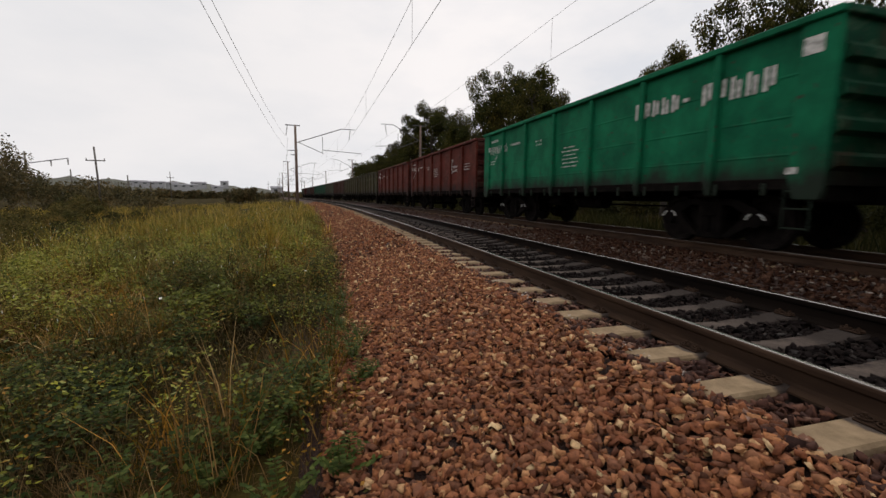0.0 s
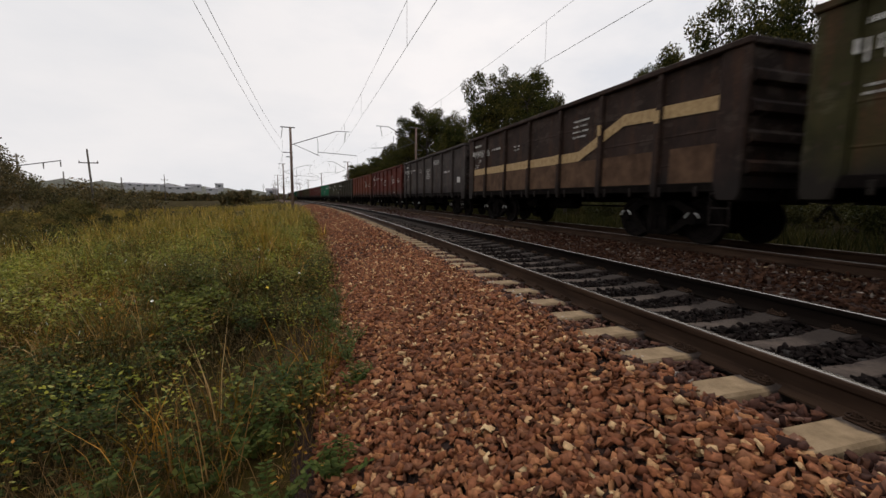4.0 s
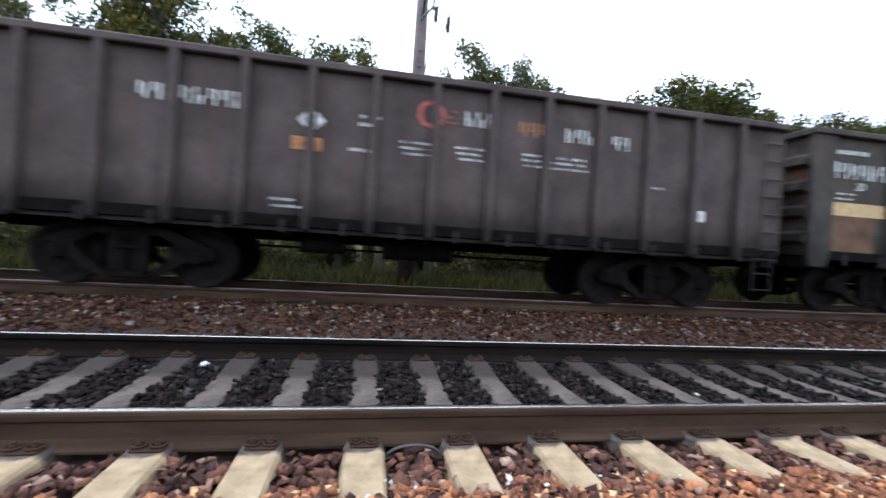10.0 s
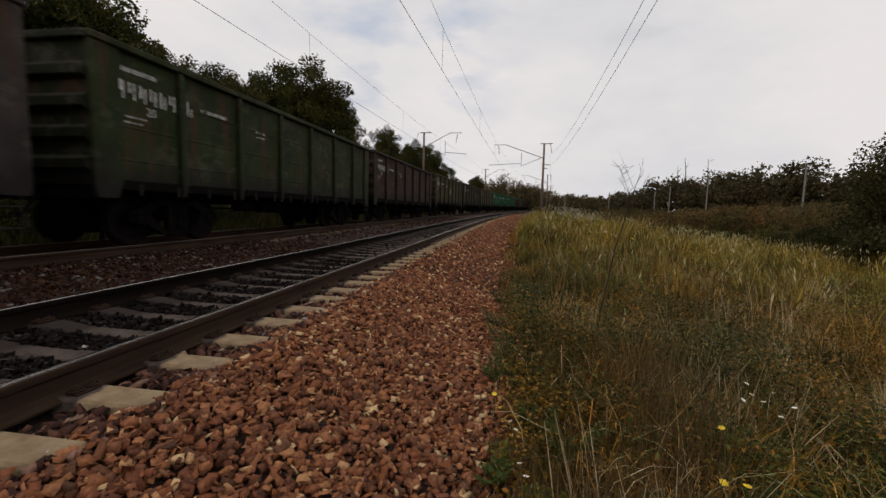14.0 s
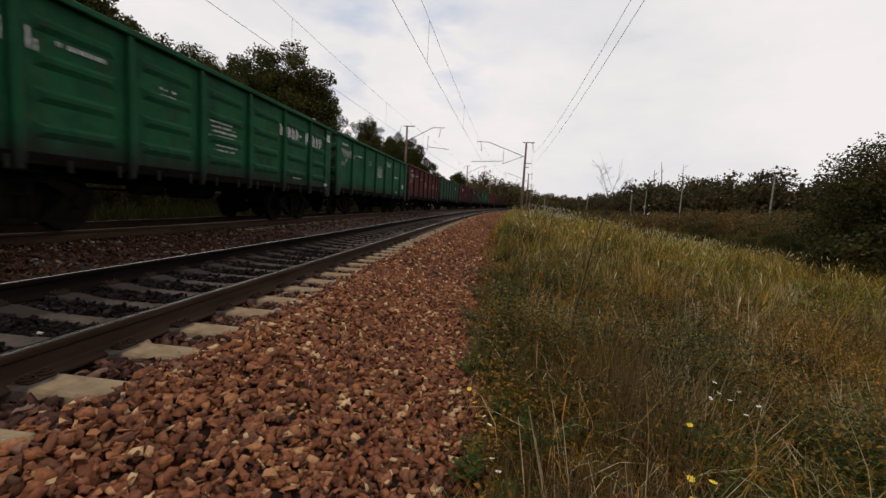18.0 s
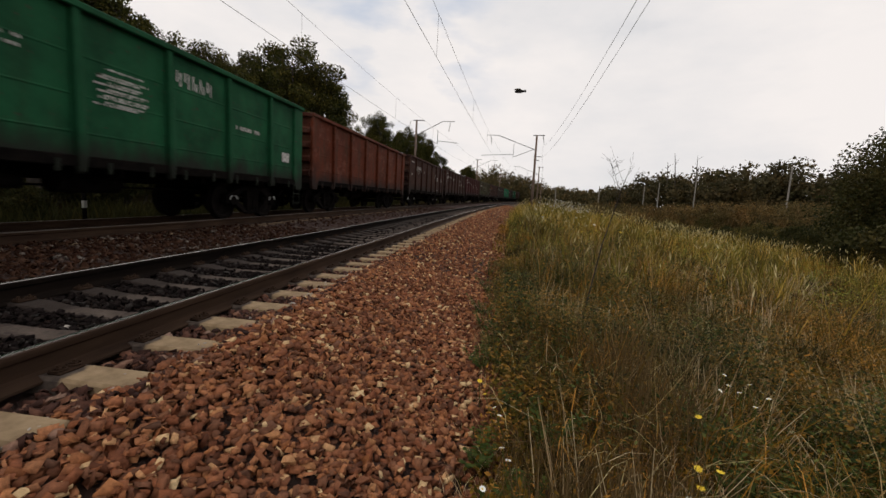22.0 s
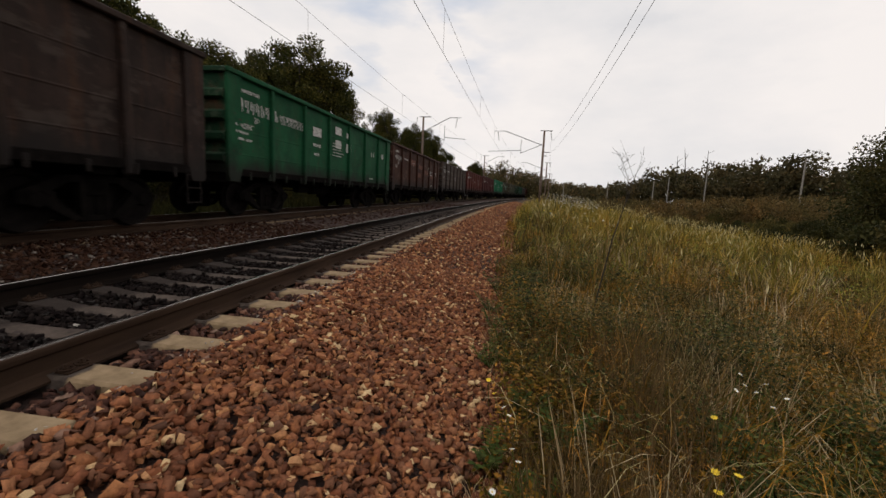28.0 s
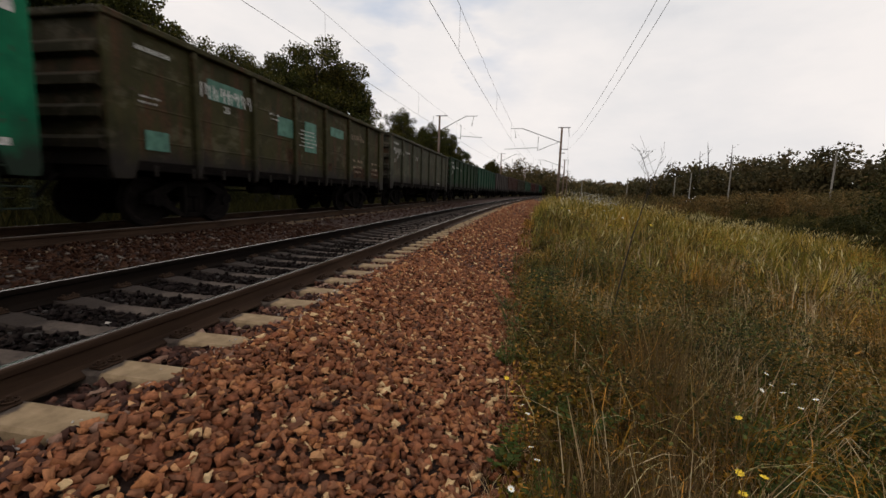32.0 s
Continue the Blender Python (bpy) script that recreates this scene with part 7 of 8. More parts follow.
tagged(new("leaf_litter", big_mesh("leaf_litter", *blades(rng, 9000, 0.6, 6.2, -6.0, -3.15, 0.05, 0.16, 0.007, 1.6), BROWN_STALK)), "matted dead stalks and litter on dark soil", "litter", kind="stuff")
tagged(new("edge_straw", big_mesh("edge_straw", *blades(rng, 700, -6.5, -1.9, -3.22, -3.02, 0.10, 0.34, 0.0045, 0.9), STRAW)), "bleached dry stalks lying over the ballast edge", "grass", kind="stuff")


def straw_tufts(rng, k, s0, s1, o0, o1, h0, h1, width):
    """Stiff dead stalks in bundles; those of a bundle lean the same way."""
    m = 11
    s, o = rng.uniform(s0, s1, k), rng.uniform(o0, o1, k)
    # they crowd together along the meadow in loose drifts
    drift = np.array([noise.noise((a * 0.7, b * 0.7, 21.0)) for a, b in zip(s, o)])
    s, o = s[drift > -0.08], o[drift > -0.08]
    k = len(s)
    la, tilt, hh = rng.uniform(0, 6.283, k).repeat(m), rng.uniform(0.08, 0.55, k).repeat(m), rng.uniform(h0, h1, k).repeat(m)
    n = k * m
    s, o = s.repeat(m) + rng.normal(0, 0.09, n), np.minimum(o.repeat(m) + rng.normal(0, 0.09, n), -3.3)
    la, tilt, h = la + rng.normal(0, 0.3, n), tilt + rng.normal(0, 0.08, n), hh * rng.uniform(0.55, 1.1, n)
    x, y = arc_np(o, s)
    z = np.interp(o, [-60, -14, -6, -4.0, -3.3, -3.0], [-2.2, -1.25, -0.85, -0.62, -0.5, -0.42]) - 0.03 + verge(s, o)
    p = np.stack([x, y, z], 1)
    way = np.stack([np.cos(la) * tilt, np.sin(la) * tilt, 1 - 0.3 * tilt ** 2], 1) * h[:, None]
    sag = np.stack([np.cos(la), np.sin(la), -0.4 + 0 * la], 1) * (h * rng.uniform(0.0, 0.10, n))[:, None]
    a = rng.uniform(0, 6.283, n)
    q = np.stack([np.cos(a), np.sin(a), 0 * a], 1) * (width * rng.uniform(0.6, 1.2, n) / 2)[:, None]
    mid, tip = p + way * 0.55, p + way + sag
    v = np.stack([p - q, p + q, mid + q * 0.8, mid - q * 0.8, tip - q * 0.35, tip + q * 0.35], 1).reshape(-1, 3)
    b = np.arange(n)[:, None] * 6
    return v, np.concatenate([b + [0, 1, 2, 3], b + [3, 2, 5, 4]], 0)


tuft_rng = np.random.default_rng(77)
tagged(new("straw_tufts", big_mesh("straw_tufts", *straw_tufts(tuft_rng, 120, -5.5, -2.0, -7.0, -3.5, 0.4, 0.7, 0.008), STRAW)), "stiff straw-coloured dead stalks in leaning bundles", "grass", kind="stuff")
tagged(new("straw_tufts_beyond", big_mesh("straw_tufts_beyond", *straw_tufts(tuft_rng, 240, -14, -5.5, -12, -3.6, 0.4, 0.7, 0.009), STRAW)), "pale stiff dead stalks standing in the meadow", "grass", kind="stuff")


def undergrowth(n, s0, s1, o0, o1, size, tall):
    """Small leaves of low herbs, in clumps among the grass."""
    k = n // 14
    s, o = rng.uniform(s0, s1, k).repeat(14), np.minimum(rng.uniform(o0, o1, k), -3.2).repeat(14)
    thin = rng.uniform(0, 1, k) < np.clip((np.hypot(s[::14] + 0.7, o[::14] + 3.3) / 7) ** 2, 0.05, 1) * dell(s[::14], o[::14]) + (s[::14] < -1.5)
    s, o, k = s[thin.repeat(14)], o[thin.repeat(14)], int(thin.sum())
    mound = np.array([noise.noise((a * 0.8, b * 0.8, 9.0)) for a, b in zip(s[::14], o[::14])])
    top = (rng.uniform(0.08, tall, k) * np.clip(0.62 + 2.3 * mound, 0.06, 1.6) * hollow(s[::14], o[::14])).repeat(14)
    s, o = s + rng.normal(0, 0.07, len(s)), o + rng.normal(0, 0.07, len(s))
    o = np.minimum(o, -3.0)
    x, y = arc_np(o, s)
    z = np.interp(o, [-60, -14, -6, -4.0, -3.3, -3.0], [-2.2, -1.25, -0.85, -0.62, -0.5, -0.42]) + verge(s, o) + top * rng.uniform(0.3, 1.0, len(s))
    c = np.stack([x, y, z], 1)
    a = rng.uniform(0, 6.283, len(s))
    d = np.stack([np.cos(a), np.sin(a), rng.uniform(-0.2, 0.6, len(s))], 1) * size * rng.uniform(0.6, 1.4, (len(s), 1))
    q = np.stack([-np.sin(a), np.cos(a), rng.normal(0, 0.3, len(s))], 1) * size * 0.3
    v = np.stack([c, c + d * 0.5 + q, c + d, c + d * 0.5 - q], 1).reshape(-1, 3)
    return v, np.arange(len(v)).reshape(-1, 4)


tagged(new("low_herbs", big_mesh("low_herbs", *undergrowth(150000, -8, 9, -8, -3.1, 0.034, 0.56), HERB)), "low leafy herbs among the meadow grass", "herbs", kind="stuff")
tagged(new("low_herbs_far", big_mesh("low_herbs_far", *undergrowth(112000, -26, 30, -20, -3.1, 0.042, 0.74), HERB)), "low leafy herbs among the meadow grass", "herbs", kind="stuff")


tagged(new("green_herbs", big_mesh("green_herbs", *undergrowth(42000, -9.5, -4.6, -5.6, -3.25, 0.032, 0.62), GREEN_HERB)), "dark green leafy herbs at the edge of the ballast", "herbs", kind="stuff")
tagged(new("green_herbs_beside", big_mesh("green_herbs_beside", *undergrowth(52000, -4.6, -1.8, -7.5, -4.4, 0.034, 0.58), GREEN_HERB)), "dark green leafy herbs under the dead stalks", "herbs", kind="stuff")
tagged(new("green_herbs_ahead", big_mesh("green_herbs_ahead", *undergrowth(60000, 2.4, 9.5, -6.5, -3.2, 0.032, 0.5), GREEN_HERB)), "dark green leafy herbs round the hollow", "herbs", kind="stuff")
tagged(new("leafy_herbs_ahead", big_mesh("leafy_herbs_ahead", *undergrowth(80000, 2.0, 13, -10, -3.2, 0.042, 0.55), LEAFY)), "yellow-green leafy herbs in the meadow", "herbs", kind="stuff")
tagged(new("leafy_herbs_far_ahead", big_mesh("leafy_herbs_far_ahead", *undergrowth(60000, 8, 28, -17, -3.3, 0.060, 0.72), LEAFY)), "yellow-green leafy herbs further out in the meadow", "herbs", kind="stuff")
tagged(new("leafy_herbs_far_behind", big_mesh("leafy_herbs_far_behind", *undergrowth(45000, -30, -9, -16, -3.4, 0.055, 0.72), LEAFY)), "yellow-green leafy herbs further out in the meadow", "herbs", kind="stuff")
tagged(new("leafy_herbs_behind", big_mesh("leafy_herbs_behind", *undergrowth(90000, -12, -2.2, -9, -3.2, 0.038, 0.58), HERB)), "yellow-green leafy herbs in the meadow", "herbs", kind="stuff")


def clumps(k, s0, s1, o0, o1, leaves, size, r0, r1):
    """Rounded clumps of broad herb leaves, thickest over their tops."""
    s, o = rng.uniform(s0, s1, k), rng.uniform(o0, o1, k)
    fit = rng.uniform(0, 1, k) < dell(s, o)
    s, o = s[fit], o[fit]
    k = len(s)
    r = (rng.uniform(r0, r1, k) * np.clip(hollow(s, o), 0.5, 1)).repeat(leaves)
    high = rng.uniform(1.0, 1.9, k).repeat(leaves)
    s, o = s.repeat(leaves), o.repeat(leaves)
    n = len(s)
    d = rng.normal(size=(n, 3))
    d /= np.linalg.norm(d, axis=1)[:, None]
    d[:, 2] = np.abs(d[:, 2])
    d *= (r * rng.uniform(0.75, 1.1, n))[:, None]
    x, y = arc_np(np.minimum(o, -3.3), s)
    z = np.interp(o, [-60, -14, -6, -4.0, -3.3], [-2.2, -1.25, -0.85, -0.62, -0.5]) + verge(s, o)
    c = np.stack([x + d[:, 0], y + d[:, 1], z + 0.02 + d[:, 2] * high], 1)
    a = rng.uniform(0, 6.283, n)
    e = np.stack([np.cos(a), np.sin(a), rng.uniform(-0.5, 0.4, n)], 1) * size * rng.uniform(0.6, 1.4, (n, 1))
    q = np.stack([-np.sin(a), np.cos(a), rng.normal(0, 0.3, n)], 1) * size * 0.34
    return np.stack([c, c + e * 0.5 + q, c + e, c + e * 0.5 - q], 1).reshape(-1, 3), np.arange(n * 4).reshape(-1, 4)


tagged(new("herb_clumps_ahead", big_mesh("herb_clumps_ahead", *clumps(300, 4.8, 16, -11, -3.6, 120, 0.06, 0.2, 0.38), LEAFY)), "rounded yellow-green clumps of broad-leaved herbs", "herbs", kind="stuff")
tagged(new("herb_clumps_beside", big_mesh("herb_clumps_beside", *clumps(60, 1.7, 5.0, -6.5, -3.4, 120, 0.045, 0.16, 0.28), GREEN_HERB)), "dark green clumps of broad-leaved herbs by the hollow", "herbs", kind="stuff")
tagged(new("herb_clumps_behind", big_mesh("herb_clumps_behind", *clumps(190, -14, -3.4, -9.5, -3.5, 110, 0.042, 0.16, 0.30), GREEN_HERB)), "rounded dark green clumps of broad-leaved herbs", "herbs", kind="stuff")


def far_verge():
    """Grass and weeds on the far side of the goods train."""
    n = 26000
    s, o = rng.uniform(-40, 45, n), GAP + rng.uniform(2.3, 7.5, n)
    x, y = arc_np(o, s)
    z = np.interp(o, [GAP + 2.2, GAP + 3.6, GAP + 7], [-0.2, -0.6, -0.35]) - 0.03 + np.interp(s, [-52, -28, -10], [0.34, 0.13, 0.0])
    h, a, b = rng.uniform(0.3, 0.85, n), rng.uniform(0, 6.283, n), rng.uniform(0, 6.283, n)
    p = np.stack([x, y, z], 1)
    q = np.stack([np.cos(a), np.sin(a), 0 * a], 1) * 0.018
    tip = p + np.stack([np.cos(b) * h * 0.35, np.sin(b) * h * 0.35, h], 1)
    mid = (p + tip) / 2 + np.stack([0 * h, 0 * h, h * 0.08], 1)
    return np.stack([p, mid - q, tip, mid + q], 1).reshape(-1, 3), np.arange(n * 4).reshape(-1, 4)


# dark leaf colour stands in for the shade behind the train
tagged(new("far_verge_grass", big_mesh("far_verge_grass", *far_verge(), DARK_LEAVES)), "dark green grass and weeds behind the goods train", "grass", kind="stuff")


def plumes(n, s0, s1, o0, o1, size):
    """Pale seed heads on the tips of tall grass, in loose drifts."""
    s, o = rng.uniform(s0, s1, n), rng.uniform(o0, o1, n)
    drift = np.array([noise.noise((a * 0.35, b * 0.35, 5.0)) for a, b in zip(s, o)])
    s, o = s[drift > 0.02], o[drift > 0.02]
    n = len(s)
    x, y = arc_np(o, s)
    z = np.interp(o, [-60, -14, -6, -4.0, -3.3], [-2.2, -1.25, -0.85, -0.62, -0.5]) + rng.uniform(0.55, 1.05, n) + np.interp(s, [-420, -100, -52, -28, -10], [3.4, 0.8, 0.34, 0.13, 0.0]) + verge(s, o)
    cs = np.stack([x, y, z], 1)
    v = []
    ang = rng.uniform(0, 6.283, n)
    tilt = rng.normal(0, 0.35, (n, 2))
    up = np.stack([tilt[:, 0], tilt[:, 1], np.ones(n)], 1) * size
    sd = np.stack([np.cos(ang), np.sin(ang), 0 * ang], 1) * size * 0.16
    v = np.stack([cs - up, cs + sd, cs + up, cs - sd], 1).reshape(-1, 3)
    return v, np.arange(n * 4).reshape(-1, 4)


tagged(new("grass_plumes", big_mesh("grass_plumes", *plumes(4200, -34, -8, -16, -3.8, 0.07), PLUME)), "pale feathery seed heads above the grass", "grass", kind="stuff")
tagged(new("grass_plumes_ahead", big_mesh("grass_plumes_ahead", *plumes(900, 3, 26, -16, -3.8, 0.03), PLUME)), "pale feathery seed heads above the grass", "grass", kind="stuff")


def weed(x, y, z, seed, high, spread, n, leaf):
    """A leafy weed: thin stems with opposite pointed leaves."""
    r = np.random.default_rng(seed)
    w = empty("leafy_weed", pose(x, y, z))
    bm = bmesh.new()
    vs, k = [], 0
    for i in range(n):
        a = r.uniform(0, 6.283)
        tip = Vector((math.cos(a) * spread * r.uniform(0.2, 1), math.sin(a) * spread * r.uniform(0.2, 1), high * r.uniform(0.6, 1)))
        rod(bm, (0, 0, 0), tip, 0.004, 0.002, 4)
        for j in range(9):
            u = 0.3 + 0.7 * j / 8
            p = Vector((0, 0, 0)).lerp(tip, u)
            for sg in (-1, 1):
                b = a + sg * 1.4 + r.uniform(-0.6, 0.6)
                d = Vector((math.cos(b), math.sin(b), r.uniform(-0.15, 0.35))) * leaf * r.uniform(0.6, 1.2)
                q = Vector((-d.y, d.x, 0)).normalized() * leaf * 0.24
                vs += [p, p + d * 0.5 + q, p + d, p + d * 0.5 - q]
    tagged(part("stem_tuft", bm, WEED, w), kind="stuff")
    part("leaves", big_mesh("leaves", np.array([tuple(v) for v in vs]), np.arange(len(vs)).reshape(-1, 4), WEED), None, w)
    return tagged(w, "small fresh-green leafy weed at the edge of the ballast", "weed", "weeds at the ballast edge")


for i, (x, y, h, sp, n, lf) in enumerate([(-4.05, 1.35, 0.30, 0.22, 9, 0.075), (-3.75, 1.95, 0.42, 0.30, 10, 0.06), (-3.33, 0.98, 0.22, 0.16, 9, 0.07), (-3.5, 2.4, 0.40, 0.3, 8, 0.06), (-4.5, 1.9, 0.28, 0.3, 8, 0.06), (-3.35, 3.2, 0.35, 0.25, 8, 0.05),
        (-3.55, 1.35, 0.30, 0.25, 8, 0.05), (-4.9, 2.8, 0.4, 0.3, 8, 0.06), (-3.3, -3.0, 0.25, 0.2, 9, 0.05), (-3.35, -2.55, 0.22, 0.22, 9, 0.05), (-3.5, -3.6, 0.34, 0.3, 9, 0.05), (-4.2, -2.9, 0.35, 0.3, 10, 0.05), (-3.3, -4.6, 0.3, 0.25, 9, 0.045), (-4.6, -3.4, 0.4, 0.3, 10, 0.05),
        (-3.3, -5.6, 0.3, 0.25, 8, 0.045), (-3.3, 4.6, 0.35, 0.25, 8, 0.045), (-3.4, 6.0, 0.35, 0.25, 8, 0.045), (-3.7, -5.0, 0.45, 0.3, 9, 0.05), (-4.3, -4.4, 0.45, 0.3, 9, 0.05), (-3.2, -7.0, 0.35, 0.25, 8, 0.045), (-3.25, 1.5, 0.16, 0.22, 10, 0.05), (-3.75, 1.95, 0.2, 0.2, 9, 0.06), (-3.95, 1.75, 0.22, 0.25, 10, 0.05), (-3.6, 2.7, 0.35, 0.3, 10, 0.055), (-3.9, 2.6, 0.3, 0.25, 9, 0.05), (-3.1, -3.3, 0.2, 0.2, 9, 0.045), (-3.08, -4.6, 0.25, 0.2, 9, 0.045), (-3.06, -5.6, 0.3, 0.22, 9, 0.045), (-3.3, -3.9, 0.3, 0.25, 9, 0.05),
        (-3.08, 2.5, 0.2, 0.2, 9, 0.05), (-3.1, 3.0, 0.3, 0.24, 10, 0.05), (-3.02, 3.4, 0.24, 0.22, 9, 0.045), (-3.15, 3.9, 0.32, 0.25, 10, 0.05), (-3.2, 4.4, 0.34, 0.25, 9, 0.05), (-3.08, 5.2, 0.3, 0.25, 9, 0.05), (-3.12, 6.6, 0.35, 0.28, 9, 0.05), (-3.2, 8.0, 0.4, 0.3, 9, 0.05),
        (-3.18, -5.1, 0.3, 0.22, 9, 0.05), (-3.0, -6.3, 0.3, 0.24, 9, 0.05), (-3.1, -7.6, 0.35, 0.26, 9, 0.05), (-3.05, -9.2, 0.4, 0.3, 9, 0.05), (-3.25, -2.2, 0.2, 0.2, 9, 0.05)]):
    weed(x, y, ground_z(x) - 0.02, 500 + i, h, sp, n, lf)


def flower(x, y, z, seed, petals, material, size, name, label):
    """A flower head with its ring of petals on a thin stem."""
    r = random.Random(seed)
    w = empty(name, pose(x, y, z, r.uniform(-25, 25), r.uniform(-25, 25), r.uniform(0, 360)))
    bm = bmesh.new()
    rod(bm, (0.03, 0, -0.3), (0, 0, 0), 0.003, 0.002, 5)
    part("stem", bm, WEED, w)
    bm = bmesh.new()
    for i in range(petals):
        a = 2 * math.pi * i / petals
        d, q = Vector((math.cos(a), math.sin(a), 0.28)) * size, Vector((-math.sin(a), math.cos(a), 0)) * size * 0.34
        bm.faces.new([bm.verts.new(v) for v in (Vector((0, 0, 0)), d * 0.6 + q, d, d * 0.6 - q)])
    part("petals", bm, material, w)
    bm = bmesh.new()
    bmesh.ops.create_uvsphere(bm, u_segments=8, v_segments=5, radius=size * 0.28)
    part("flower_eye", bm, PETAL_YELLOW, w)
    return tagged(w, label, "flower", "flowers by the ballast")


for i, (x, y, z, k) in enumerate([(-3.07, -3.8, -0.18, "y"), (-3.11, -3.7, -0.22, "y"), (-3.17, -3.5, -0.2, "w"), (-3.2, -3.45, -0.22, "w"), (-3.21, -3.1, -0.2, "w"), (-3.24, -3.05, -0.23, "w"), (-3.12, -2.72, -0.15, "w"), (-4.3, -3.5, -0.12, "y"), (-4.07, -3.0, -0.12, "y"), (-4.14, -2.96, -0.10, "y"), (-4.05, -2.92, -0.16, "y"), (-4.1, -2.86, -0.2, "w"), (-4.0, -2.9, -0.2, "w"),
        (-4.70, -3.85, -0.1, "w"), (-4.78, -3.9, -0.06, "w"), (-4.64, -3.95, -0.14, "w"), (-4.74, -3.75, -0.14, "w"), (-4.84, -3.8, -0.1, "w"), (-4.6, -3.8, -0.04, "w"), (-4.68, -4.0, -0.05, "w"), (-4.9, -3.95, -0.13, "w"), (-3.9, 4.3, 0.0, "y"), (-3.6, 5.2, 0.0, "w"), (-4.9, 3.9, 0.0, "w")]):
    if k == "y":
        flower(x, y, z, i, 8, PETAL_YELLOW, 0.019, "yellow_flower", "small yellow flower among the grass by the ballast")
    else:
        flower(x, y, z, i, 9, PETAL_WHITE, 0.016, "white_flower", "small white flower among the grass by the ballast")
for i in range(26):
    r2 = random.Random(i + 70)
    flower(-5.3 + r2.uniform(-0.9, 0.9), -15 + r2.uniform(-4.5, 6), ground_z(-5.3) + 0.75 + r2.uniform(0.5, 0.85), i, 7, PETAL_YELLOW if r2.random() < 0.45 else PETAL_WHITE, 0.04, "meadow_flower", "pale flower head above the far grass")
# white dots of far flowers in the meadow
v, f = plumes(700, -27, -20, -7.2, -4.6, 0.035)
tagged(new("far_flower_drift", big_mesh("far_flower_drift", v, f, PETAL_WHITE)), "drift of white flower heads far out in the grass", "flowers", kind="stuff")
v, f = plumes(1000, 3, 26, -14, -3.5, 0.02)
tagged(new("meadow_flowers", big_mesh("meadow_flowers", v, f, PETAL_WHITE)), "tiny white flower heads scattered over the meadow", "flowers", kind="stuff")

# ---- crushed-stone ballast ----
BED = [(-3.7, -0.62), (-3.3, -0.50), (-2.0, -0.13), (-1.5, 0.0), (-1.34, -0.010), (-1.1, -0.035), (-0.9, -0.035), (-0.6, -0.036), (0.6, -0.036), (0.9, -0.04), (1.5, -0.04), (GAP - 1.5, -0.03), (GAP - 0.9, -0.03), (GAP + 0.9, -0.03), (GAP + 1.6, -0.06), (GAP + 2.2, -0.2), (GAP + 3.4, -0.6)]
CUBE = np.array([(-1, -1, -1), (1, -1, -1), (1, 1, -1), (-1, 1, -1), (-1, -1, 1), (1, -1, 1), (1, 1, 1), (-1, 1, 1)], float)
QUADS = np.array([(4, 5, 6, 7), (0, 1, 5, 4), (1, 2, 6, 5), (2, 3, 7, 6), (3, 0, 4, 7)])


def scattered(rng, n, s0, s1, o0, o1, size, clear=True, lift=0.0):
    """Places for n stones: along, across, height and half size."""
    s, o = rng.uniform(s0, s1, n), rng.uniform(o0, o1, n)
    if clear:
        k = np.abs(s / SLEEPER_STEP - np.round(s / SLEEPER_STEP)) * SLEEPER_STEP
        ok = ~((np.abs(o) < 1.34) & (k < np.where(np.abs(o) < 0.7, 0.085, 0.125))) & ~(np.abs(np.abs(o) - 0.797) < 0.10)
        s, o = s[ok], o[ok]
    r = size * rng.uniform(0.55, 1.3, len(s))
    z = np.interp(o, [b[0] for b in BED], [b[1] for b in BED]) + lift + rng.uniform(-0.028, 0.022, len(s)) * size / 0.03 + np.interp(s, [-420, -100, -52, -28, -10], [3.4, 0.8, 0.34, 0.13, 0.0])
    x, y = arc_np(o, s)
    return np.stack([x, y, z], 1), r


def stones(rng, p, r):
    """Angular broken stones at the given places."""
    n = len(p)
    v = CUBE[None] * np.stack([rng.uniform(0.8, 1.45, n), rng.uniform(0.5, 0.95, n), rng.uniform(0.20, 0.58, n)], 1)[:, None] * (1 + rng.uniform(-0.55, 0.30, (n, 8, 3)))
    turn, tip, lean = rng.uniform(0, np.pi, n), rng.normal(0, 0.42, n), rng.uniform(0, 2 * np.pi, n)
    a = np.stack([np.cos(tip) * np.cos(turn), np.sin(tip) * np.cos(lean), np.sin(tip) * np.sin(lean), np.cos(tip) * np.sin(turn)], 1)
    w, i, j, k = a.T
    m = np.stack([1 - 2 * (j * j + k * k), 2 * (i * j - k * w), 2 * (i * k + j * w), 2 * (i * j + k * w), 1 - 2 * (i * i + k * k), 2 * (j * k - i * w), 2 * (i * k - j * w), 2 * (j * k + i * w), 1 - 2 * (i * i + j * j)], 1).reshape(n, 3, 3)
    v = np.einsum("nab,nvb->nva", m, v) * r[:, None, None]
    v += p[:, None]
    return v.reshape(-1, 3), (QUADS[None] + 8 * np.arange(n)[:, None, None]).reshape(-1, 4)


rng = np.random.default_rng(99)


def lay(name, label, material, *fields):
    ps, rs = zip(*(scattered(rng, *f) for f in fields))
    v, f = stones(rng, np.concatenate(ps), np.concatenate(rs))
    return tagged(new(name, big_mesh(name, v, f, material)), label, "ballast", kind="stuff")


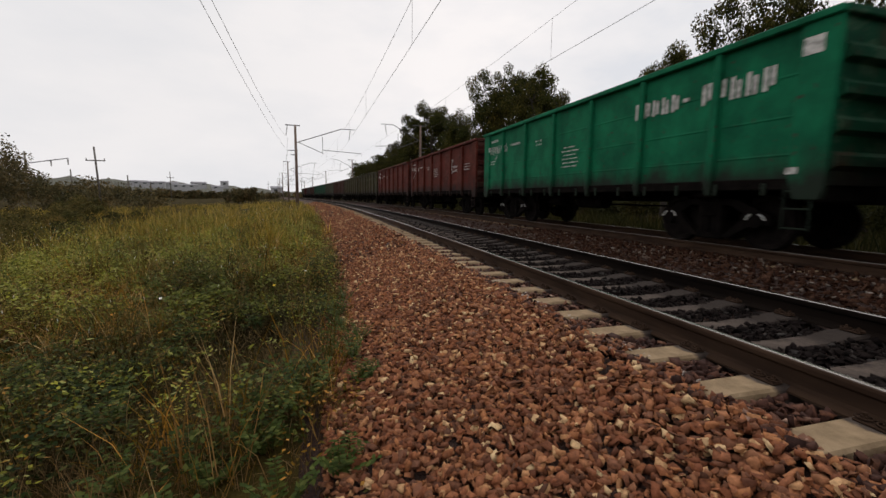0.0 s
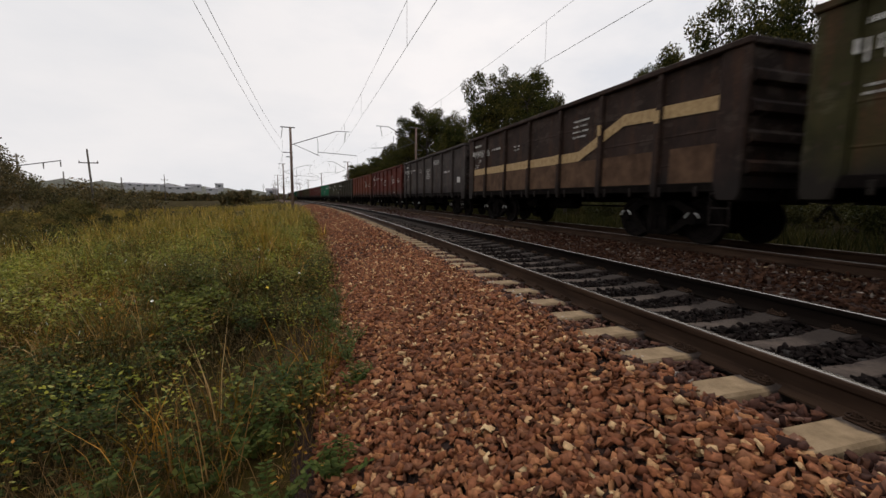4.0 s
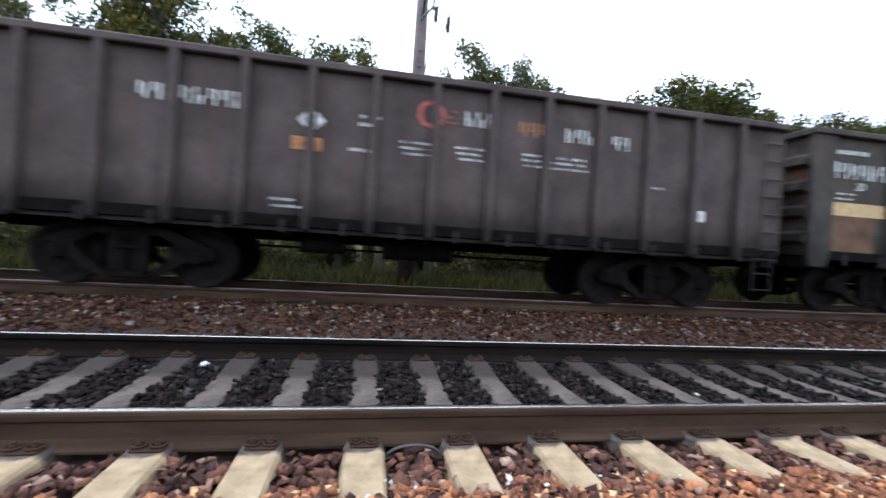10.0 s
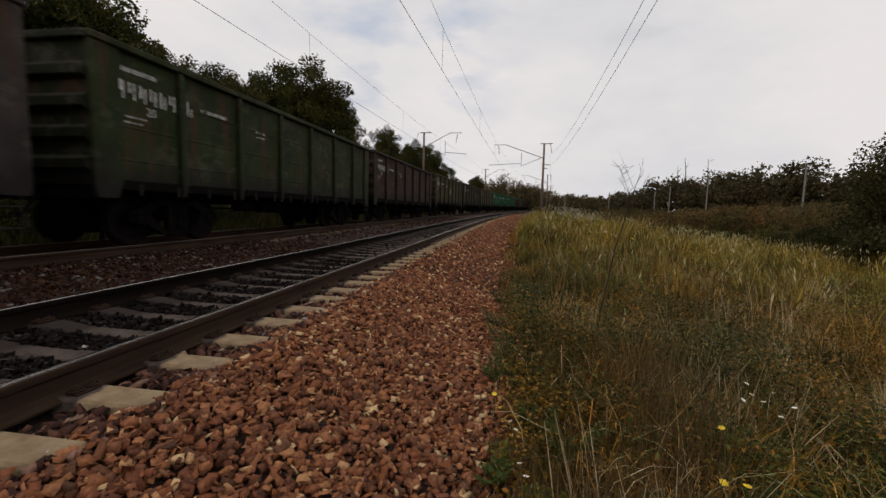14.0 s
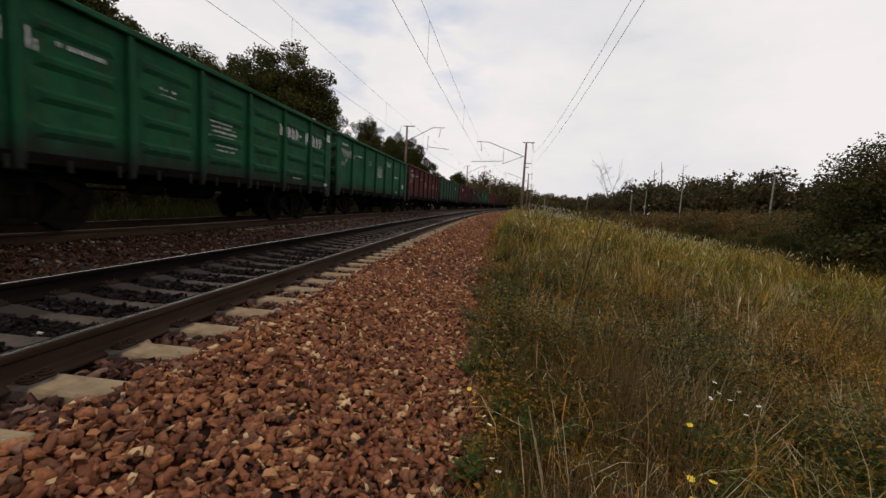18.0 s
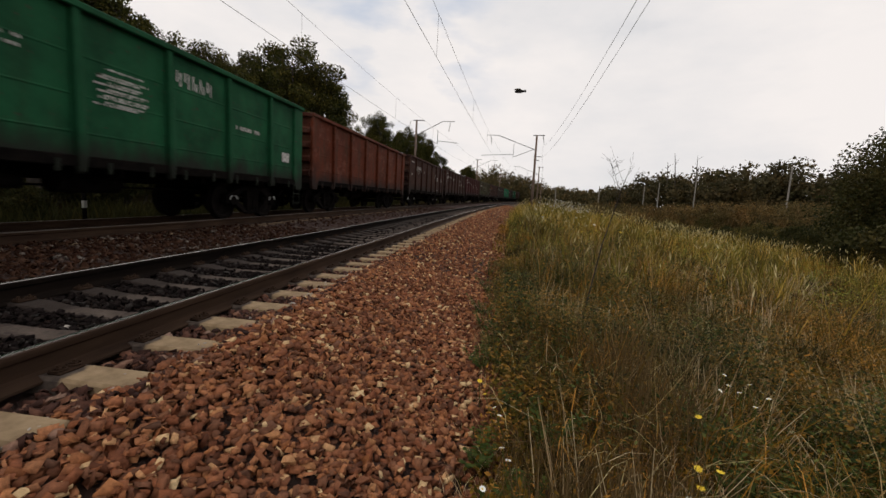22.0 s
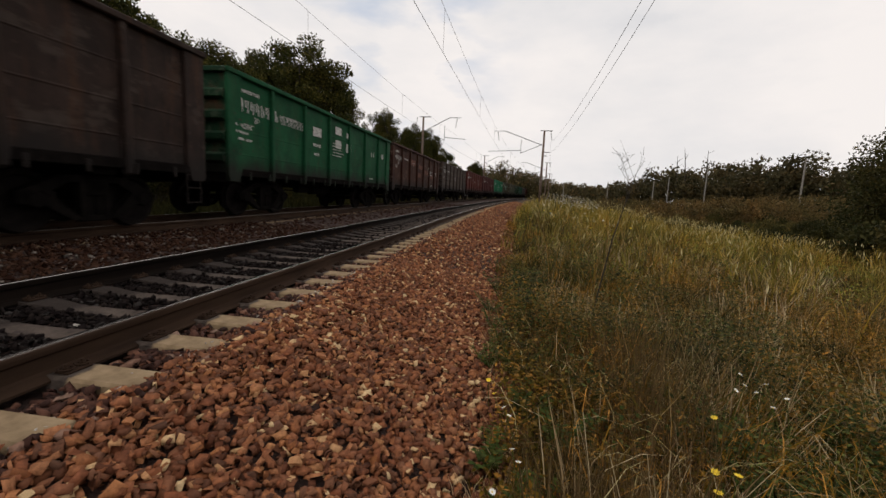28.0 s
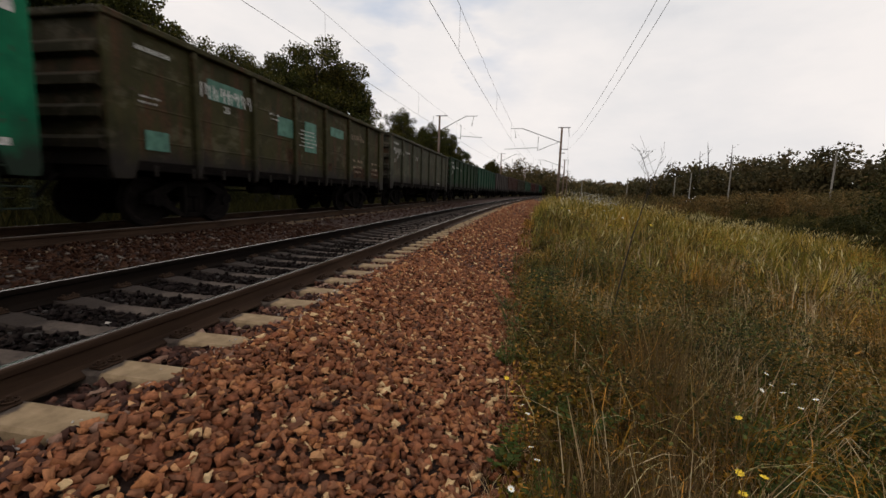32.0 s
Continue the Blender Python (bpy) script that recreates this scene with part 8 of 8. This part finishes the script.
lay("shoulder_ballast", "loose reddish-brown crushed stone on the track shoulder", STONES, (48000, -8, 8, -3.35, -1.25, 0.0225), (10500, 7.5, 26, -3.35, -1.25, 0.027), (10500, -26, -7.5, -3.35, -1.25, 0.027), (4500, 26, 70, -3.3, -0.9, 0.048), (4500, -70, -26, -3.3, -0.9, 0.048))
lay("crib_ballast", "dusty grey-brown stones between the sleeper ends", CRIB_STONES, (6500, -8, 8, -1.45, -0.92, 0.0245), (2400, -26, 26, -1.45, -0.92, 0.03), (1500, 0.0, 26, 0.92, 1.5, 0.03))
lay("four_foot_ballast", "dark oily crushed stone between the rails", DARK_STONES, (17000, -9, 9, -0.7, 0.7, 0.021), (7000, -26, 26, -0.7, 0.7, 0.026))
lay("middle_ballast", "reddish crushed stone between the two tracks, coloured for the shade there", MID_STONES, (14000, -12, 12, 0.95, GAP - 0.9, 0.026), (5000, -40, 40, 0.95, GAP - 0.9, 0.036), (2500, -30, 30, GAP - 0.7, GAP + 2.2, 0.034))

lay("concrete_chips", "pale chips broken from the sleeper ends", CHIPS, (150, -6.5, -1.0, -1.34, -1.2, 0.012, False, 0.01), (120, 1.0, 6.5, -1.34, -1.2, 0.012, False, 0.01), (60, -14, 14, -0.6, 3.6, 0.02))

# the stones right before the camera, each one a piece of its own
lumps = []
for i in range(12):
    bm = bmesh.new()
    for d in rng.normal(size=(13, 3)):
        d = d / np.linalg.norm(d) * rng.uniform(0.8, 1.05)
        bm.verts.new((d[0] * 1.15, d[1] * rng.uniform(0.7, 0.9), d[2] * rng.uniform(0.45, 0.6)))
    hull = bmesh.ops.convex_hull(bm, input=bm.verts[:])
    bmesh.ops.delete(bm, geom=list({q for q in hull["geom_interior"] + hull["geom_unused"] if isinstance(q, bmesh.types.BMVert)}), context="VERTS")
    me = bpy.data.meshes.new("stone")
    bm.to_mesh(me)
    bm.free()
    me.materials.append(STONES)
    lumps.append(me)
shoulder = tagged(new("loose_stones", None), "loose reddish stones lying on top of the ballast", "stones", kind="structure")
p, r = scattered(rng, 420, -5.0, 3.8, -2.9, -1.5, 0.036, True, 0.02)
for i in range(min(300, len(p))):
    ob = part("stone", lumps[i % 12], None, shoulder)
    ob.matrix_local = Matrix.Translation(p[i]) @ Euler((rng.normal(0, 0.3), rng.normal(0, 0.3), rng.uniform(0, 6))).to_matrix().to_4x4() @ Matrix.Diagonal((r[i], r[i], r[i], 1))

# a scrap of foil between the rails, and the earth cable at a sleeper
bm = bmesh.new()
bmesh.ops.create_icosphere(bm, subdivisions=2, radius=0.05)
for q in bm.verts:
    q.co *= 0.7 + 0.5 * noise.noise(q.co * 40)
    q.co.z *= 0.6
foil = part("foil_scrap", bm, GLINT)
foil.matrix_world = pose(0.52, 0.26, -0.01)
tagged(foil, "small crumpled scrap of silvery foil on dark ballast", "litter")
bm = bmesh.new()
tube(bm, [(-0.98 - 0.05 * math.sin(math.pi * i / 8), -1.24 - 0.13 * math.cos(math.pi * i / 8), -0.02 + 0.075 * math.sin(math.pi * i / 8)) for i in range(9)], 0.007)
tagged(part("earth_cable", bm, WIRE), "short dark looped cable under the rail", "cable")

# ---- a dark flying insect ----
def build_insect():
    w = empty("flying_insect")
    bm = bmesh.new()
    bmesh.ops.create_uvsphere(bm, u_segments=10, v_segments=8, radius=1.0)
    for q in bm.verts:
        q.co.x *= 0.0085 * (1 - 0.15 * q.co.x)
        q.co.y *= 0.0030
        q.co.z *= 0.0028
    part("body", bm, INSECT, w, smooth=True)
    bm = bmesh.new()
    bmesh.ops.create_uvsphere(bm, u_segments=8, v_segments=6, radius=0.0022, matrix=Matrix.Translation((-0.0095, 0, 0.0)))
    part("head", bm, INSECT, w, smooth=True)
    for sy in (-1, 1):
        bm = bmesh.new()
        rim = [bm.verts.new((0.003 + 0.006 * math.cos(a), sy * (0.0035 + 0.0025 * math.sin(a)), 0.0025 + 0.0008 * math.sin(a))) for a in (i * math.pi / 4 for i in range(8))]
        bm.faces.new(rim)
        part("wing", bm, INSECT_WING, w)
    return tagged(w, "small dark insect flying over the grass", "insect")


INSECT_THING = build_insect()

# ---- the train's run ----
RUN = [(0, 9.85), (4, 10.35), (8, 11.15), (10, 12.0), (13, 13.4), (16, 15.2), (19, 17.25), (23, 20.15), (26, 22.55), (29, 25.1), (32, 27.7)]


def travelled(t):
    """How far the head mark of the train lies along the track at t seconds."""
    c = np.polyfit([a for a, _ in RUN], [b for _, b in RUN], 4)
    return 20.9 * t + float(np.polyval(c, t))


def motions():
    steps = [i * 1.6 for i in range(21)]
    for k, w in WAGON.items():
        rows = []
        slack = float(np.interp(k, [0, 1, 4, 6, 10, 12, 14, 15, 16, 18], [0.2, 0.2, 0.75, 0.9, 0.9, 0.7, 0.5, 0.2, -0.2, 0.0]))    # play in the couplings
        for t in steps:
            s = travelled(t) - PITCH * k + slack
            x, y, a = arc(GAP, s)
            rows.append((t, pose(x, y, RAIL_TOP + rise(s), 0, 0, math.degrees(a))))
        walk(w, rows)
    perch, stone = (-5.0, -0.6, -0.35), (-1.6, -0.9, 0.0)
    way = [(0, perch), (20.6, perch), (20.8, (-4.9, -1.4, 0.6)), (20.95, (-4.12, -2.63, 1.30)), (21.05, (-4.08, -2.63, 1.30)), (21.2, (-5.6, -2.0, 1.5)), (21.7, (-4.6, -0.9, 1.3)), (21.85, (-3.9, -1.45, 1.15)), (21.95, (-3.13, -1.85, 1.188)), (22.05, (-3.11, -1.85, 1.192)), (22.15, (-2.35, -1.35, 1.05)), (22.6, stone), (32, stone)]
    walk(INSECT_THING, [(t, pose(*p, 0, 6, 8)) for t, p in way])


motions()
